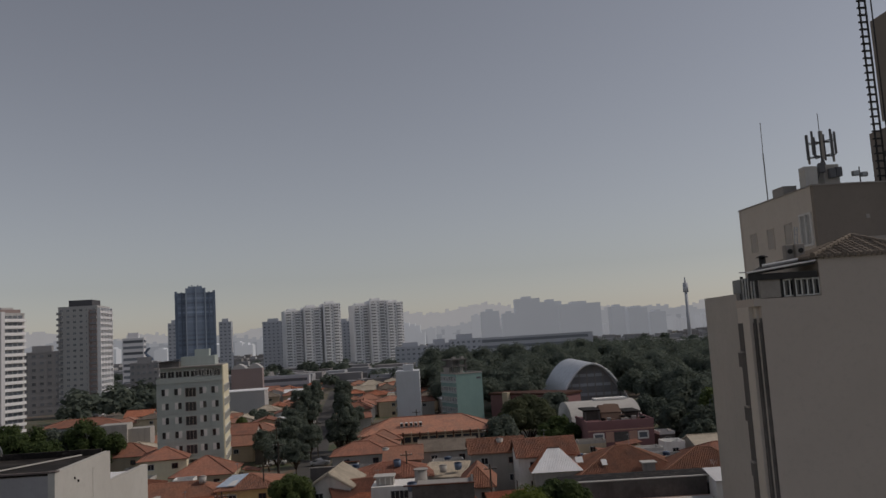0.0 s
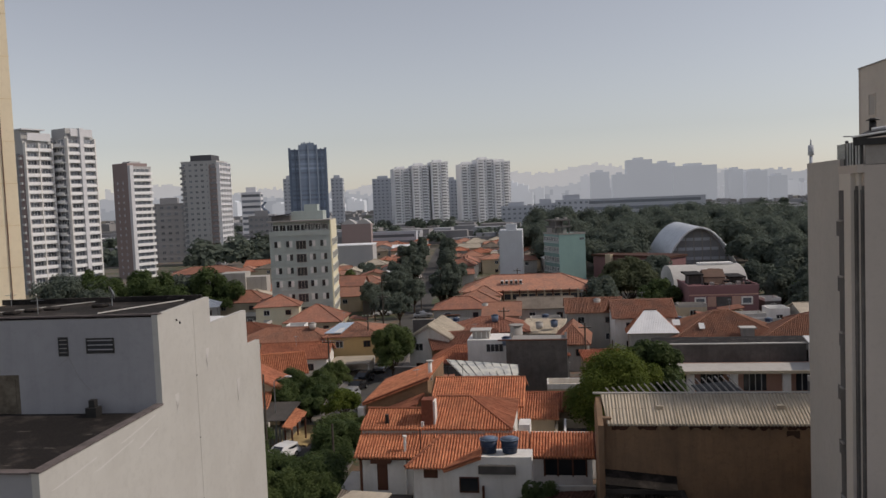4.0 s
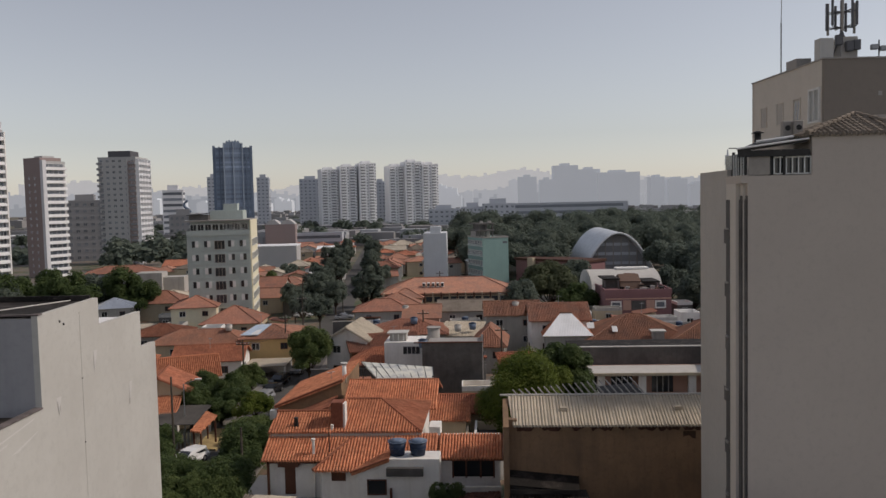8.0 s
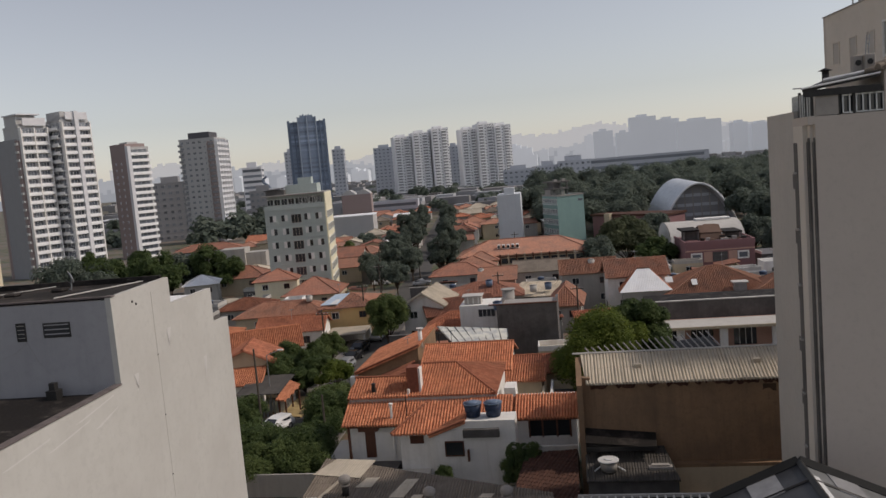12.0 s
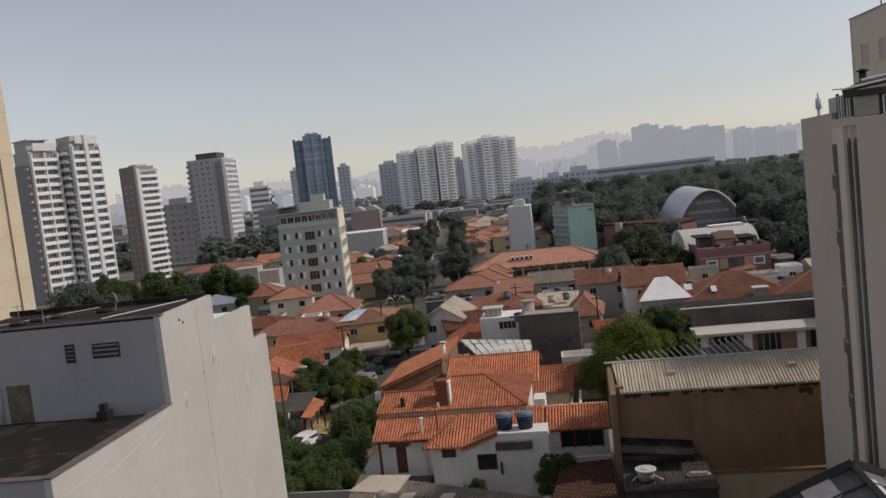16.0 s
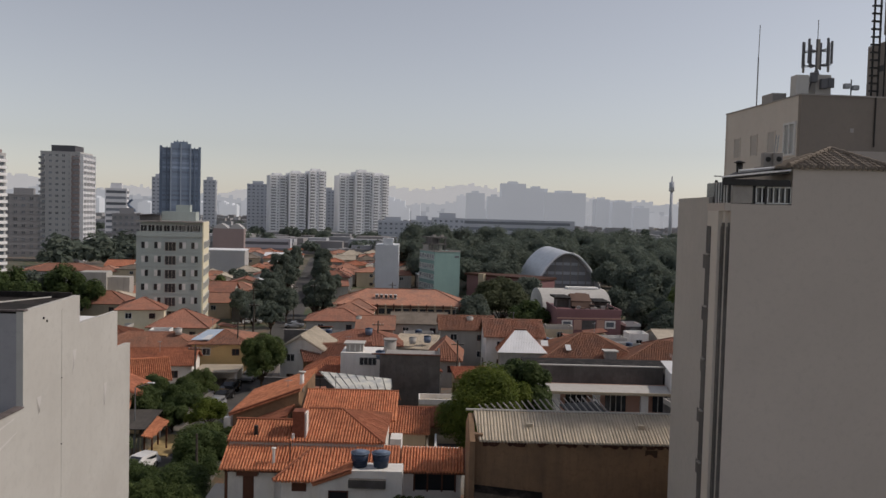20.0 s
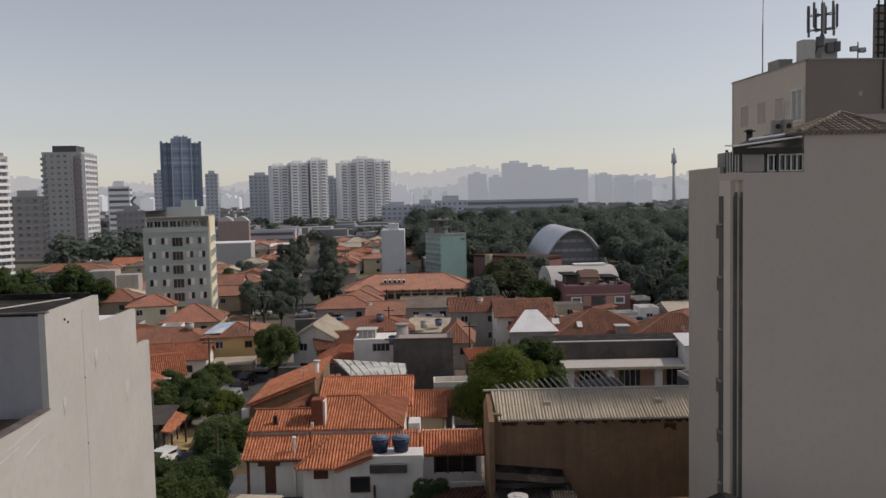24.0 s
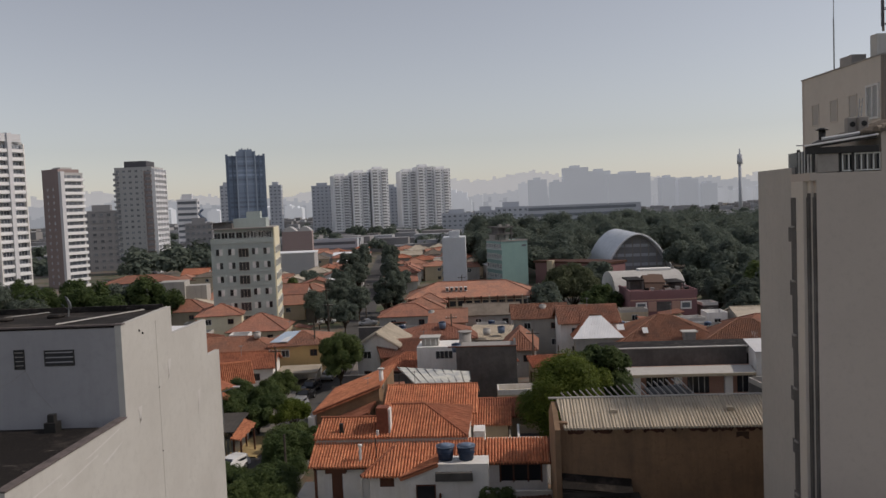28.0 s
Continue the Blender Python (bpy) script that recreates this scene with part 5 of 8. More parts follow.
MID = [
    # label, cx, cy, w, d, eave, ridge, axis, style, wall, roof, rot
    ("red-tiled house behind the boundary wall", -12.5, 110.5, 9, 6, 3.4, 5.2, "x", "hip", "house_beige", "clay_old", 2),
    ("brown-walled house with a long tiled roof", -14.0, 117.5, 10, 7, 4.2, 6.0, "x", "gable", "brown_wall", "clay_old", 20),
    ("white house with a grey sheet gable roof", -18.3, 119.0, 6, 9, 5.4, 7.5, "y", "gable", "house_white", "fibre", -4),
    ("orange-tiled house among the roofs", -11.0, 129.0, 12, 9, 4.6, 6.4, "x", "hip", "house_grey", "clay_old", 3),
    ("low grey house with a sheet roof", -2.6, 129.0, 6, 8, 4.2, 5.2, "n", "lean", "house_grey", "fibre", -8),
    ("orange hip-roofed cottage by a pole", 2.2, 121.0, 4.6, 9, 4.0, 6.6, "y", "hip", "house_grey", "clay", -3),
    ("two-storey house with a brown tiled roof", 5.8, 138.5, 9, 9, 6.0, 7.9, "x", "gable", "house_grey", "clay_umber", 2),
    ("house with a tall white gable wall", 13.0, 129.5, 9, 9, 6.4, 8.6, "x", "gable", "house_white", "clay", 2),
    ("dark sheet-roofed workshop among the houses", -2.6, 152.0, 10, 9, 5.0, 6.6, "x", "gable", "house_grey", "fibre_dark", 2),
    ("terracotta-roofed house behind the workshop", -10.4, 147.0, 6.4, 9, 4.5, 6.4, "x", "gable", "salmon_wall", "clay", 2),
    ("red-roofed house at the cross street", -19.5, 160.0, 11, 8, 4.0, 6.0, "x", "hip", "house_grey", "clay_old", 4),
    ("tan-gabled house with a red hip roof", -16.0, 170.0, 7, 6, 5.2, 7.0, "y", "hip", "house_beige", "clay", 2),
    ("yellow house with a red tile roof", -32.3, 125.0, 8.6, 10, 5.0, 6.5, "x", "hip", "house_yellow", "clay", 8),
    ("low orange-roofed terrace house", -45.0, 128.0, 15, 8, 3.5, 5.3, "x", "hip", "house_beige", "clay", 6),
    ("white-gabled house with an orange roof", -38.2, 113.0, 9.6, 7, 3.6, 5.4, "x", "gable", "house_white", "clay_old", 8),
    ("orange-roofed house with a broad slope", -40.0, 105.0, 10, 8, 3.0, 5.2, "x", "gable", "house_grey", "clay", 24),
    ("cream house with a hipped red roof", -57.0, 157.0, 8.5, 11, 5.8, 7.6, "x", "hip", "apt_side", "clay_old", 14),
    ("red hip-roofed house below the apartment block", -47.2, 151.0, 10.5, 10, 3.4, 6.2, "x", "hip", "house_beige", "clay_old", 6),
    ("old tiled house behind the white building", -36.0, 91.0, 6.5, 6, 4.4, 6.2, "y", "gable", "house_beige", "clay_old", 12),
    ("small tiled annexe at the street corner", -35.3, 86.0, 5, 3.4, 2.8, 4.0, "n", "lean", "house_white", "clay", 12),
    ("dim red-roofed house beyond the trees", -74.0, 178.0, 13, 9, 4.0, 6.4, "x", "hip", "house_beige", "clay_old", 6),
    ("broad tiled roof beside the white hut", -62.0, 182.0, 12, 9, 4.2, 6.4, "x", "hip", "house_beige", "clay", 4),
    ("house with a torn white sheet roof", -78.0, 165.0, 7, 7, 4.6, 6.4, "x", "hip", "house_grey", "sheet_white", 20),
    ("old house with a low red roof", -56.0, 138.0, 9, 8, 3.2, 4.8, "x", "hip", "house_grey", "clay_brown", 8),
    ("low red-roofed house by the wall", -52.0, 112.0, 9, 9, 3.0, 4.8, "x", "hip", "house_grey", "clay", 8),
]
for lb, cx, cy, w_, d_, ev, rg, ax, st, wl_, rf, rt in MID:
    # roofs beyond 116 m take the haze-dulled tile colours
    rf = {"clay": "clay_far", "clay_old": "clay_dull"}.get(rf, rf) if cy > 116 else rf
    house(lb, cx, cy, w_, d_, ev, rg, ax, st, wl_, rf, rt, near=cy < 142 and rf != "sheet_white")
tarp = thing("roof_tarpaulin", "pale blue torn tarpaulin over a tile roof", "tarpaulin", pose(-35.0, 122.2, 0.42, 0, 0, 8))
part("sheet", solid(bmesh.new(), [(-1.5, -2.0, 5.12), (1.2, -2.3, 5.05), (2.9, 1.7, 6.2), (0.5, 1.5, 6.15)], 0.03), plain("blue_tarpaulin", (0.50, 0.60, 0.72), 0.6, 0, 0.15, 2.0), tarp)
part("fold", solid(bmesh.new(), [(0.1, -2.35, 5.2), (1.25, -2.3, 5.2), (1.7, -0.6, 5.7), (0.9, -0.8, 5.66)], 0.05), M["metal_white"], tarp)
wr = thing("sheeted_roof_house", "house end with a bright white sheeted hip roof", "house", pose(13.8, 121, 0, 0, 0, 0))
part("wall", boxes((-3.2, 3.5, 0, 7, 0, 4.75)), M["house_grey"], wr)
part("ridge_cap", rod(bmesh.new(), (-0.85, 2.85, 7.82), (1.05, 2.85, 7.82), 0.13, 6), M["clay_umber"], wr)
part("roof_slope", solid(bmesh.new(), [(-3.7, -0.4, 4.7), (4.0, -0.4, 4.7), (1.0, 2.8, 7.7), (-0.8, 2.8, 7.7)], 0.1), M["sheet_white"], wr, "glaring white sheet")
part("roof_slope", solid(bmesh.new(), [(4.0, -0.4, 4.7), (4.0, 7, 4.7), (1.0, 2.8, 7.7)], 0.1), M["clay"], wr)
part("roof_slope", solid(bmesh.new(), [(-3.7, 7, 4.7), (-3.7, -0.4, 4.7), (-0.8, 2.8, 7.7)], 0.1), M["clay"], wr)
house("broad brown-tiled house with a long hip roof", 24.5, 126, 16, 14, 3.8, 7.2, "x", "hip", "house_beige", "clay_umber", 0, name="house", near=True)
house("brown-tiled house with white roof patches", 35.5, 121.0, 15, 13, 3.4, 7.0, "x", "hip", "house_beige", "clay_umber", -12, near=True)

for x, y, z, w_ in ((36.6, 117.6, 5.15, 2.2), (40.0, 118.6, 5.6, 0.9), (21.0, 121.4, 5.5, 0.8), (17.5, 122.5, 5.9, 1.1)):
    pt = thing("roof_patch", "small pale sheet patch lying on the tiles", "roof patch", pose(x, y, z, 28, 0, 0), "patches on the brown roofs")
    part("sheet", boxes((-w_ / 2, w_ / 2, -0.7, 0.7, 0.05, 0.12)), M["metal_white"], pt)
cb = thing("roof_cistern", "pale box cistern standing on a tiled roof", "cistern", pose(27.0, 119.4, 0))
part("body", boxes((-0.8, 0.8, -0.8, 0.8, 3.0, 5.5)), M["concrete"], cb)
part("lid", boxes((-1.1, 1.1, -1.0, 1.0, 5.5, 5.66)), M["concrete_light"], cb)

# ---------------------------------------------------------------- shed with the brown wall
sh = thing("shed", "tall brown-walled shed with a corrugated fibre-cement roof", "shed", pose(0, 0, 0))
part("wall", boxes((4.6, 20.5, 58.8, 59.1, 0, 8.9)), M["brown_wall"], sh, "stained brown rendered wall")
part("west_wall", outline(3.6, 4.0, ((57.9, 0), (66.4, 0), (66.4, 8.1), (62.0, 10.0), (57.9, 8.9))), M["brown_wall"], sh, "weathered brown side wall")
part("corner_pier", boxes((4.0, 4.6, 58.8, 59.4, 0, 9.2)), M["brown_wall"], sh)


def ragged(x0, x1, z0, z1, y, seed, bite=0.5):
    """A thin coat of dirt or cement on a wall that faces -y, with a torn lower edge."""
    r3 = random.Random(seed)
    n = max(4, int((x1 - x0) / 0.22))
    low = [(x0 + (x1 - x0) * i / n, z0 + (z1 - z0) * bite * r3.random() ** 2) for i in range(n + 1)]
    return front_outline(y - 0.012, y + 0.002, low + [(x1, z1), (x0, z1)])


part("torn_band", ragged(4.6, 20.4, 8.3, 8.9, 58.8, 4, 0.8), M["red_soil"], sh, "blackened band under the eave")
part("stain", ragged(16.7, 17.6, 7.75, 8.3, 58.787, 12, 0.9), M["soil"], sh, "dark damp stain")
part("lower_coat", ragged(10.2, 20.4, 0.0, 2.45, 58.2, 19, 0.05), M["house_beige"], sh, "paler cement coat on the ledge")
part("roof_slope", tile_slope([(4.3, 58.4, 8.85), (20.6, 58.4, 8.85), (20.6, 62.0, 10.2), (4.0, 62.0, 10.2)], 0.24, 1.8, 0.06, 0.015), M["fibre"], sh, "corrugated fibre-cement sheets")
part("ridge_cap", rod(bmesh.new(), (3.4, 62.0, 10.26), (20.6, 62.0, 10.26), 0.09), M["concrete_light"], sh)
part("rear_slope", solid(bmesh.new(), [(20.6, 66.5, 8.2), (4.0, 66.5, 8.2), (4.0, 62.1, 10.05), (20.6, 62.1, 10.05)], 0.1), M["fibre_dark"], sh)
part("upper_sheet", solid(bmesh.new(), [(11.4, 62.2, 10.12), (14.6, 62.2, 10.12), (14.0, 64.4, 10.6), (11.0, 64.0, 10.4)], 0.06), M["metal_dark"], sh, "raised dark sheet roof")
for k in range(20):
    f = k / 19
    part("rear_rib", rod(bmesh.new(), (4.8 + 9.8 * f, 62.15, 10.2), (4.4 + 9.4 * f, 62.5 + 1.9 * f, 10.55 + 0.5 * f), 0.06, 5), M["concrete"], sh)
part("vent_cap", boxes((7.9, 8.4, 60.0, 60.4, 9.5, 9.75)), M["fibre"], sh)
part("vent_cap", boxes((16.4, 16.9, 60.0, 60.4, 9.5, 9.8)), M["fibre"], sh)
lean = thing("lean_to_roof", "black felt lean-to roof against the brown wall", "roof", pose(0, 0, 0))
part("felt", solid(bmesh.new(), [(4.0, 57.2, 4.85), (9.0, 57.2, 4.4), (9.1, 58.75, 4.95), (4.0, 58.75, 5.45)], 0.1), M["roof_felt"], lean)
part("fascia", boxes((4.0, 9.0, 57.12, 57.2, 4.2, 4.5)), M["metal_dark"], lean)
part("lower_wall", boxes((4.0, 10.2, 55.4, 58.75, 0, 2.6)), M["dark_wall"], lean)
part("lower_roof", tile_slope([(3.9, 55.2, 2.75), (10.3, 55.2, 2.75), (9.6, 58.7, 3.95), (3.9, 58.7, 3.95)], 0.2, 1.2, 0.03, 0.02), M["sheet_black"], lean, "blackened corrugated lower roof")
part("back_wall", boxes((4.0, 9.0, 58.5, 58.78, 3.2, 4.6)), M["dark_wall"], lean)
part("ledge_wall", boxes((9.4, 20.4, 58.2, 58.8, 0, 2.7)), M["brown_wall"], lean, "lower ledge of the brown wall")
part("timber_stack", boxes((8.3, 9.9, 56.2, 56.8, 3.1, 3.3), (8.5, 9.7, 56.3, 56.7, 3.3, 3.42)), M["concrete"], lean)
wtk = thing("round_tank", "small round pale tank with pipes on a low roof", "water tank", pose(5.5, 56.3, 3.1))
part("body", cyl(bmesh.new(), 0, 0, 0, 0.75, 0.55, 0.62, 18), M["concrete"], wtk)
part("lid", cyl(cyl(bmesh.new(), 0, 0, 0.75, 0.83, 0.74, 0.74, 18), 0, 0, 0.83, 0.92, 0.34, 0.28, 12), M["metal_white"], wtk)
part("pipe", rod(bmesh.new(), (0.6, 0, 0.3), (1.15, -0.4, 0.1), 0.05), M["metal_white"], wtk)
part("pipe", rod(bmesh.new(), (-0.6, 0, 0.3), (-1.0, -0.3, 0.1), 0.05), M["metal_white"], wtk)
drf = thing("brown_yard_roof", "dark red-brown low roof in the yard", "roof", pose(0, 0, 0))
part("slope", tile_slope([(-1.6, 52.0, 1.8), (3.4, 50.0, 1.8), (3.3, 60.5, 3.4), (-0.6, 60.5, 3.0)], 0.3, 0.5, 0.05), M["red_soil"], drf)
part("parapet", boxes((-1.7, 3.4, 60.4, 60.7, 0, 3.5)), M["house_grey"], drf)

# corrugated roofs below and the dark framed skylight roof
cf = thing("workshop_roof", "old corrugated fibre-cement workshop roof with pale patches", "roof", pose(0, 0, 0))
part("wall", boxes((-14.6, 1.6, 30, 49.0, 0, 3.35)), M["dark_wall"], cf)
part("slope", tile_slope([(-14.8, 36, 3.2), (1.8, 36, 3.2), (1.8, 49.3, 4.53), (-14.8, 54.8, 5.08)], 0.19, 1.8, 0.05, 0.02), M["fibre_dark"], cf)
for pts in (((-15.0, 52.2), (-11.4, 51.6), (-10.9, 54.2), (-13.9, 54.5)), ((-11.4, 50.3), (-10.3, 50.3), (-10.0, 51.6), (-10.9, 51.6)), ((-8.8, 48.9), (-7.8, 48.9), (-7.2, 51.3), (-8.1, 51.3)), ((-13.9, 48.3), (-13.6, 48.3), (-12.6, 51.4), (-12.9, 51.4)), ((-3.2, 47.9), (-2.4, 47.9), (-1.9, 49.2), (-2.7, 49.2)), ((-7.4, 48.5), (-6.7, 48.5), (-6.5, 49.2), (-7.2, 49.2)), ((-12.4, 45.6), (-11.3, 45.6), (-11.1, 48.0), (-12.2, 48.0)), ((-9.2, 45.2), (-9.0, 45.2), (-8.6, 48.1), (-8.8, 48.1))):
    part("pale_sheet", solid(bmesh.new(), [(x, y, 3.2 + (y - 36) * 0.1 + 0.09) for x, y in pts], 0.03), M["fibre"], cf, "pale replaced sheet")
part("ridge", tile_slope([(-15.0, 47.95, 4.52), (1.9, 47.95, 4.52), (1.9, 48.5, 4.62), (-15.0, 48.5, 4.62)], 0.19, 0.5, 0.05, 0.0), M["fibre_dark"], cf, "overlapping ridge sheets")
for x in (-12.8, -9.4, -3.9, 0.3):
    part("vent_gap", boxes((x, x + 0.75, 47.85, 48.15, 4.42, 4.64)), M["metal_dark"], cf, "dark gap under a lifted sheet")
bm = bmesh.new()
part("gutter", rod(bm, (-15.2, 48.7, 4.62), (-13.6, 48.75, 4.64), 0.07), M["metal_white"], cf, "bent white gutter end")
for x, y in ((-11.8, 49.4), (-5.8, 47.6), (-0.95, 47.6)):
    tt = thing("roof_ventilator", "round grey globe-headed roof ventilator", "ventilator", pose(x, y, 3.2 + (y - 36) * 0.1), "ventilators on the workshop roof")
    part("pipe", cyl(bmesh.new(), 0, 0, -0.1, 0.75, 0.24, 0.24), M["metal_dark"], tt)
    part("collar", cyl(bmesh.new(), 0, 0, 0.7, 0.8, 0.34, 0.34, 16), M["shutter"], tt)
    dome = bmesh.new()
    bmesh.ops.create_uvsphere(dome, u_segments=14, v_segments=8, radius=0.42)
    for v in dome.verts:
        v.co.z = v.co.z * 0.8 + 1.1
    part("hood", dome, M["shutter"], tt, "dented globe hood")
grid = thing("steel_trellis", "light steel trellis beside the workshop roof", "trellis", pose(0, 0, 0))
for k in range(8):
    part("bar", rod(bmesh.new(), (0.4 + 0.35 * k, 42.5, 4.3), (2.6 + 0.35 * k, 48.5, 4.5), 0.03), M["metal_grey"], grid)
    part("cross_bar", rod(bmesh.new(), (0.5 + 0.2 * k, 43 + 0.75 * k, 4.33), (3.4 + 0.2 * k, 42.6 + 0.75 * k, 4.33), 0.03), M["metal_grey"], grid)
c2 = thing("slatted_roof", "dark ribbed sheet roof beside the skylight roof", "roof", pose(0, 0, 0))
part("wall", boxes((3.8, 10.4, 30, 41.0, 0, 6.8)), M["dark_wall"], c2)
part("sheet", solid(bmesh.new(), [(3.6, 33, 6.4), (10.6, 33, 6.4), (10.6, 41.2, 7.7), (3.6, 41.2, 7.7)], 0.1), M["roof_felt"], c2, "dark roof felt")
for k in range(17):
    x = 3.75 + 0.42 * k
    part("slat", rod(bmesh.new(), (x, 33, 6.48), (x, 41.25, 7.78), 0.055, 4), M["concrete_light"], c2, "pale rib")
part("edge_beam", boxes((3.5, 10.7, 41.15, 41.3, 7.45, 7.85)), M["concrete"], c2)
sk = thing("skylight_roof", "dark steel-framed gable roof with grey translucent panels", "roof", pose(0, 0, 0))
RX, RZ = 13.45, 11.05
part("wall", boxes((9.9, 16.0, 22, 36.2, 0, 9.2)), M["dark_wall"], sk)
part("slope", solid(bmesh.new(), [(9.75, 37.0, 9.4), (9.75, 22, 9.4), (RX, 22, RZ), (RX, 37.0, RZ)], 0.08), M["panel_dark"], sk)
part("slope", solid(bmesh.new(), [(17.15, 22, 9.4), (17.15, 37.0, 9.4), (RX, 37.0, RZ), (RX, 22, RZ)], 0.08), M["metal_grey"], sk)
for sx in (-1, 1):
    part("verge", rod(bmesh.new(), (RX, 37.0, RZ + 0.05), (RX + sx * 3.8, 37.0, 9.4), 0.26, 4), M["rubber"], sk, "black verge board")
    for k in range(4):
        for y, a, b in ((36.7 - 3.9 * k, 2.35, 1.1), (34.7 - 3.9 * k, 3.5, 2.45)):
            part("panel", solid(bmesh.new(), [(RX + sx * a, y, RZ - 0.446 * a + 0.05), (RX + sx * a, y - 1.8, RZ - 0.446 * a + 0.05), (RX + sx * b, y - 1.8, RZ - 0.446 * b + 0.05), (RX + sx * b, y, RZ - 0.446 * b + 0.05)], 0.05), M["panel_grey"], sk, "translucent grey panel")
        part("purlin", rod(bmesh.new(), (RX + sx * 3.7, 35.0 - 3.9 * k, 9.45), (RX, 35.0 - 3.9 * k, RZ + 0.04), 0.06, 4), M["metal_dark"], sk)
# white strip that imitates the glare along the east slope
part("flashing", solid(bmesh.new(), [(RX + 0.15, 35.6, RZ - 0.02), (RX + 0.45, 35.6, RZ - 0.14), (RX + 0.45, 24, RZ - 0.14), (RX + 0.15, 24, RZ - 0.02)], 0.03), M["metal_white"], sk, "white strip painted as glare beside the ridge")
part("ridge", rod(bmesh.new(), (RX, 37.0, RZ + 0.05), (RX, 22, RZ + 0.05), 0.16, 4), M["metal_dark"], sk)

# low halls behind the shed
hall = thing("salmon_hall", "low salmon-walled hall with a white awning and columns", "building", pose(0, 0, 0))
part("wall", boxes((12.5, 36, 99.8, 101.5, 0, 4.3)), M["salmon_wall"], hall)
part("awning", solid(bmesh.new(), [(12.0, 97.9, 4.0), (30, 97.9, 4.0), (30, 100.0, 4.5), (12.0, 100.0, 4.5)], 0.1), M["concrete_light"], hall, "dirty white awning sheets")
part("awning_edge", boxes((12.0, 30, 97.8, 97.92, 3.65, 3.98)), M["house_beige"], hall, "beige awning fascia")
for x in (15.5, 20.5, 26.5, 31.5):
    part("column", boxes((x, x + 0.9, 98.4, 99.0, 0, 3.9)), M["house_white"], hall)
for x in (13.0, 17.3, 22.3, 28.3):
    part("opening", boxes((x, x + 2.6, 99.7, 99.8, 1.2, 3.2)), M["glass"], hall)
    for k in range(3):
        part("mullion", boxes((x + 0.6 + 0.7 * k, x + 0.68 + 0.7 * k, 99.64, 99.7, 1.2, 3.2)), M["frame_white"], hall)
part("band", boxes((12.5, 36, 99.68, 99.8, 3.3, 3.42)), M["house_white"], hall)
part("parapet_cap", boxes((12.7, 30.1, 101.4, 101.9, 6.5, 6.62)), M["concrete_light"], hall)
part("roof_parapet", boxes((12.8, 30, 101.5, 101.8, 0, 6.5)), M["dark_wall"], hall, "blackened parapet wall")
part("flat_roof", boxes((12.8, 36, 101.8, 112, 0, 5.6)), M["roof_felt"], hall)
part("end_block", boxes((30.2, 36, 98.6, 101.4, 0, 6.4)), M["house_white"], hall)
part("end_roof", solid(bmesh.new(), [(30.0, 98.2, 6.42), (36.2, 98.2, 6.42), (36.2, 103, 7.2), (30.0, 103, 7.2)], 0.08), M["sheet_white"], hall)

# ---------------------------------------------------------------- apartment block
ap = thing("apartment_block", "eight-storey apartment block, green-grey front darkened for shade, cream sunlit side", "apartment building", pose(-52.6, 158.5, 0, 0, 0, 12))
AW, AD, AH = 12.4, 15.0, 19.6
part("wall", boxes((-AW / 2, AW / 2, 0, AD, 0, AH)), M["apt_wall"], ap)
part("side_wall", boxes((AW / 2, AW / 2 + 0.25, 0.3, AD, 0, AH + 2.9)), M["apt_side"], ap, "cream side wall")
part("setback_storey", boxes((-AW / 2 + 0.6, AW / 2, 1.2, AD, AH, AH + 2.8)), M["apt_wall"], ap)
part("roof_slab", boxes((-AW / 2 - 0.4, AW / 2 + 0.1, 0.1, AD, AH + 2.8, AH + 3.05)), M["concrete"], ap)
part("balcony_parapet", boxes((-AW / 2, AW / 2, -0.15, 0.05, AH - 0.1, AH + 0.9)), M["apt_wall"], ap)
part("penthouse", boxes((-2.0, 4.6, 4, 12, AH + 3.05, AH + 4.9)), M["apt_wall"], ap)
part("tank_room", boxes((0.6, 3.4, 5, 9, AH + 4.9, AH + 6.3)), M["apt_wall"], ap)
part("terrace_roof", solid(bmesh.new(), [(-AW / 2, 1.0, AH + 4.1), (-2.0, 1.0, AH + 4.4), (-2.0, 9, AH + 4.6), (-AW / 2, 9, AH + 4.2)], 0.12), M["metal_dark"], ap)
part("terrace_wall", boxes((-AW / 2 + 0.4, -2.0, 1.4, 9, AH + 3.05, AH + 4.1)), M["dark_wall"], ap)
ap_w = window_mesh("window", 0.62, 1.25, 0.04, 0.04, 0, (M["metal_dark"], M["glass"]))
ap_b = window_mesh("window", 2.1, 1.8, 0.08, 0.06, 2, (M["shutter"], M["glass"]))
ap_e = window_mesh("window", 1.5, 1.4, 0.08, 0.25, 1, (M["frame_white"], M["glass"]))
ap_r = window_mesh("window", 1.3, 1.3, 0.07, 0.08, 1, (M["frame_white"], M["glass"]))
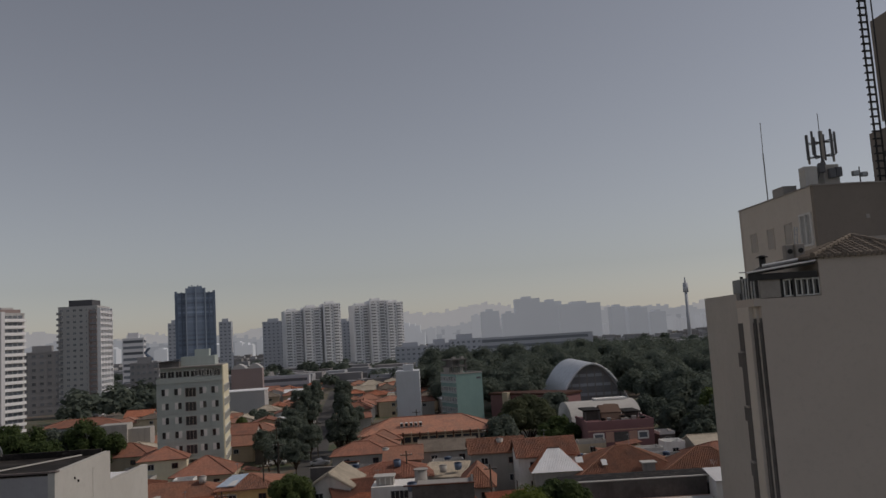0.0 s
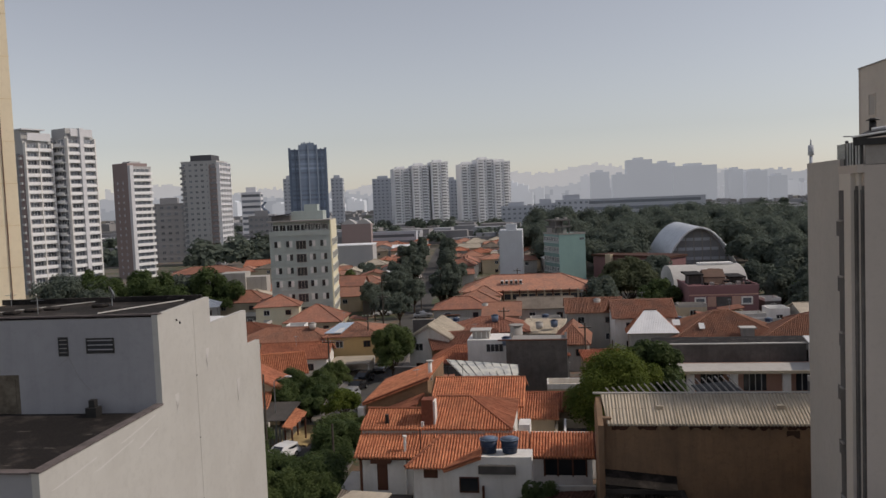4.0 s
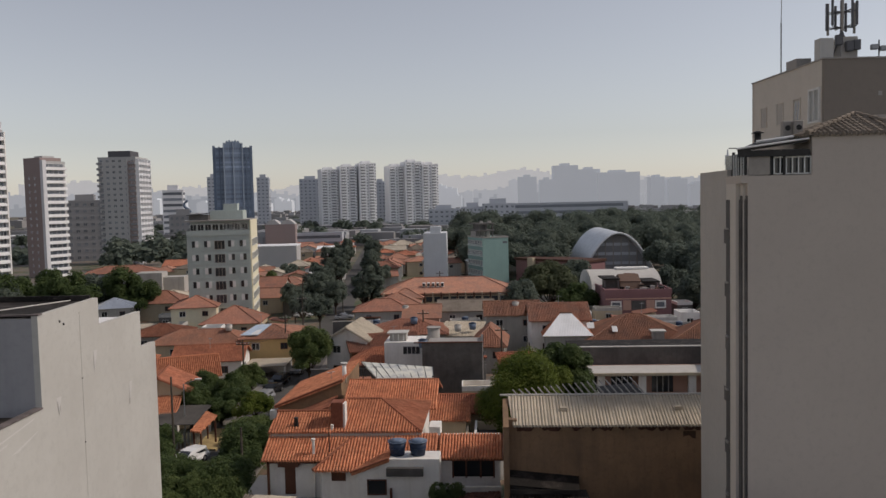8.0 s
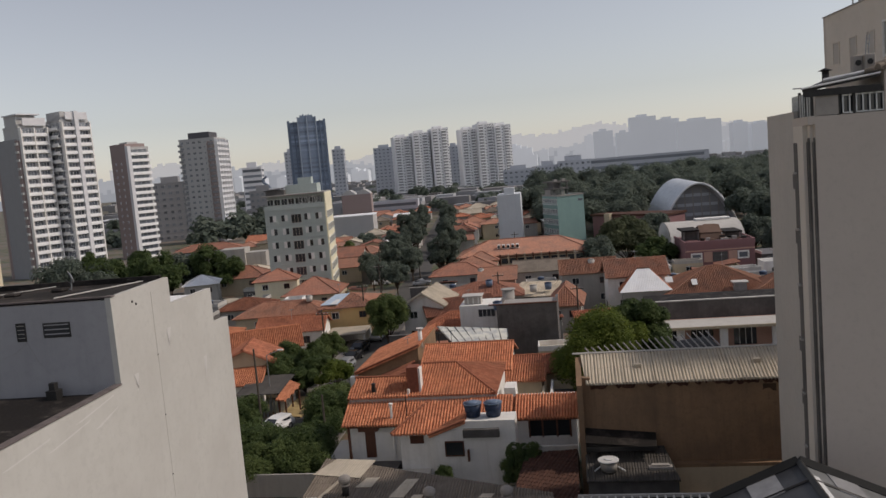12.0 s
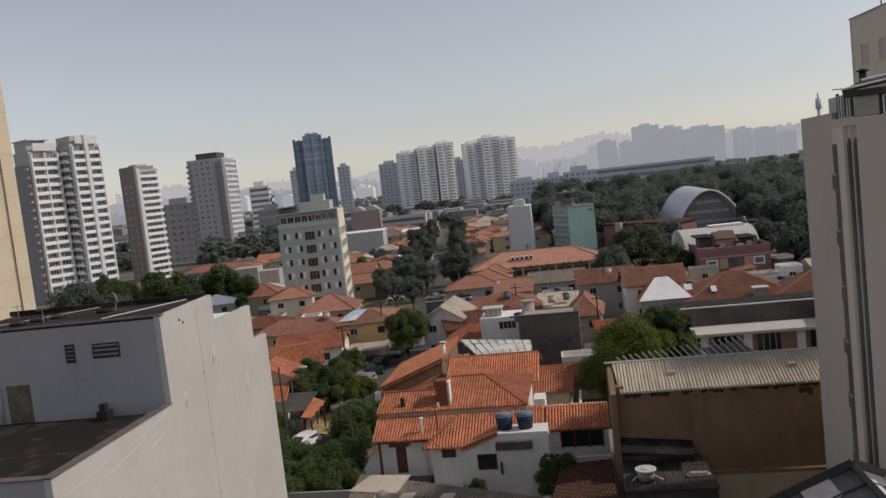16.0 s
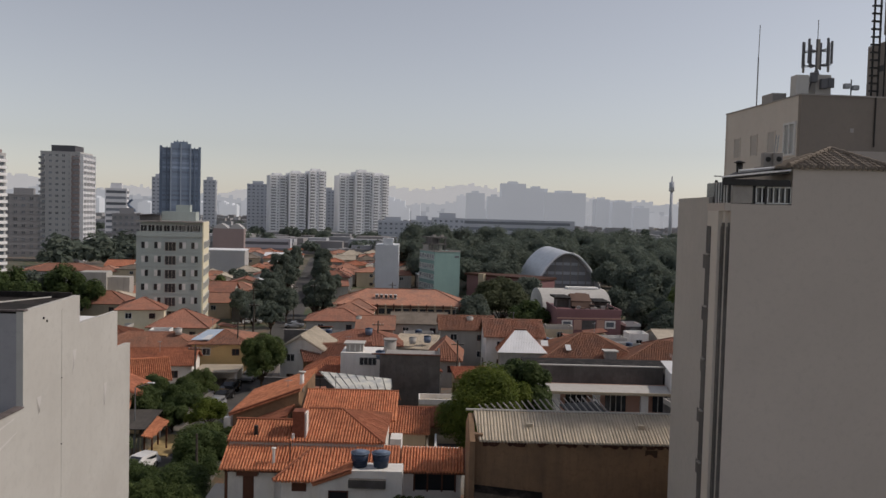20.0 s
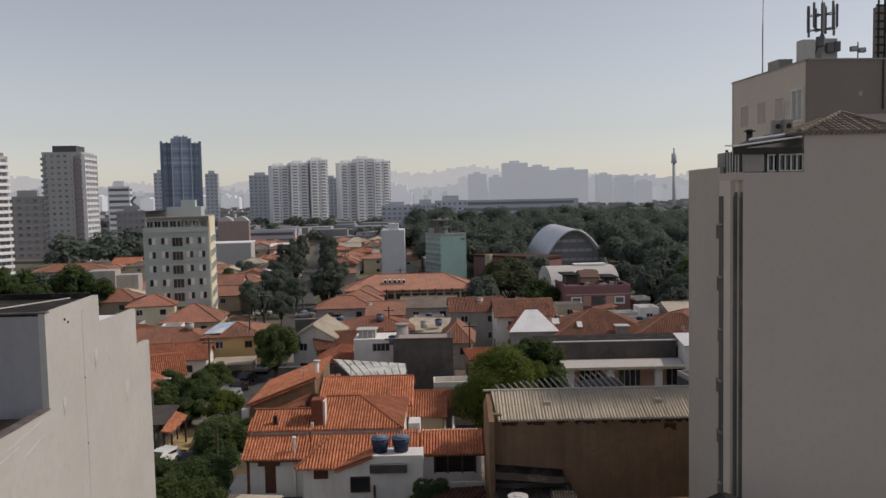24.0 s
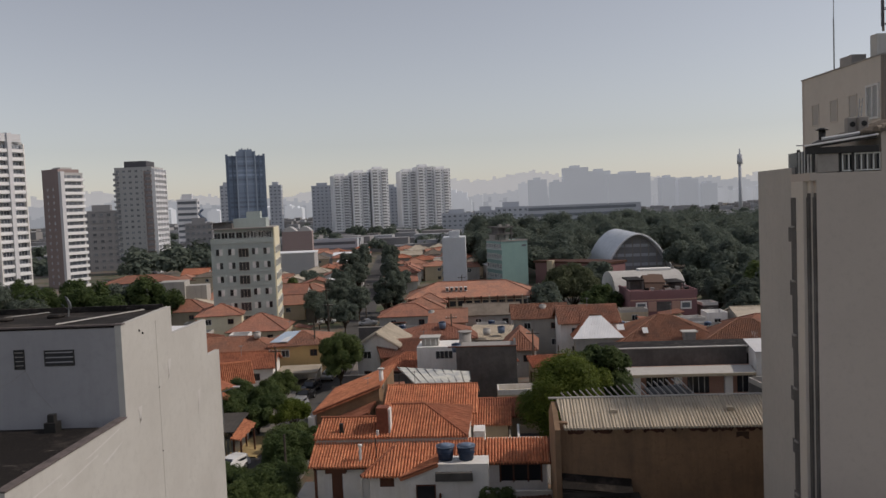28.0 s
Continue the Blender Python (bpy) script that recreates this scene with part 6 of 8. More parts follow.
for k in range(7):
    z = 17.2 - 2.75 * k
    for i, x in enumerate((-4.6, -2.2, 0.2, 2.5, 4.8)):
        if i == 2:
            put_mesh("window", ap_b, ap, pose(x, -0.005, z - 0.5))
        else:
            w = put_mesh("window", ap_w, ap, pose(x + 0.33 - 0.66 * ((i * 3 + k) % 3 == 0), -0.005, z))
            part("shutter", boxes((-0.96, -0.34, -0.09, 0.0, 0.0, 1.25) if (i * 3 + k) % 3 else (0.34, 0.96, -0.09, 0.0, 0.0, 1.25)), M["frame_white"], w)
    for y in (2.0, 4.6, 7.4, 10.0, 12.8):
        put_mesh("window", ap_e, ap, pose(AW / 2 + 0.255, y, z, 0, 0, 90))
    part("string_course", boxes((-AW / 2, AW / 2, -0.06, 0.0, z - 0.72, z - 0.62)), M["apt_wall"], ap)
for i in range(8):
    put_mesh("window", ap_r, ap, pose(-5.0 + 1.45 * i, 1.195, AH + 0.9))
for i in range(3):
    put_mesh("window", ap_r, ap, pose(1.6 + 1.6 * i, 1.19, AH + 1.1))

# ---------------------------------------------------------------- school, slab, green block
sc = house("long school building under an orange hip roof", -7.2, 176.5, 28, 13, 5.8, 8.6, "x", "hip", "house_beige", "clay_far", 2, wins=0, name="school")
for k in range(16):
    part("pillar", boxes((-13.9 + 1.75 * k, -13.65 + 1.75 * k, -7.0, -6.6, 0, 6.0)), M["frame_brown" if k % 2 else "house_beige"], sc)
    part("opening", boxes((-13.5 + 1.75 * k, -12.2 + 1.75 * k, -6.6, -6.5, 3.9, 5.0)), M["glass"], sc)
for k in range(5):
    v = part("roof_dormer", boxes((-5.6 + 1.0 * k, -5.0 + 1.0 * k, -4.6, -3.6, 6.9, 7.8)), M["house_white"], sc, "small white roof ventilator")
    part("louvre", boxes((-5.55 + 1.0 * k, -5.05 + 1.0 * k, -4.66, -4.6, 7.05, 7.65)), M["metal_dark"], v)
part("upper_band", boxes((-14, 14, -6.9, -6.6, 5.3, 5.5)), M["frame_brown"], sc, "dark timber band")
house("orange-tiled cross-gabled porch of the school", -17.2, 165.4, 9, 7, 4.6, 6.6, "y", "hip", "house_beige", "clay_far", 2, wins=2)
sl = thing("white_slab_block", "narrow white apartment slab with a blank end wall", "apartment building", pose(-15.2, 238, 0, 0, 0, 2))
part("wall", boxes((-3.0, 3.9, 0, 14, 0, 15.8)), M["slab_white"], sl)
part("roof_box", boxes((-0.9, 2.2, 1, 6, 15.8, 17.7)), M["slab_white"], sl)
for k in range(6):
    part("balcony", boxes((-3.6, -3.0, 1, 13, 1.5 + 2.5 * k, 2.5 + 2.5 * k)), M["house_grey"], sl)
gr = thing("green_block", "pale green office block with ribbon windows and a roof tank", "building", pose(3.3, 240, 0.7, 0, 0, 23))
part("wall", boxes((-4.2, 4.2, 0, 12, -0.7, 13.4)), M["green_wall"], gr)
part("tank_house", boxes((-4.0, 0.6, 5.4, 10, 13.4, 15.4)), M["concrete"], gr)
for z in (15.3, 17.3):
    part("tank_slab", boxes((-4.4, 1.0, 2.6, 10.3, z, z + 0.4)), M["dark_wall"], gr, "dark projecting tank slab")
for x in (-4.0, -1.9, 0.2):
    part("tank_post", boxes((x, x + 0.4, 2.9, 3.3, 13.4, 17.3)), M["dark_wall"], gr)
part("tank_room", boxes((-3.4, -1.4, 3.4, 9.4, 15.7, 17.3)), M["dark_wall"], gr)
for x in (-3.2, -0.6):
    part("tank_top", boxes((x, x + 0.8, 3.6, 5.0, 17.7, 18.35)), M["concrete"], gr)
part("rim", boxes((-4.3, 4.3, -0.12, 0.1, 13.3, 13.75), (-4.3, -4.1, 0.1, 12.1, 13.3, 13.75), (4.1, 4.3, 0.1, 12.1, 13.3, 13.75)), M["concrete"], gr, "stained roof rim")
gb_w = window_mesh("window", 1.6, 1.4, 0.1, 0.08, 1, (M["frame_white"], M["glass_far"]))
for k in range(4):
    for j in range(6):
        put_mesh("window", gb_w, gr, pose(-4.205, 11.1 - 2.0 * j, 2.2 + 3.0 * k, 0, 0, 270))
    part("ledge", boxes((-4.5, -4.2, 0, 12, 1.8 + 3.0 * k, 2.0 + 3.0 * k)), M["slab_white"], gr)
part("sign_patch", boxes((2.4, 3.8, -0.04, 0.0, 11.6, 12.2)), M["glass_far"], gr)
# arched sports hall, white vault, pink house
dm = thing("arched_hall", "sports hall under a silver arched roof with an open end", "sports hall", pose(40.7, 246, 0, 0, 0, 0))
AR, AT = 11.8, 14.6
N = 28
bm = bmesh.new()
prev = None
for i in range(N + 1):
    x = -AR + 2 * AR * i / N
    z = AT * (1 - (x / AR) ** 2)
    row = [bm.verts.new((x, 0, z)), bm.verts.new((x - 3.6, 22, z + 0.9)), bm.verts.new((x * 0.97 - 3.6, 22, z + 0.4)), bm.verts.new((x * 0.97, 0, z - 0.5))]
    if prev:
        for j in range(4):
            bm.faces.new((prev[j], row[j], row[(j + 1) % 4], prev[(j + 1) % 4]))
    prev = row
part("arched_roof", bm, M["silver_roof"], dm, "silver sheet vault")
bm = bmesh.new()
vs = [bm.verts.new((AR * 0.96 * (-1 + 2 * i / N) - 0.4, 3, AT * 0.95 * (1 - (-1 + 2 * i / N) ** 2))) for i in range(N + 1)]
bm.faces.new(vs)
part("end_wall", bm, M["far_dim"], dm, "shadowed end wall with tiers of windows")
bm = bmesh.new()
arc = [(AR * (-1 + 2 * i / N), AT * (1 - (-1 + 2 * i / N) ** 2)) for i in range(N + 1)]
for (xa, za), (xb, zb) in zip(arc, arc[1:]):
    rod(bm, (xa, -0.1, za - 0.2), (xb, -0.1, zb - 0.2), 0.28, 5)
part("rim", bm, M["clean_white"], dm, "pale arched roof rim")
for k in range(3):
    z = 4.6 + 2.9 * k
    hw = AR * 0.9 * math.sqrt(max(0.02, 1 - (z + 1.0) / (AT * 0.95)))
    part("window_band", boxes((-hw - 0.6, hw - 0.6, 2.85, 2.95, z, z + 0.9)), M["far_grey"], dm)
for k in range(8):
    x = -8.6 + 2.4 * k
    part("end_rib", boxes((x, x + 0.3, 2.7, 2.9, 0, AT * 0.9 * max(0.05, 1 - (x / AR) ** 2))), M["concrete"], dm)
wv = thing("white_vault", "white barrel-vaulted hall with an arched end wall", "hall", pose(33.0, 183, 0, 0, 0, 4))
bm = bmesh.new()
prev = None
for i in range(15):
    a = math.pi * i / 14
    y, z = 8 - 8 * math.cos(a), 3.6 + 4.8 * math.sin(a)
    row = [bm.verts.new((-8, y, z)), bm.verts.new((8, y, z)), bm.verts.new((8, y, z - 0.25)), bm.verts.new((-8, y, z - 0.25))]
    if prev:
        for j in range(4):
            bm.faces.new((prev[j], row[j], row[(j + 1) % 4], prev[(j + 1) % 4]))
    prev = row
part("vault", bm, M["concrete_light"], wv, "dirty white vault sheets")
bm = bmesh.new()
bm.faces.new([bm.verts.new((-8.1, 0, 0))] + [bm.verts.new((-8.1, 8 - 8 * math.cos(math.pi * i / 14), 3.6 + 4.8 * math.sin(math.pi * i / 14))) for i in range(15)] + [bm.verts.new((-8.1, 16, 0))])
part("end_wall", bm, M["house_white"], wv)
part("skylight", boxes((-1.0, 6.5, 6.5, 9.5, 8.4, 8.8)), M["house_white"], wv)
part("wall", boxes((-7.9, 8, 0.1, 0.4, 0, 3.6)), M["house_white"], wv)
pk = thing("pink_house", "two-storey dark pink house with white window frames", "house", pose(31.4, 163, -0.7, 0, 0, 2))
part("wall", boxes((-6.1, 7.1, 0, 13, 0.7, 7.1)), M["pink_wall"], pk)
part("parapet", boxes((-6.2, 7.2, -0.1, 0.3, 6.4, 7.4), (-6.2, -5.9, 0.3, 13, 6.9, 7.4), (6.9, 7.2, 0.3, 13, 6.9, 7.4)), M["pink_wall"], pk)
part("roof_room", outline(-2.2, 2.0, ((4.4, 7.1), (9.6, 7.1), (9.6, 9.2), (7.4, 9.9), (5.2, 8.6))), M["umber_wall"], pk, "dark brown rooftop room")
pile = random.Random(163)
for k in range(26):
    x, y = pile.uniform(-2.4, 5.6), pile.uniform(0.7, 3.8)
    w_ = pile.uniform(0.15, 0.55)
    part("rubble", boxes((x - w_, x + w_, y - w_ * 0.7, y + w_ * 0.7, 7.1, 7.1 + w_ * pile.uniform(0.8, 2.2)), bevel=0.05), M[pile.choice(("umber_wall", "dark_wall", "concrete", "roof_felt"))], pk)
part("roof_pergola", boxes((-5.8, -2.5, 4, 11, 9.0, 9.3)), M["roof_felt"], pk)
part("roof_pergola", boxes((2.4, 5.8, 4, 11, 8.3, 8.6)), M["roof_felt"], pk)
for x in (-5.7, -2.9, 5.4):
    part("pergola_post", boxes((x, x + 0.3, 4, 4.3, 7.1, 8.4 if x > 0 else 9.0)), M["dark_wall"], pk)
part("pergola_wall", boxes((-5.7, -2.6, 6.0, 6.3, 7.1, 9.0), (2.4, 5.7, 6.0, 6.3, 7.1, 8.3)), M["dark_wall"], pk)
part("dormer_roof", solid(bmesh.new(), [(-2.4, 5.0, 8.6), (2.2, 5.0, 8.5), (1.4, 7.4, 10.0), (-1.0, 7.4, 10.1)], 0.15), M["umber_wall"], pk)
pk_w = window_mesh("window", 2.2, 1.6, 0.3, 0.08, 0, (M["house_white"], M["glass_far"]))
for x in (-4.0, 4.9):
    put_mesh("window", pk_w, pk, pose(x, -0.005, 3.5))
for x in (-1.8, 2.9):
    part("panel", boxes((x - 0.8, x + 0.8, -0.1, 0.0, 3.2, 5.2)), M["salmon_wall"], pk, "pale closed panel")
part("balcony_recess", boxes((-0.9, 1.9, -0.06, 0.0, 3.3, 5.1)), M["dark_wall"], pk)
part("cornice", boxes((-6.1, 7.1, -0.15, 0.0, 5.4, 5.65)), M["salmon_wall"], pk)

bh = thing("brick_hall", "long low brown brick hall with a pale gate pier", "building", pose(9.5, 246, 0, 0, 0, -40))
part("wall", boxes((0, 26, 0, 9, 0, 6.9)), M["pink_wall"], bh)
part("roof", boxes((-0.4, 26.4, -0.5, 9.4, 6.9, 7.5)), M["red_soil"], bh, "brown flat-pitched roof")
part("pier", boxes((5.6, 7.6, -1.6, -0.2, 0, 7.7)), M["house_beige"], bh, "pale gate pier")
for k in range(5):
    part("opening", boxes((9.0 + 3.2 * k, 10.8 + 3.2 * k, -0.08, 0.0, 2.6, 5.2)), M["glass"], bh)

# ---------------------------------------------------------------- trees
def leaf_cloud(blobs, count, size, seed):
    """Small leaf sprays spread over a set of clumps (centre, radius), thicker towards their outsides."""
    rg = np.random.default_rng(seed)
    tot = sum(r ** 2 for _, r in blobs)
    c = np.concatenate([np.tile((*b, r), (int(count * r * r / tot), 1)) for b, r in blobs])
    n = len(c)
    d = rg.normal(size=(n, 3)) * (1, 1, 0.8)
    d /= np.linalg.norm(d, axis=1)[:, None]
    d[:, 2] = np.where(d[:, 2] < -0.55, -d[:, 2], d[:, 2])
    p = c[:, :3] + d * (c[:, 3] * rg.uniform(0.35, 1.1, n) ** 0.6)[:, None]
    nrm = d + rg.uniform((-0.8, -0.8, 0.1), (0.8, 0.8, 1.5), (n, 3))
    nrm /= np.linalg.norm(nrm, axis=1)[:, None]
    a = np.cross(nrm, rg.normal(size=(n, 3)))
    a /= np.linalg.norm(a, axis=1)[:, None] + 1e-9
    b = np.cross(nrm, a)
    s = (size * rg.uniform(0.6, 1.5, n))[:, None]
    vs = np.stack([p + a * s, p + b * s * 0.55 + nrm * s * 0.15, p - a * s * 0.9, p - b * s * 0.55 - nrm * s * 0.1], axis=1).reshape(-1, 3)
    return vs.tolist(), np.arange(4 * n).reshape(-1, 4).tolist()


CORE = bmesh.new()
bmesh.ops.create_icosphere(CORE, subdivisions=1, radius=1.0)
CORE_V = [v.co.copy() for v in CORE.verts]
CORE_F = [tuple(v.index for v in f.verts) for f in CORE.faces]
CORE.free()


def add_cores(vs, fs, blobs, k):
    """Dense inner foliage of each clump, so that the crown has a body behind its outer leaves."""
    for c, r in blobs:
        n = len(vs)
        vs += [Vector(c) + Vector((v.x, v.y, v.z * 0.85)) * r * k for v in CORE_V]
        fs += [tuple(i + n for i in f) for f in CORE_F]


def tree(label, x, y, h, r, leafmat="leaf", seed=1, count=5000, size=0.28, trunk=0.35, flat=0.75, base=0.0, name="tree", group=""):
    """Trunk with limbs, and a crown of leaf sprays with gaps."""
    rnd = random.Random(seed * 7 + 3)
    t = thing(name, label, "tree", pose(x, y, base), group)
    bm = bmesh.new()
    fork = h * trunk
    rod(bm, (0, 0, -0.1), (rnd.uniform(-0.15, 0.15), rnd.uniform(-0.15, 0.15), fork), 0.05 * h ** 0.8 * 0.6, 8, 0.03 * h ** 0.8 * 0.6)
    blobs = []
    n = 26
    for i in range(n):
        a = i * 2.4 + rnd.uniform(-0.4, 0.4)
        q = rnd.uniform(0.2, 0.8) * r if i else 0
        z = fork + (h - fork) * (0.1 + 0.74 * (1 - 0.75 * (q / r) ** 3) * rnd.uniform(0.25, 1.05))
        c = Vector((q * math.cos(a), q * math.sin(a), z))
        br = r * rnd.uniform(0.2, 0.42)
        c.z = min(c.z, h - br * 0.8)
        blobs.append((c, br))
        rod(bm, (0, 0, fork * rnd.uniform(0.75, 1.0)), c, 0.02 * h * 0.5, 5, 0.015)
    part("trunk", bm, M["bark"], t)
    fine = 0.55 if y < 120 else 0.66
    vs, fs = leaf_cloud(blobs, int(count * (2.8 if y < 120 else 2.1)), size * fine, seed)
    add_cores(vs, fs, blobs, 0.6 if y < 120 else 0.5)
    if flat != 1:
        vs = [(v[0], v[1], fork + (v[2] - fork) * (0.6 + 0.4 * flat / 0.75)) for v in vs]
    me = bpy.data.meshes.new("crown")
    me.from_pydata(vs, [], fs)
    me.materials.append(M[leafmat])
    c = new("crown", me)
    c.parent = t
    return t


tree("round lime-green tree behind the shed", 6.0, 80, 9.8, 5.6, "leaf_lime", 3, 26000, 0.2, 0.18, 0.8)
tree("dark green tree beside the lime one", 10.4, 86, 10.4, 4.0, "leaf_dark", 5, 12000, 0.3, 0.3)
tree("dense round green street tree", -23.6, 112, 7.6, 3.9, "leaf", 9, 12000, 0.24, 0.18)
tree("dark green bush beside the street", -20.6, 74, 4.6, 2.9, "leaf_dark", 11, 10000, 0.19, 0.1)
tree("broad dark green garden shrub", -21.5, 66.5, 3.4, 3.6, "leaf_dark", 12, 12000, 0.17, 0.1)
tree("broad dark green garden shrub", -26.4, 69.0, 3.0, 3.2, "leaf_dark", 14, 9000, 0.17, 0.1)
tree("low green hedge shrub by the ramp", -19.6, 63.2, 3.0, 2.6, "leaf", 15, 5000, 0.16, 0.1)
tree("dark garden tree by the tiled house", -33.6, 97.5, 4.6, 2.7, "leaf_dark", 17, 8000, 0.2, 0.15)
tree("leafy green garden tree beside the street", -30.0, 99, 4.4, 2.2, "leaf", 18, 5000, 0.2, 0.15)
tree("leafy green garden tree beside the street", -30.8, 94, 3.8, 2.2, "leaf_dark", 28, 5000, 0.2, 0.15)
tree("thin yellow-green street tree by the kerb", -24.0, 87.6, 4.4, 2.4, "leaf_lime", 19, 3500, 0.2, 0.35)
tree("dark green garden tree by the street", -28.6, 89, 3.6, 2.0, "leaf_dark", 20, 5000, 0.2, 0.15)
tree("green shrub along the street fence", -22.4, 82.5, 3.0, 2.2, "leaf", 29, 5000, 0.18, 0.1)
tree("dark shrub against the white building", -31.0, 77, 3.4, 2.4, "leaf_dark", 21, 5000, 0.19, 0.12)
tree("broad garden shrub behind the low wall", -23.0, 63.0, 3.2, 3.0, "leaf", 24, 9000, 0.17, 0.1)
tree("olive green hedge tree over the fence", -22.6, 79.0, 3.8, 2.5, "leaf", 61, 6000, 0.17, 0.1)
tree("dense dark tree at the street bend", -29.2, 93.0, 5.0, 2.8, "leaf_dark", 62, 8000, 0.2, 0.12)
tree("dense dark tree at the street bend", -32.4, 90.6, 5.2, 2.8, "leaf_dark", 63, 8000, 0.2, 0.12)
tree("leafy tree shading the pavement", -29.6, 103.4, 4.6, 2.2, "leaf", 64, 5000, 0.2, 0.2)
tree("dark shrub behind the street wall", -19.8, 80.6, 3.2, 1.7, "leaf_dark", 65, 4000, 0.17, 0.1)
tree("small shrub by the house wall", -7.3, 60.6, 2.2, 0.8, "leaf_dark", 22, 700, 0.16, 0.25)
tree("dark shrub beside the tank block", -0.8, 60.2, 3.9, 1.9, "leaf_dark", 23, 4500, 0.18, 0.15)
tree("broad tree near the arched hall", 15.8, 187, 10.4, 7.6, "leaf_olive", 31, 16000, 0.42, 0.03)
tree("dark tree beside the school", 8.6, 172, 8.0, 5.2, "leaf_haze", 32, 7000, 0.42, 0.2)
tree("dark tree in front of the vault", 21.0, 172, 7.0, 4.4, "leaf_dark", 33, 5000, 0.42, 0.2)
tree("yellow-green palm-like shrub in a garden", 20.4, 114.8, 3.4, 1.8, "leaf_lime", 34, 900, 0.3, 0.3)
for i, (x, y, h, r) in enumerate(((46, 176, 8.5, 4.6), (50, 168, 8.0, 4.4), (44, 190, 9, 5.0), (55, 182, 10, 5.2), (47, 158, 6.5, 3.6), (60, 172, 9.5, 5.0), (24, 205, 9.5, 5.0))):
    tree("bushy dark tree beside the pink house", x, y, h, r, "leaf_haze", 230 + i, 6000, 0.42, 0.1, group="trees beside the pink house")
house("low house with a pale sheet roof", 46.0, 150.0, 9, 8, 3.4, 4.8, "x", "gable", "house_grey", "fibre", 4)
house("small tiled house beside the pink house", 43.5, 139.0, 10, 8, 3.2, 5.0, "x", "hip", "house_beige", "clay_dull", 4)
rnd = random.Random(44)
for i in range(36):
    f = rnd.random()
    y = 175 + 150 * f
    x = -33 - (y - 190) * 0.14 + rnd.choice((-6.5, -4.8, 4.8, 6.2)) + rnd.uniform(-1, 1)
    tree("dark street tree along the avenue", x, y, rnd.uniform(8, 13.5), rnd.uniform(2.2, 3.6), "leaf_haze", 50 + i, 3400, 0.36, 0.14, group="avenue trees")
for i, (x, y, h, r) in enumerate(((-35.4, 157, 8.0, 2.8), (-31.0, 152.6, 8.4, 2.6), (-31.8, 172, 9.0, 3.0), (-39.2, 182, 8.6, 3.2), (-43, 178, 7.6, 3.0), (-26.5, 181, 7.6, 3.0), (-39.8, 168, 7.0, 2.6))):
    tree("slender grey-green street tree at the crossing", x, y, h, r, "leaf_haze", 200 + i, 3600, 0.27, 0.36, group="trees at the crossing")
for i in range(12):
    x, y = -116 + 3.4 * i + rnd.uniform(-3, 3), 172 + rnd.uniform(-8, 12)
    tree("dark tree in front of the towers", x, y, rnd.uniform(10, 13.5) - 0.12 * i, rnd.uniform(4.5, 6.5), "leaf_haze" if i % 3 == 0 else "leaf_dark", 80 + i, 4600, 0.42, 0.12, group="trees below the towers")
for i in range(14):
    x, y = -78 + 8.5 * i + rnd.uniform(-4, 4), rnd.uniform(215, 290)
    if not -46 < x:
        tree("dark tree between the roofs", x, y, rnd.uniform(7, 11), rnd.uniform(3.5, 5.5), "leaf_haze", 110 + i, 2200, 0.6, 0.2, group="trees between the roofs")
for i, (x, y, h) in enumerate(((56, 176, 11), (62, 190, 12), (50, 170, 8), (66, 168, 9), (70, 205, 14), (58, 215, 14), (-56, 205, 8), (-30, 230, 8), (-44, 118, 4.5))):
    tree("dark green tree at the park edge", x, y, h, h * 0.42, "leaf_haze" if i % 2 else "leaf", 140 + i, 3200, 0.5, 0.22, group="park-edge trees")


def canopy(name, label, spots, mat, per, size, seed):
    """A wood too dense to count: crowns joined into one mesh."""
    vs, fs = [], []
    r2 = random.Random(seed)
    for x, y, h, r in spots:
        blobs = [(Vector((x + r2.uniform(-0.6, 0.6) * r, y + r2.uniform(-0.6, 0.6) * r, h - r * r2.uniform(0.4, 0.95))), r * r2.uniform(0.4, 0.62)) for _ in range(6)]
        v, f = leaf_cloud(blobs, per, size, r2.randrange(9999))
        add_cores(v, f, blobs, 0.78)
        k = len(vs)
        vs += v
        fs += [tuple(i + k for i in q) for q in f]
    me = bpy.data.meshes.new(name)
    me.from_pydata(vs, [], fs)
    me.materials.append(mat)
    return tagged(new(name, me), label, "trees", kind="stuff")


spots = []
for i in range(220):
    x, y = rnd.uniform(-14, 190), rnd.uniform(272 if i % 3 == 0 else 285, 420)
    edge = 1 - 0.0018 * max(0, x - 60)
    spots.append((x, y, (14.5 + 5.5 * (y - 285) / 135 + rnd.uniform(-1.6, 1.6)) * edge, rnd.uniform(6, 9)))
for i in range(16):
    spots.append((rnd.uniform(2, 22), rnd.uniform(248, 284), rnd.uniform(9, 13), rnd.uniform(4.5, 6.5)))
for i in range(64):
    spots.append((rnd.uniform(50, 112), rnd.uniform(168, 250), rnd.uniform(9, 13), rnd.uniform(4.5, 6.5)))
for i in range(34):
    spots.append((rnd.uniform(62, 150), rnd.uniform(215, 285), rnd.uniform(11, 15), rnd.uniform(5, 7)))
canopy("park_wood", "dense dark green park woodland", spots, M["leaf_haze"], 2300, 0.4, 7)
spots = []
for i in range(420):
    y = 300 + 800 * rnd.random() ** 1.5
    x = rnd.uniform(-0.62, 0.3) * y
    if not (-0.32 * y < x and y < 420) and not (-210 < x < -150 and y < 380):
        spots.append((x, y, rnd.uniform(7, 13), rnd.uniform(5, 9)))
canopy("distant_trees", "scattered dim distant trees", spots, M["leaf_haze"], 260, 1.3, 8)

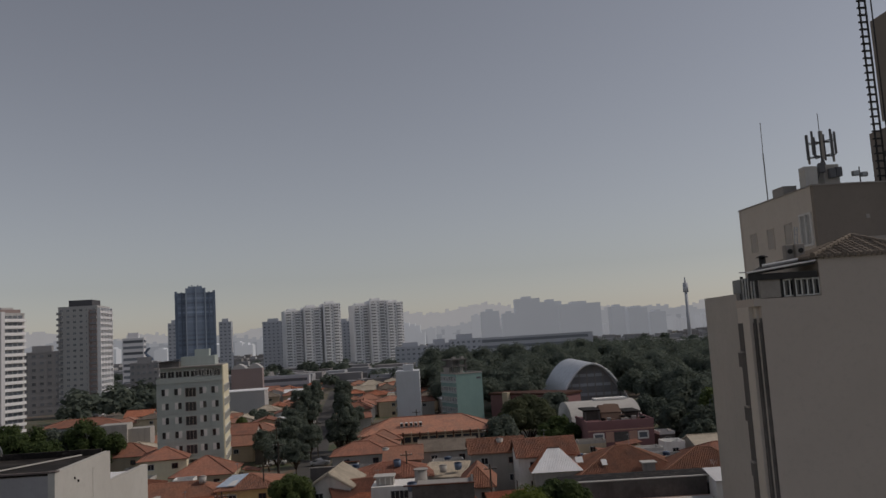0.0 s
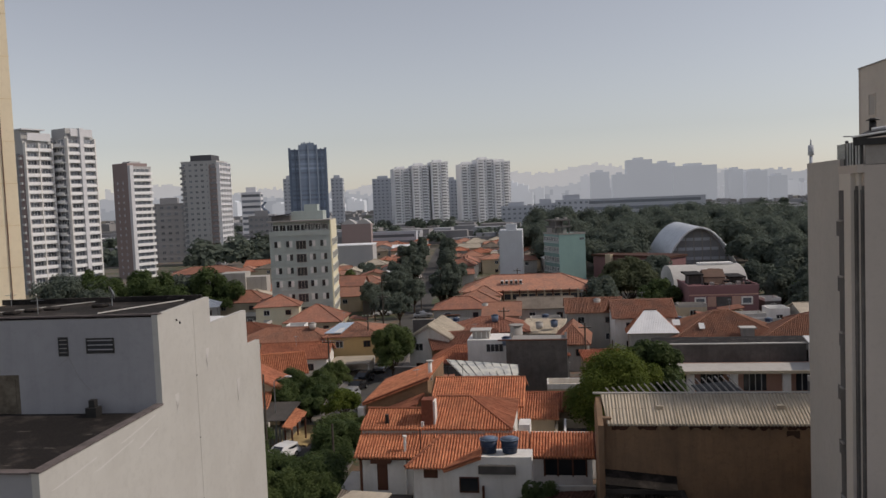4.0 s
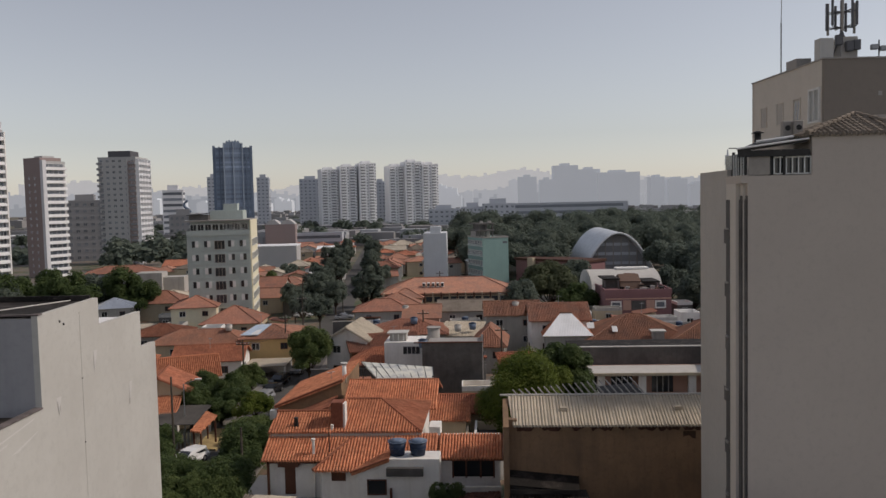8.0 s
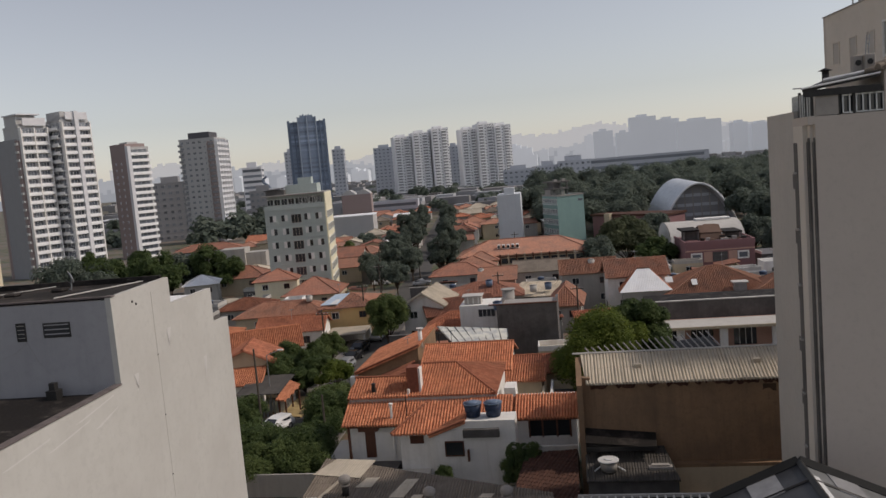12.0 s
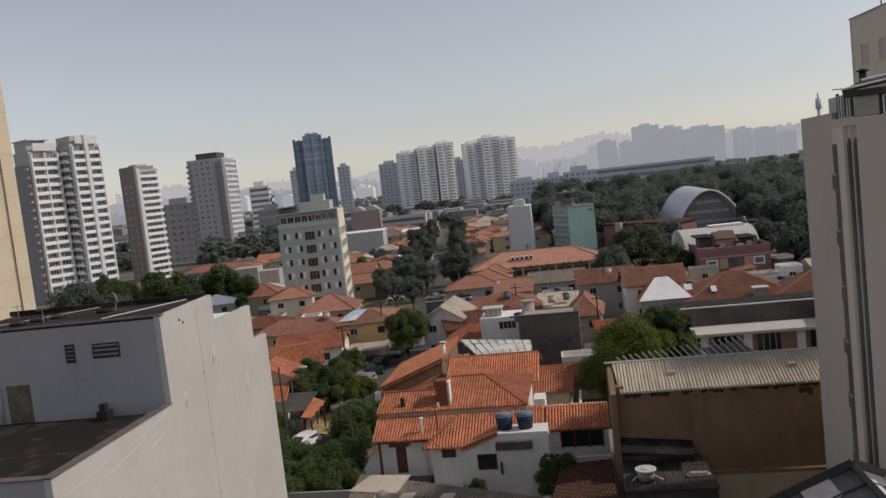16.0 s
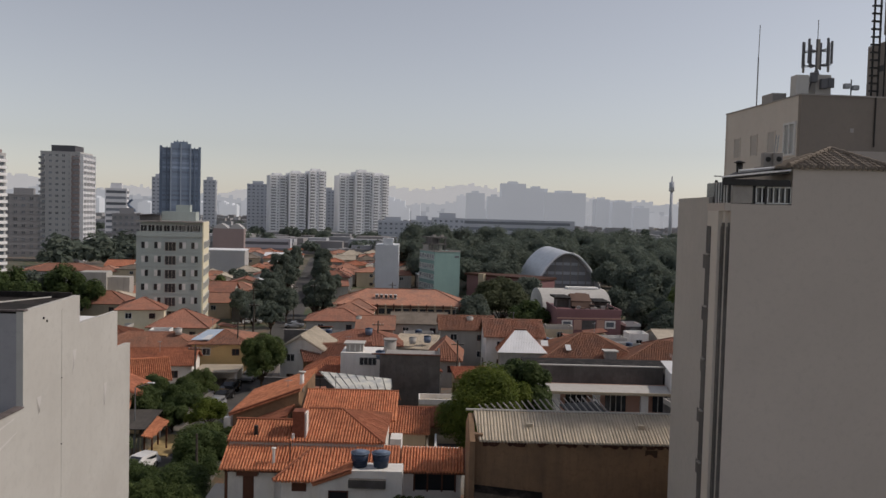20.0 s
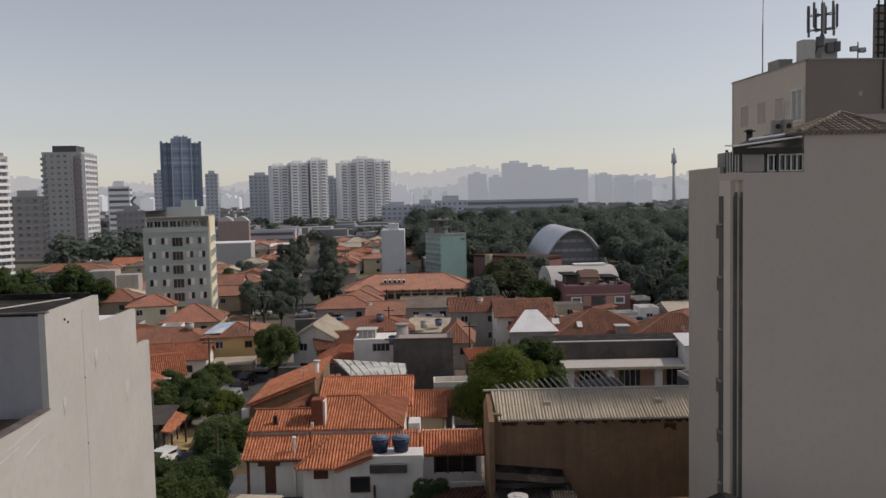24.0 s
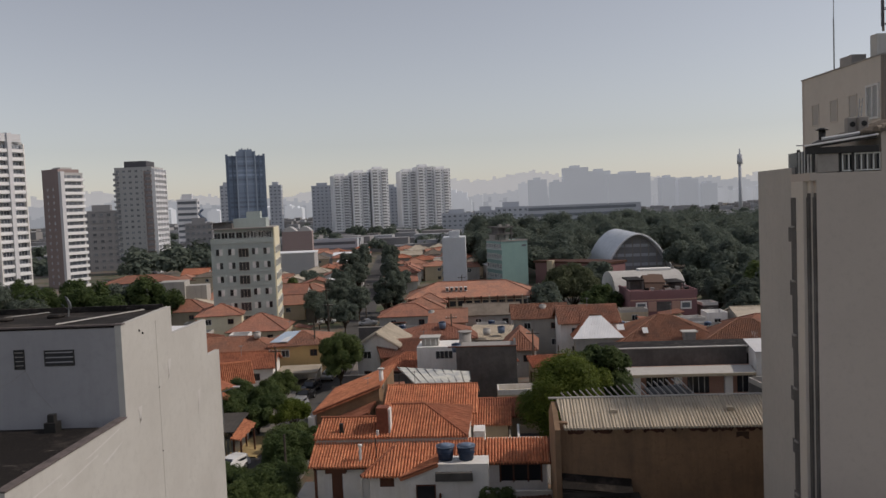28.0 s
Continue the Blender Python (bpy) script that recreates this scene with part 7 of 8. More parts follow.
# ---------------------------------------------------------------- cars


def car(label, paint, m, wagon=True, group=""):
    c = thing("car", label, "car", m, group)
    bm = bmesh.new()
    prof = [(-2.05, 0.35), (-2.1, 0.75), (-1.95, 1.0), (-1.75, 1.42), (-0.6, 1.5), (0.35, 1.45), (1.15, 0.98), (1.95, 0.86), (2.08, 0.6), (2.05, 0.35)]
    if not wagon:
        prof[3:5] = [(-1.2, 1.05), (-0.55, 1.42)]
    rows = []
    for yy, k in ((-0.86, 0.86), (-0.8, 1.0), (0.8, 1.0), (0.86, 0.86)):
        rows.append([bm.verts.new((x, yy * (1 if z < 1.0 else 0.86), 0.35 + (z - 0.35) * k)) for x, z in prof])
    for a, b in zip(rows, rows[1:]):
        for i in range(len(prof)):
            j = (i + 1) % len(prof)
            bm.faces.new((a[i], a[j], b[j], b[i]))
    bm.faces.new(rows[0][::-1])
    bm.faces.new(rows[-1])
    bmesh.ops.recalc_face_normals(bm, faces=bm.faces[:])
    part("body", bm, M[paint], c)
    part("windscreen", solid(bmesh.new(), [(1.1, -0.62, 1.02), (1.1, 0.62, 1.02), (0.42, 0.6, 1.43), (0.42, -0.6, 1.43)], 0.01), M["glass"], c)
    part("rear_window", solid(bmesh.new(), [(-1.98, 0.6, 1.08), (-1.98, -0.6, 1.08), (-1.8, -0.56, 1.42), (-1.8, 0.56, 1.42)], 0.01), M["glass"], c)
    for s in (-1, 1):
        part("side_window", boxes((-1.5, 0.6, s * 0.742 - 0.02, s * 0.742 + 0.02, 0.95, 1.2)), M["glass"], c)
        part("headlight", boxes((1.93, 2.07, s * 0.6 - 0.16, s * 0.6 + 0.16, 0.66, 0.8)), M["metal_white"], c)
        part("mirror", boxes((0.75, 0.9, s * 0.9 - 0.08, s * 0.9 + 0.08, 1.0, 1.12)), M[paint], c)
    for x in (-1.3, 1.3):
        for s in (-1, 1):
            w = part("wheel", cyl(bmesh.new(), 0, 0, -0.1, 0.1, 0.32, 0.32, 14), M["rubber"], c)
            w.matrix_local = pose(x, s * 0.78, 0.32, 90, 0, 0)
            part("rim", cyl(bmesh.new(), 0, 0, -0.11, 0.11, 0.19, 0.19, 10), M["metal_grey"], w)
    return c


car("white hatchback parked on the street", "car_white", pose(-27.35, 76.2, 0.05, 0, 0, 252))
for i, (x, y, p_, rz) in enumerate(((-27.0, 100.2, "car_silver", 262), (-27.2, 105.2, "car_black", 262), (-27.6, 110.2, "car_black", 262), (-26.6, 118, "car_silver", 84), (-40, 176, "car_white", 10), (-30, 172, "car_silver", 10), (-27.4, 160, "car_black", 96), (-36, 150, "car_white", 98))):
    car(("silver", "black", "black", "silver", "white", "silver", "black", "white")[i] + " car standing in the street", p_, pose(x, y, 0.05, 0, 0, rz), i % 2 == 0, "cars along the street")
for i in range(5):
    car("parked car at the salmon hall", ("car_silver", "car_black", "car_white")[i % 3], pose(16.5 + 3.2 * i, 94, 0.0, 0, 0, 92), True, "cars at the hall")

# ---------------------------------------------------------------- poles, lamps and wires


def pole(label, x, y, h, name="utility_pole", arm=True, r=0.12):
    p = thing(name, label, "utility pole", pose(x, y, 0), "utility poles")
    part("shaft", cyl(bmesh.new(), 0, 0, 0, h, r * 1.2, r * 0.8, 8), M["pole_wood"], p)
    if arm:
        part("crossarm", boxes((-0.9, 0.9, -0.06, 0.06, h - 0.7, h - 0.58)), M["pole_wood"], p)
        for k in (-0.8, -0.3, 0.3, 0.8):
            part("insulator", cyl(bmesh.new(), k, 0, h - 0.58, h - 0.4, 0.05), M["concrete_light"], p)
    return p


POLES = [(-29.2, 77, 8.6), (-20.3, 71, 5.2), (-30.6, 104, 7.6), (-29.6, 122, 8.4), (-32.5, 145, 8.6), (3.9, 113, 7.6), (-8.6, 128, 8.0), (-38, 168, 9), (-31, 176, 9), (-27, 180, 9), (-41, 184, 9), (-10, 188, 9)]
for x, y, h in POLES:
    pole("dark weathered utility pole", x, y, h, arm=y > 100 and h > 7.5)
lampo = thing("street_lamp", "street lamp with a short curved arm", "street lamp", pose(-30.6, 83.5, 0))
part("shaft", cyl(bmesh.new(), 0, 0, 0, 6.4, 0.09, 0.06, 8), M["metal_grey"], lampo)
part("arm", rod(bmesh.new(), (0, 0, 6.35), (1.5, 0, 6.9), 0.04), M["metal_grey"], lampo)
part("head", boxes((1.3, 2.0, -0.14, 0.14, 6.85, 7.0), bevel=0.03), M["metal_white"], lampo)
bm = bmesh.new()
for (x0, y0, h0), (x1, y1, h1) in zip(POLES[2:4], POLES[3:5]):
    for k in (-0.8, 0.0, 0.8):
        pts = [Vector((x0 + k + (x1 - x0) * f, y0 + (y1 - y0) * f, h0 - 0.4 - 2.0 * f * (1 - f) * 2)) for f in (0, 0.25, 0.5, 0.75, 1)]
        for a, b in zip(pts, pts[1:]):
            rod(bm, a, b, 0.02, 4)
wires = thing("overhead_wires", "sagging dark overhead wires between poles", "wires")
part("wire", bm, M["metal_dark"], wires)
garden = thing("garden_walls", "pale low garden walls around the front yard", "wall")
part("wall", boxes((-32, -17.2, 59.9, 60.1, 0, 1.9), (-17.4, -17.2, 60.1, 66, 0, 1.6)), M["concrete"], garden)
gar = thing("flat_carport", "flat grey roofed carport beside the yellow house", "carport", pose(-30.6, 115.5, 0, 0, 0, 6))
part("roof", boxes((-3, 3, -3, 3, 2.1, 2.25)), M["fibre"], gar)
for x in (-2.8, 2.8):
    for y in (-2.8, 2.8):
        part("post", boxes((x - 0.1, x + 0.1, y - 0.1, y + 0.1, 0, 2.1)), M["house_white"], gar)
part("wall", boxes((-3, 3, 2.8, 3.0, 0, 2.1)), M["house_white"], gar)
ent = thing("dark_carport", "dark sheet-roofed carport with a slatted gate", "carport", pose(-31.2, 84.0, 0, 0, 0, 4))
part("roof", solid(bmesh.new(), [(-2.6, -3.2, 2.7), (2.4, -3.2, 2.7), (2.4, 3.4, 3.1), (-2.6, 3.4, 3.1)], 0.08), M["sheet_black"], ent, "blackened sheet roof")
for x in (-2.4, 2.2):
    for y in (-3.0, 3.2):
        part("post", boxes((x - 0.08, x + 0.08, y - 0.08, y + 0.08, 0, 2.7)), M["metal_dark"], ent)
for k in range(14):
    part("slat", boxes((2.28, 2.32, -2.8 + 0.42 * k, -2.58 + 0.42 * k, 0.1, 1.9)), M["metal_grey"], ent)
    if k < 11:
        part("slat", boxes((-2.2 + 0.42 * k, -1.98 + 0.42 * k, -3.1, -3.06, 0.1, 1.9)), M["metal_grey"], ent)
fen = thing("street_fence", "thin white-posted wire fence along the hedge", "fence")
for k in range(9):
    part("post", rod(bmesh.new(), (-20.9 - 0.05 * k, 66.5 + 2.0 * k, 0), (-20.9 - 0.05 * k, 66.5 + 2.0 * k, 2.0), 0.04), M["concrete_light"], fen)
for z in (0.7, 1.3, 1.9):
    part("wire", rod(bmesh.new(), (-20.9, 66.5, z), (-21.3, 82.5, z), 0.015, 4), M["metal_grey"], fen)
can = thing("gate_canopy", "small orange-tiled gate canopy on posts", "canopy")
part("roof_slope", tile_slope([(-28.5, 79.6, 2.35), (-27.3, 79.2, 2.35), (-26.9, 83.2, 3.1), (-28.6, 84.6, 3.1)]), M["clay"], can)
for x, y in ((-28.3, 80.0), (-27.4, 79.6), (-27.1, 83.0), (-28.4, 84.2)):
    part("post", boxes((x - 0.08, x + 0.08, y - 0.08, y + 0.08, 0, 2.4)), M["frame_brown"], can)
for i, (x, y, z) in enumerate(((-2.9, 125.5, 5.2), (-0.6, 126.5, 5.3), (6.5, 137.2, 7.2), (-10.0, 127.2, 6.2), (-40.5, 127.5, 5.4), (-6.2, 101.0, 7.2), (-13.5, 146, 5.6))):
    tk = thing("roof_tank", "small blue plastic water tank on a roof", "water tank", pose(x, y, z - 0.15), "tanks among the roofs")
    part("body", cyl(bmesh.new(), 0, 0, -0.2, 0.8, 0.5, 0.6, 14), M["blue_lid" if i % 2 else "concrete_light"], tk)
    part("lid", cyl(bmesh.new(), 0, 0, 0.8, 0.95, 0.63, 0.25, 14), M["blue_tank" if i % 2 else "concrete"], tk)
low = thing("street_wall", "long dark rendered street wall", "wall", pose(-22, 148, 0, 0, 0, 3))
part("wall", boxes((-5.5, 10, 0, 0.3, 0, 3.2)), M["dark_wall"], low)
part("coping", boxes((-5.6, 10.1, -0.08, 0.38, 3.2, 3.3)), M["concrete"], low)
for i, (x, y, z, h) in enumerate(((-9.5, 83, 6.7, 1.8), (-15.4, 88, 5.3, 1.6), (-34.0, 124, 6.8, 1.7), (4.0, 138, 7.6, 2.0), (13.2, 129, 8.3, 1.8), (-12, 117, 5.8, 1.6), (26, 127, 7.2, 1.8), (-38, 112, 5.2, 1.6))):
    ta_ = thing("tv_aerial", "thin grey television aerial on a tiled roof", "aerial", pose(x, y, z - 0.2, 0, 0, 40 * i), "aerials among the roofs")
    part("mast", rod(bmesh.new(), (0, 0, -0.3), (0, 0, h), 0.03), M["metal_grey"], ta_)
    part("boom", rod(bmesh.new(), (-0.5, 0, h * 0.92), (0.5, 0, h * 0.92), 0.018), M["metal_grey"], ta_)
    for k in range(4):
        part("element", rod(bmesh.new(), (-0.4 + 0.26 * k, -0.3, h * 0.92), (-0.4 + 0.26 * k, 0.3, h * 0.92), 0.012), M["metal_grey"], ta_)

# ---------------------------------------------------------------- towers of the middle distance


def tower(label, x, y, rot, w, d, h, wall, floors, faces="se", style="windows", glass="glass_far", cols=4, base=0, top=True, name="tower", group="", bal="far_white"):
    """A high-rise with every floor built: window strips or balconies on the faces named, and a roof house."""
    t = thing(name, label, "apartment building", pose(x, y, base, 0, 0, rot), group)
    x0, x1, y0, y1 = -w / 2, w / 2, -d / 2, d / 2
    part("wall", boxes((x0, x1, y0, y1, 0, h)), M[wall], t)
    fh = h / floors
    for side in faces:
        L = w if side in "sn" else d
        seg = L / cols
        if style == "windows":
            me = window_mesh("window", seg * 0.55, fh * 0.5, seg * 0.06, 0.12, 1, (M[wall], M[glass]))
            for f in range(floors):
                for c in range(cols):
                    put_mesh("window", me, t, on_face(side, x0, x1, y0, y1, seg * (c + 0.5), f * fh + fh * 0.32, 0.01))
        elif style == "strips":
            bm = boxes((-L * 0.46, L * 0.46, -0.1, 0.02, 0, fh * 0.45))
            me = bpy.data.meshes.new("window_strip")
            bm.to_mesh(me)
            bm.free()
            me.materials.append(M[glass])
            for f in range(floors):
                put_mesh("window_strip", me, t, on_face(side, x0, x1, y0, y1, L / 2, f * fh + fh * 0.35))
        else:
            bm = bmesh.new()
            sec = [(0, -0.1), (-1.3, -0.1), (-1.3, 1.0), (-1.18, 1.0), (-1.18, 0.14), (0, 0.14)]
            p = [bm.verts.new((-seg * 0.48, yy, zz)) for yy, zz in sec]
            q = [bm.verts.new((seg * 0.48, yy, zz)) for yy, zz in sec]
            bm.faces.new(p)
            bm.faces.new(q[::-1])
            for k in range(6):
                bm.faces.new((p[k], q[k], q[(k + 1) % 6], p[(k + 1) % 6]))
            bmesh.ops.recalc_face_normals(bm, faces=bm.faces[:])
            me = bpy.data.meshes.new("balcony")
            bm.to_mesh(me)
            bm.free()
            me.materials.append(M[bal])
            mg = window_mesh("balcony_window", seg * 0.86, fh * 0.82, 0.1, 0.1, 3, (M[bal], M[glass]))
            for f in range(floors):
                for c in range(cols):
                    put_mesh("balcony", me, t, on_face(side, x0, x1, y0, y1, seg * (c + 0.5), f * fh))
                    put_mesh("balcony_window", mg, t, on_face(side, x0, x1, y0, y1, seg * (c + 0.5), f * fh + 0.3))
    if top:
        part("roof_house", boxes((x0 * 0.55, x1 * 0.45, y0 * 0.5, y1 * 0.5, h, h + fh * 1.1)), M[wall], t)
    part("parapet", boxes((x0 - 0.1, x1 + 0.1, y0 - 0.1, y0 + 0.3, h, h + 0.7), (x0 - 0.1, x0 + 0.3, y0, y1, h, h + 0.7), (x1 - 0.3, x1 + 0.1, y0, y1, h, h + 0.7), (x0, x1, y1 - 0.3, y1 + 0.1, h, h + 0.7)), M[wall], t)
    return t


# white twin-volume balcony tower
ta = tower("white balconied tower with a brown-grey flank", -174.8, 245, 66, 9.5, 9, 50, "far_stone", 18, "s", "balcony", cols=2, bal="clean_white")
part("flank", boxes((-5.2, -0.5, -2.6, 9.0, 0, 46.5)), M["far_dim"], ta, "plain grey flank wall")
part("brown_strip", boxes((-5.35, -4.6, -4.4, -2.6, 0, 46)), M["far_brown"], ta, "brown wall strip")
part("brown_strip", boxes((-5.3, -4.6, 9.0, 10.6, 0, 46)), M["far_brown"], ta, "brown wall strip")
for k in range(17):
    part("side_balcony", boxes((-5.9, -5.3, -4.6, -3.2, 1.2 + 2.7 * k, 2.0 + 2.7 * k)), M["far_stone"], ta)
part("roof_terrace", boxes((-4.6, 2.0, -3.5, 3.5, 50, 54.2)), M["far_stone"], ta)
part("roof_canopy", boxes((-5.0, 3.0, -5.0, 4, 54.2, 54.6)), M["far_white"], ta)
tb2 = tower("taller white tower with stacked balconies", -165.3, 254, 66, 10.5, 9, 51.5, "far_stone", 19, "sw", "balcony", cols=2, bal="clean_white")
part("corner_fin", boxes((-0.7, 0.7, -6.2, -4.4, 0, 55)), M["far_white"], tb2, "white vertical fin")
part("crown", boxes((-4.5, 2, -4, 4, 51.5, 55)), M["far_stone"], tb2)
for t_, w_, h_ in ((ta, 9.5, 50), (tb2, 10.5, 51.5)):
    for x in (-w_ / 2, -0.2, w_ / 2 - 0.4):
        part("fin", boxes((x, x + 0.4, -5.95, -4.5, 0, h_)), M["house_white"], t_, "white vertical fin")
    part("brown_panel", boxes((-w_ / 2 + 0.45, -w_ / 2 + 1.3, -4.7, -4.5, 0, h_)), M["far_brown"], t_)
    part("brown_panel", boxes((0.25, 1.0, -4.7, -4.5, 0, h_)), M["far_brown"], t_)
    part("roof_frame", boxes((-3.6, 4.4, -5.6, -5.3, h_ + 0.7, h_ + 3.2)), M["far_white"], t_)
# brown and white tower
tc = tower("brown and white tower with stacked balconies", -167.2, 295.5, 64, 9.6, 10, 43, "far_stone", 17, "s", "balcony", cols=1, bal="clean_white")
part("brown_flank", boxes((-5.4, -4.8, -5.0, 5.0, 0, 45)), M["far_brown"], tc, "brown flank")
part("white_fin", boxes((-5.5, -4.0, -6.6, -5.0, 0, 44)), M["far_white"], tc, "white fin wall")
part("roof_frame", boxes((-4.8, 4, -4, 5, 43, 45)), M["far_brown"], tc)
fl_w = window_mesh("window", 0.7, 0.9, 0.12, 0.08, 0, (M["far_white"], M["glass_far"]))
for k in range(15):
    put_mesh("window", fl_w, tc, pose(-5.41, -1.5, 1.5 + 2.53 * k, 0, 0, 270))
    put_mesh("window", fl_w, tc, pose(-5.41, 2.0, 1.5 + 2.53 * k, 0, 0, 270))
# stone tower with a dark crown
td = tower("grey stone tower with small windows and a dark crown", -166.0, 358, 6, 16.5, 17, 47.6, "far_stone", 19, "s", "windows", cols=6)
part("crown", boxes((-5, 5, -5, 6, 47.0, 51.2)), M["far_dark"], td, "dark roof crown")
bal_e = bpy.data.meshes.new("balcony")
bm = boxes((8.25, 9.5, -7.5, -0.4, 0, 1.1))
bm.to_mesh(bal_e)
bm.free()
bal_e.materials.append(M["far_white"])
gl_e = bpy.data.meshes.new("balcony_window")
bm = boxes((8.2, 8.3, -7.3, 7.3, 0, 1.3))
bm.to_mesh(gl_e)
bm.free()
gl_e.materials.append(M["glass_far"])
for k in range(19):
    z = 47.0 / 19 * k + 0.4
    put_mesh("balcony", bal_e, td, pose(0, 0, z))
    put_mesh("balcony", bal_e, td, pose(0, 7.9, z))
    put_mesh("balcony_window", gl_e, td, pose(0, 0, z + 1.15))
    part("corner_balcony", boxes((5.4, 8.2, -9.4, -8.5, z, z + 1.0)), M["far_dim"], td)
    part("corner_balcony", boxes((-8.8, -6.4, -9.2, -8.5, z, z + 1.0)), M["far_dim"], td)
part("recess_strip", boxes((4.6, 8.1, -8.62, -8.5, 0, 46.5)), M["far_brown"], td, "brown recessed balcony strip")
for y in (-8.3, -4.2, -0.2, 3.8, 7.9):
    part("frame_post", boxes((8.25, 9.7, y - 0.22, y + 0.22, 0, 47.4)), M["clean_white"], td, "white upright balcony frame")
part("frame_post", boxes((3.9, 4.6, -8.9, -8.5, 0, 47.4)), M["far_stone"], td)
tower("grey office block with arched top floors", -198, 384, 20, 17, 14, 29, "far_dim", 9, "s", "windows", cols=5)
tower("striped white office block in the distance", -195, 485, 16, 12, 14, 35, "far_white", 10, "se", "strips")
tower("plain grey office block with windows", -152, 392, 14, 13, 12, 21, "far_dim", 7, "se", "windows", cols=5)
sculpt = thing("roof_ornament", "dark curved ornament on a rooftop", "ornament", pose(-150, 391, 22))
bm = bmesh.new()
for i in range(10):
    a0, a1 = i * 0.5, (i + 1) * 0.5
    rod(bm, (1.6 * math.cos(a0), 0, 0.6 * i + 0.5), (1.6 * math.cos(a1), 0, 0.6 * i + 1.1), 0.8 - 0.03 * i, 6)
part("body", bm, M["far_blue_dark"], sculpt)
# blue glass tower
bl = thing("blue_tower", "dark blue glass office tower with vertical piers", "office tower", pose(-184.0, 566, 1.8, 0, 0, 20))
part("wall", boxes((-13, 13, -10, 10, 0, 64.5)), M["far_blue"], bl)
part("centre_bay", boxes((-6.2, 6.6, -12.6, 8, 0, 67.4), (-4.4, 4.8, -12.2, 6, 67.4, 68.6)), M["far_blue"], bl, "projecting centre bay with a stepped crown")
part("corner_pier", boxes((-13.6, -11.9, -10.6, -8.6, 0, 65.6)), M["far_blue_dark"], bl)
part("corner_pier", boxes((11.9, 13.6, -10.6, -8.6, 0, 65.6)), M["far_blue_dark"], bl)
for x in (-6.5, 0.0, 6.3):
    part("pier", boxes((x, x + 0.7, -13.2, -12.4, 0, 67.6)), M["far_blue_pale"], bl, "pale upright seam")
for x in (-9.4, 9.0):
    part("pier", boxes((x, x + 0.8, -10.8, -10, 0, 65)), M["far_blue_dark"], bl)
for y in (-5, 0, 5):
    part("pier", boxes((13, 13.8, y, y + 1.0, 0, 64.5)), M["far_blue_dark"], bl)
strip_m = bpy.data.meshes.new("window_strip")
bm = boxes((-11.6, -6.6, -10.12, -10.0, 0, 1.5), (7.2, 11.6, -10.12, -10.0, 0, 1.5), (-5.6, 5.9, -12.72, -12.6, 0, 1.5), (13.0, 13.12, -8.4, 9.6, 0, 1.5))
bm.to_mesh(strip_m)
bm.free()
strip_m.materials.append(M["glass_blue"])
for k in range(20):
    put_mesh("window_strip", strip_m, bl, pose(0, 0, 2.0 + 3.2 * k))
for k in range(5):
    part("roof_plant", boxes((-4.2 + 2.0 * k, -3.3 + 2.0 * k, -4, -2, 68.5, 69.6 + 0.6 * (k % 2))), M["far_blue_dark"], bl)
tower("pale tower behind the blue one", -233, 665, 10, 10, 12, 49, "far_grey", 16, "se", "windows", cols=3)
tower("pale tower behind the blue one", -194, 676, 10, 10, 12, 48, "far_grey", 16, "se", "windows", cols=3)
# twin white residential slabs
slab_bal = bpy.data.meshes.new("balcony")
bm = boxes((-1.75, 1.75, -1.1, 0, 0, 1.15))
bm.to_mesh(slab_bal)
bm.free()
slab_bal.materials.append(M["clean_white"])
slab_win = window_mesh("window", 0.9, 1.0, 0.1, 0.08, 0, (M["clean_white"], M["glass_far"]))
for cx, cy, h in ((-126, 618, 51), (-111.5, 619, 53), (-97, 622, 55), (-76, 637, 53), (-63, 637, 56), (-50, 640, 54)):
    t = tower("white residential slab with stacked balconies", cx, cy, 20, 13.4, 17, h, "clean_white", 24, "e", "windows", cols=3, group="white residential slabs")
    for side in (-3.6, 3.2):
        # no real hollow: the recess shade is only the strip's dim colour
        part("balcony_recess", boxes((side - 1.7, side + 1.7, -8.56, -8.5, 0, h - 0.4)), M["far_dim"], t, "flat dim strip painted as a shadowed balcony recess")
        for f in range(24):
            put_mesh("balcony", slab_bal, t, pose(side, -8.55, f * h / 24 + 0.2))
    for f in range(24):
        put_mesh("window", slab_win, t, pose(-0.2, -8.505, f * h / 24 + 0.9))
        put_mesh("window", slab_win, t, pose(6.0, -8.505, f * h / 24 + 0.9))
    part("fin", boxes((-6.75, -5.9, -9.3, -8.4, 0, h + 0.6)), M["clean_white"], t, "white upright fin")
    part("fin", boxes((0.7, 1.1, -9.3, -8.4, 0, h + 0.6)), M["clean_white"], t, "white upright fin")
tower("pale tower beside the residential slabs", -155, 684, 8, 18, 14, 46, "far_grey", 16, "s", "windows", cols=5)
tower("pale tower between the slabs", -99, 714, 8, 10, 12, 43, "far_grey", 15, "s", "windows", cols=3)
# brown arched block, white hall, long low block
ba = thing("brown_arched_block", "brown brick block with a twin-arched parapet", "building", pose(-84, 322, 0, 0, 0, 10))
part("wall", boxes((-6, 6, -4, 6, 0, 17.4)), M["far_brown"], ba)
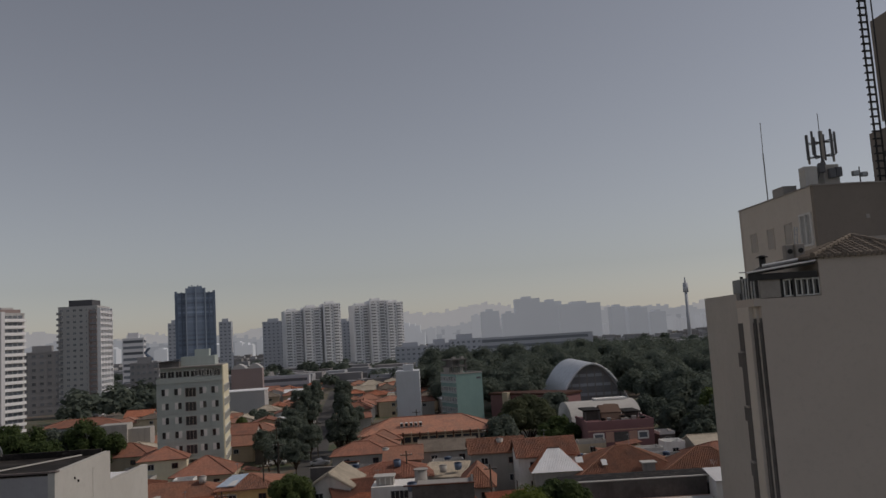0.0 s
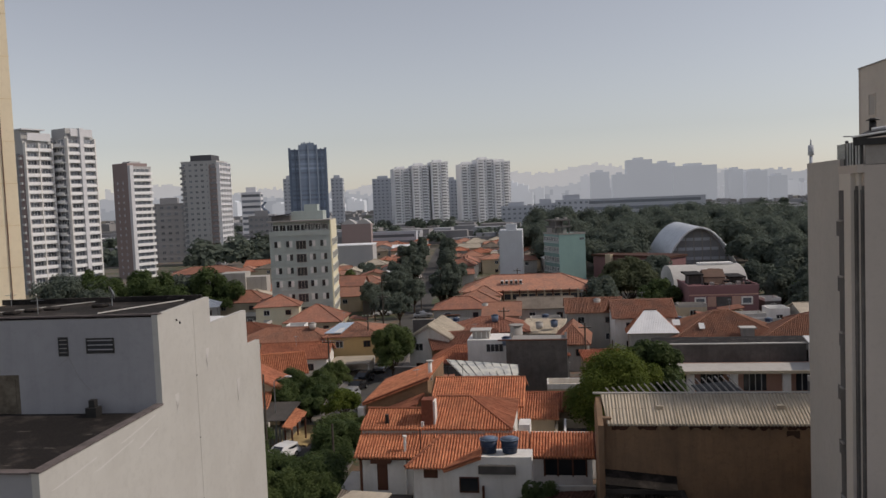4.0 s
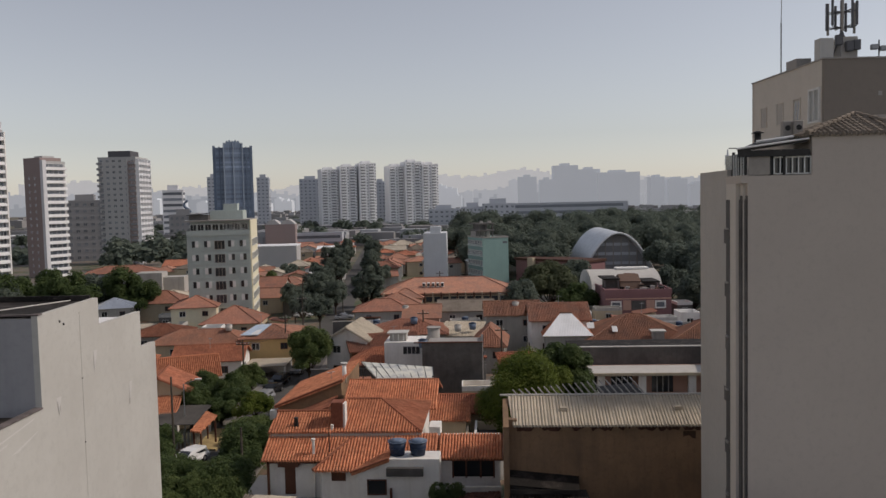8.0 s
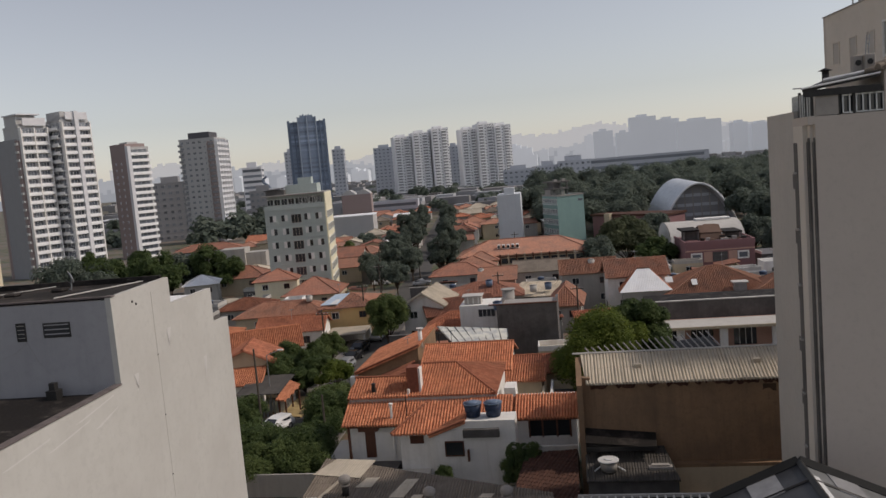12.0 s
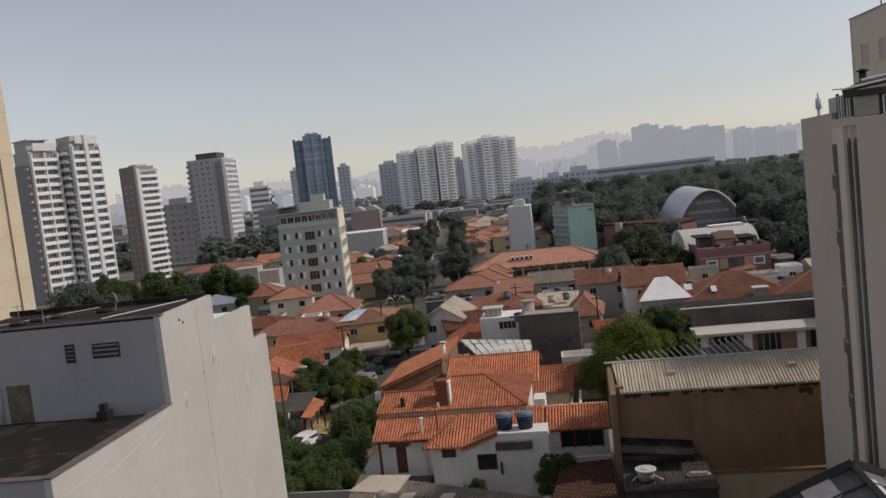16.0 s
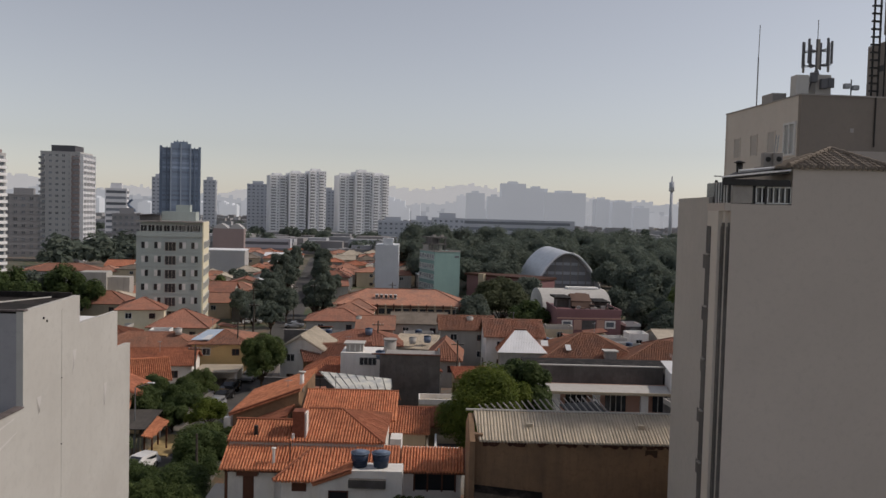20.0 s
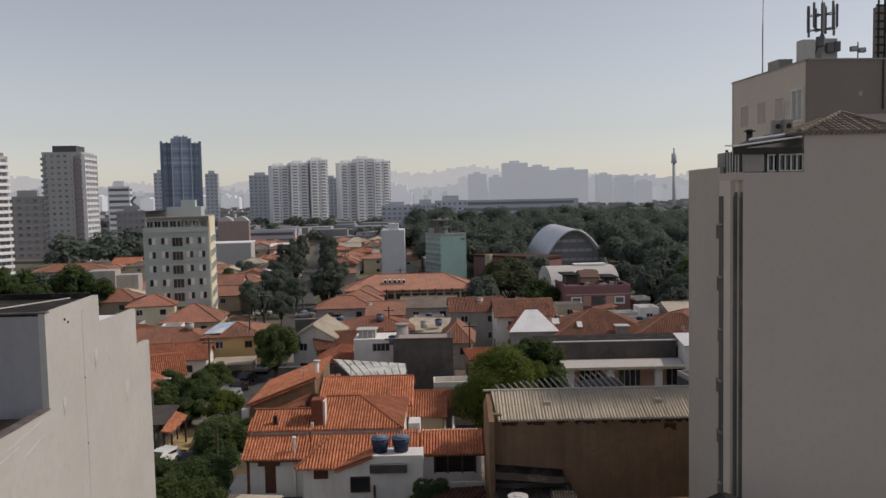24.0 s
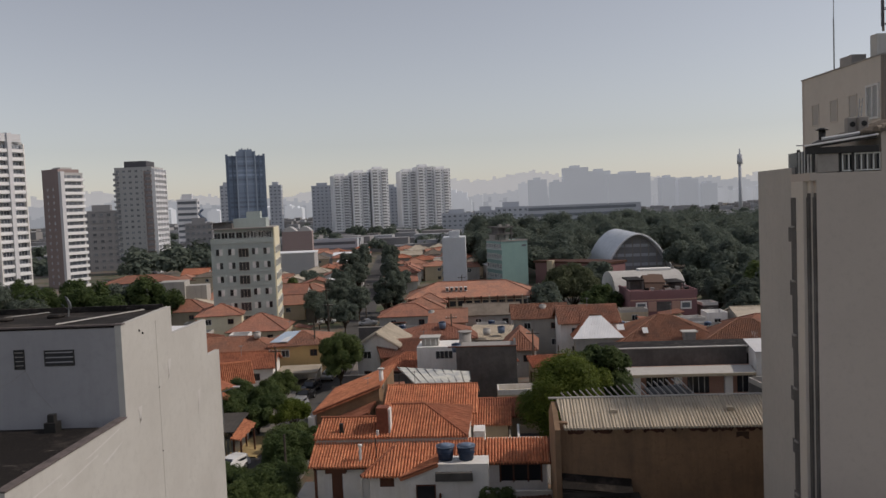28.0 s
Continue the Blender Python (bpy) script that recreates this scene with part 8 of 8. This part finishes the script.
for s in (-3, 3):
    bm = bmesh.new()
    vs = [(s - 3 + 6 * i / 10, 17.4 + 1.9 * math.sin(math.pi * i / 10)) for i in range(11)]
    a = [bm.verts.new((x, -4.05, z)) for x, z in vs]
    b = [bm.verts.new((x, 6, z)) for x, z in vs]
    bm.faces.new(a)
    bm.faces.new(b[::-1])
    for i in range(10):
        bm.faces.new((a[i], a[i + 1], b[i + 1], b[i]))
    part("arched_gable", bm, M["far_stone"], ba)
wh2 = thing("white_warehouse", "white low warehouse behind the apartment block", "warehouse", pose(-75, 282, 0, 0, 0, 8))
part("wall", boxes((-9, 7, 0, 14, 0, 10.4)), M["far_stone"], wh2)
part("roof", boxes((-9.3, 7.3, -0.3, 14.3, 10.4, 10.7)), M["sheet_white"], wh2)
tower("long low dark building beyond the roofs", -88, 412, 6, 24, 10, 9.6, "far_grey", 3, "s", "strips", top=False)
for x, y, w_, h in ((-32, 560, 22, 19), (-12, 565, 16, 20), (6, 562, 22, 22)):
    tower("grey mid-rise office block", x, y, 4, w_, 14, h, "far_grey", 6, "s", "windows", cols=6)
tower("long low grey institute building behind the park", 67, 700, -4, 100, 16, 21, "far_grey", 4, "s", "strips", top=False, cols=1)
for x, y, w_, h in ((-150, 236, 26, 8.5),):
    house("long low house with an orange roof below the towers", -110, 236, 20, 11, 6.2, 8.0, "x", "hip", "far_dim", "clay_dull", 24)
hut = thing("white_hut", "grey-white rooftop hut above the tiled houses", "building", pose(-80.5, 188, 0, 0, 0, 10))
part("wall", boxes((-3.2, 3.0, 0, 6, 0, 9.6)), M["house_grey"], hut)
part("wall", boxes((3.0, 8.0, 1, 6, 0, 8.4)), M["house_grey"], hut)

# sheds, lean-tos and yard walls in the gaps between the houses
TAKEN = [(3.0, 80, 7, 12), (-23.6, 112, 4, 4), (-2.3, 102, 4.6, 5), (-8.9, 106, 4, 4), (24, 105, 13, 9), (13.8, 124, 4, 5), (31.4, 169, 8.5, 8), (33, 191, 9, 9), (15.8, 187, 7, 7), (-52.6, 166, 9, 11), (-30.6, 115.5, 4, 4), (-80, 190, 6, 5), (12.5, 62, 10, 6)]
r4 = random.Random(91)
made = 0
for _ in range(2600):
    x, y = r4.uniform(-66, 44), r4.uniform(92, 186)
    w_, d_ = r4.uniform(2.6, 5.4), r4.uniform(2.4, 5.0)
    sx = -24.8 - max(0, y - 105) * 0.108
    if abs(x - sx) < 6.2 + w_ / 2 or abs(y - (190 - (x + 34) * 0.15)) < 5.5 + d_ / 2 or made >= 62:
        continue
    if any(abs(x - a) < w_ / 2 + c + 0.35 and abs(y - b) < d_ / 2 + e_ + 0.35 for a, b, c, e_ in PLOTS + TAKEN):
        continue
    made += 1
    e = r4.uniform(2.3, 3.6)
    kind_ = r4.randrange(5)
    if kind_ < 3:
        house("small lean-to shed in a back yard", x, y, w_, d_, e, e + r4.uniform(0.35, 0.8), r4.choice("nesw"), "lean", r4.choice(("house_white", "house_grey", "brown_wall", "house_beige")), r4.choice(("clay_dull", "fibre", "fibre_dark", "clay_old")), r4.uniform(0, 8), near=y < 130, wins=1, over=0.25, name="lean_to_shed", group="back-yard sheds")
        continue
    PLOTS.append((x, y, w_ / 2, d_ / 2))
    tr = thing("roof_terrace", "flat-roofed back-yard annexe with a low parapet", "annexe", pose(x, y, 0, 0, 0, r4.uniform(0, 8)), "flat back-yard annexes")
    part("wall", boxes((-w_ / 2, w_ / 2, -d_ / 2, d_ / 2, 0, e)), M[r4.choice(("house_white", "concrete", "dark_wall", "house_beige"))], tr)
    part("parapet", boxes((-w_ / 2, w_ / 2, -d_ / 2, -d_ / 2 + 0.15, e, e + 0.6), (-w_ / 2, w_ / 2, d_ / 2 - 0.15, d_ / 2, e, e + 0.6), (-w_ / 2, -w_ / 2 + 0.15, -d_ / 2 + 0.15, d_ / 2 - 0.15, e, e + 0.6), (w_ / 2 - 0.15, w_ / 2, -d_ / 2 + 0.15, d_ / 2 - 0.15, e, e + 0.6)), M[r4.choice(("house_white", "concrete_light", "house_grey"))], tr)
    put_mesh("window", house_win, tr, pose(0, -d_ / 2 - 0.003, e - 1.6))
    if kind_ == 4:
        tk = thing("roof_tank", "round blue plastic water tank on a flat annexe", "water tank", pose(x, y, e), "tanks among the roofs")
        part("body", cyl(bmesh.new(), 0, 0, 0, 0.9, 0.55, 0.65, 14), M["blue_tank"], tk)
        part("lid", cyl(bmesh.new(), 0, 0, 0.9, 1.05, 0.68, 0.25, 14), M["blue_lid"], tk)

# houses filling the blocks beyond
rnd = random.Random(12)
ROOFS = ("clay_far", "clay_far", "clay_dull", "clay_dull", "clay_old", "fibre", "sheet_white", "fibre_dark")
WALLS = ("house_white", "house_beige", "house_grey", "house_beige")
for row in range(19):
    y = 186 + row * 12.4
    for col in range(17):
        x = -112 + col * 10 + rnd.uniform(-1.6, 1.6)
        sx = -33 - (y - 190) * 0.145
        if abs(x - sx) < 8 or (x > -26 and y < 262) or (x > 4) or (x < -78 and y < 262) or (-92 < x < -64 and y > 270 and y < 335):
            continue
        if -64 < x < -42 and y < 182:
            continue
        e = rnd.uniform(3.2, 5.4)
        house("terracotta-roofed house in the dense blocks", x, y + rnd.uniform(-2, 2), rnd.uniform(6.5, 9.8), rnd.uniform(7, 11), e, e + rnd.uniform(1.1, 2.2), rnd.choice("xy"), rnd.choice(("hip", "gable")), rnd.choice(WALLS), rnd.choice(ROOFS), rnd.uniform(4, 12), wins=1, group="houses of the far blocks")

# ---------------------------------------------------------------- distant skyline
def backdrop_haze_paint(name, col, glow):
    """The far city, a plain backdrop whose haze is put into colour and glow."""
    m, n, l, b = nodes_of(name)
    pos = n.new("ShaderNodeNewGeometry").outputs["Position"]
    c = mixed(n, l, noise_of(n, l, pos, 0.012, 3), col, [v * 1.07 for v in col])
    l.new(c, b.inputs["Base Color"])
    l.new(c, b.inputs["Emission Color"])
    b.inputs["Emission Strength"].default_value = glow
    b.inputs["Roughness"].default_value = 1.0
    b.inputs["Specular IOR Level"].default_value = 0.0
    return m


# each farther layer is paler and glows more, as thicker haze
M["backdrop_near"] = backdrop_haze_paint("backdrop_city_near", (0.305, 0.325, 0.352), 0.76)
M["backdrop_far"] = backdrop_haze_paint("backdrop_city_far", (0.345, 0.362, 0.385), 0.85)
M["backdrop_last"] = backdrop_haze_paint("backdrop_city_last", (0.40, 0.405, 0.41), 0.95)


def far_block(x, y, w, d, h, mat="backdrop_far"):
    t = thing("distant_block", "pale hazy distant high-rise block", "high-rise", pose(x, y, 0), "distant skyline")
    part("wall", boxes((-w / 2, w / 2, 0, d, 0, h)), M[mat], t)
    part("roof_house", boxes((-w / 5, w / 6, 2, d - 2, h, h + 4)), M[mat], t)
    return t


vs, fs = [], []
for i in range(900):
    y = 440 + 1500 * rnd.random() ** 1.6
    x = rnd.uniform(-0.62, 0.36) * y
    if 4 < x < 190 and y < 450:
        continue
    w, d_, h = rnd.uniform(8, 26), rnd.uniform(8, 20), rnd.uniform(4, 11)
    k = len(vs)
    vs += [(x + sx * w / 2, y + sy * d_ / 2, z) for z in (0, h) for sx, sy in ((-1, -1), (1, -1), (1, 1), (-1, 1))]
    fs += [tuple(k + j for j in q) for q in ((0, 1, 5, 4), (1, 2, 6, 5), (2, 3, 7, 6), (3, 0, 4, 7), (4, 5, 6, 7))]
me = bpy.data.meshes.new("distant_roofs")
me.from_pydata(vs, [], fs)
dr_m, dn, dl, db = nodes_of("distant_roof_paint")
dg = dn.new("ShaderNodeNewGeometry")
dl.new(mixed(dn, dl, dg.outputs["Random Per Island"], (0.22, 0.205, 0.20), (0.40, 0.41, 0.43)), db.inputs["Base Color"])
db.inputs["Roughness"].default_value = 0.9
me.materials.append(dr_m)
tagged(new("distant_roofs", me), "low pale roofs of the distant town", "roofs", kind="stuff")
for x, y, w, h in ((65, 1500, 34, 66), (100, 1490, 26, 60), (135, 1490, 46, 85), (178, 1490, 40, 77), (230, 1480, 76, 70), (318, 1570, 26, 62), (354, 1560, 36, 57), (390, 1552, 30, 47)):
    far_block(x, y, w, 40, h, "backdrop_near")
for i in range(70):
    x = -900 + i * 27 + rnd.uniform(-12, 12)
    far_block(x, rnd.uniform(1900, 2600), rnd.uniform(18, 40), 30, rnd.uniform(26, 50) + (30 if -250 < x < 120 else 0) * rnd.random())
rr = random.Random(77)
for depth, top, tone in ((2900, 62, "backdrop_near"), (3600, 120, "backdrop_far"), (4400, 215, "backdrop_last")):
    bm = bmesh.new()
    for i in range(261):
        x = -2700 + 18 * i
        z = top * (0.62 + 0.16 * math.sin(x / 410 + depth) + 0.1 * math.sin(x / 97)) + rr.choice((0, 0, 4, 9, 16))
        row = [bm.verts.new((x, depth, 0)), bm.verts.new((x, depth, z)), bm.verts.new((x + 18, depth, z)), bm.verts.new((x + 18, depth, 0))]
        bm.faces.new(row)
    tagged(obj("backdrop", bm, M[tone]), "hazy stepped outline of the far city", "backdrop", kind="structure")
mt = thing("radio_mast", "slender distant mast with a thick head", "mast", pose(248, 860, 0))
part("shaft", cyl(bmesh.new(), 0, 0, 0, 56, 2.2, 1.6, 10), M["far_grey"], mt)
part("head", cyl(bmesh.new(), 0, 0, 56, 66, 3.0, 2.6, 10), M["far_grey"], mt)
part("tip", cyl(bmesh.new(), 0, 0, 66, 72, 1.0, 0.6, 8), M["far_grey"], mt)
for x, y, w, h in ((190, 800, 40, 8), (240, 780, 46, 7), (150, 830, 30, 9), (-260, 640, 60, 9), (-300, 520, 50, 8), (-200, 700, 40, 10), (-130, 760, 60, 9)):
    tower("low pale distant warehouse with windows", x, y, 3, w, 20, h, "far_white", 2, "s", "strips", top=False, name="warehouse", group="distant warehouses")
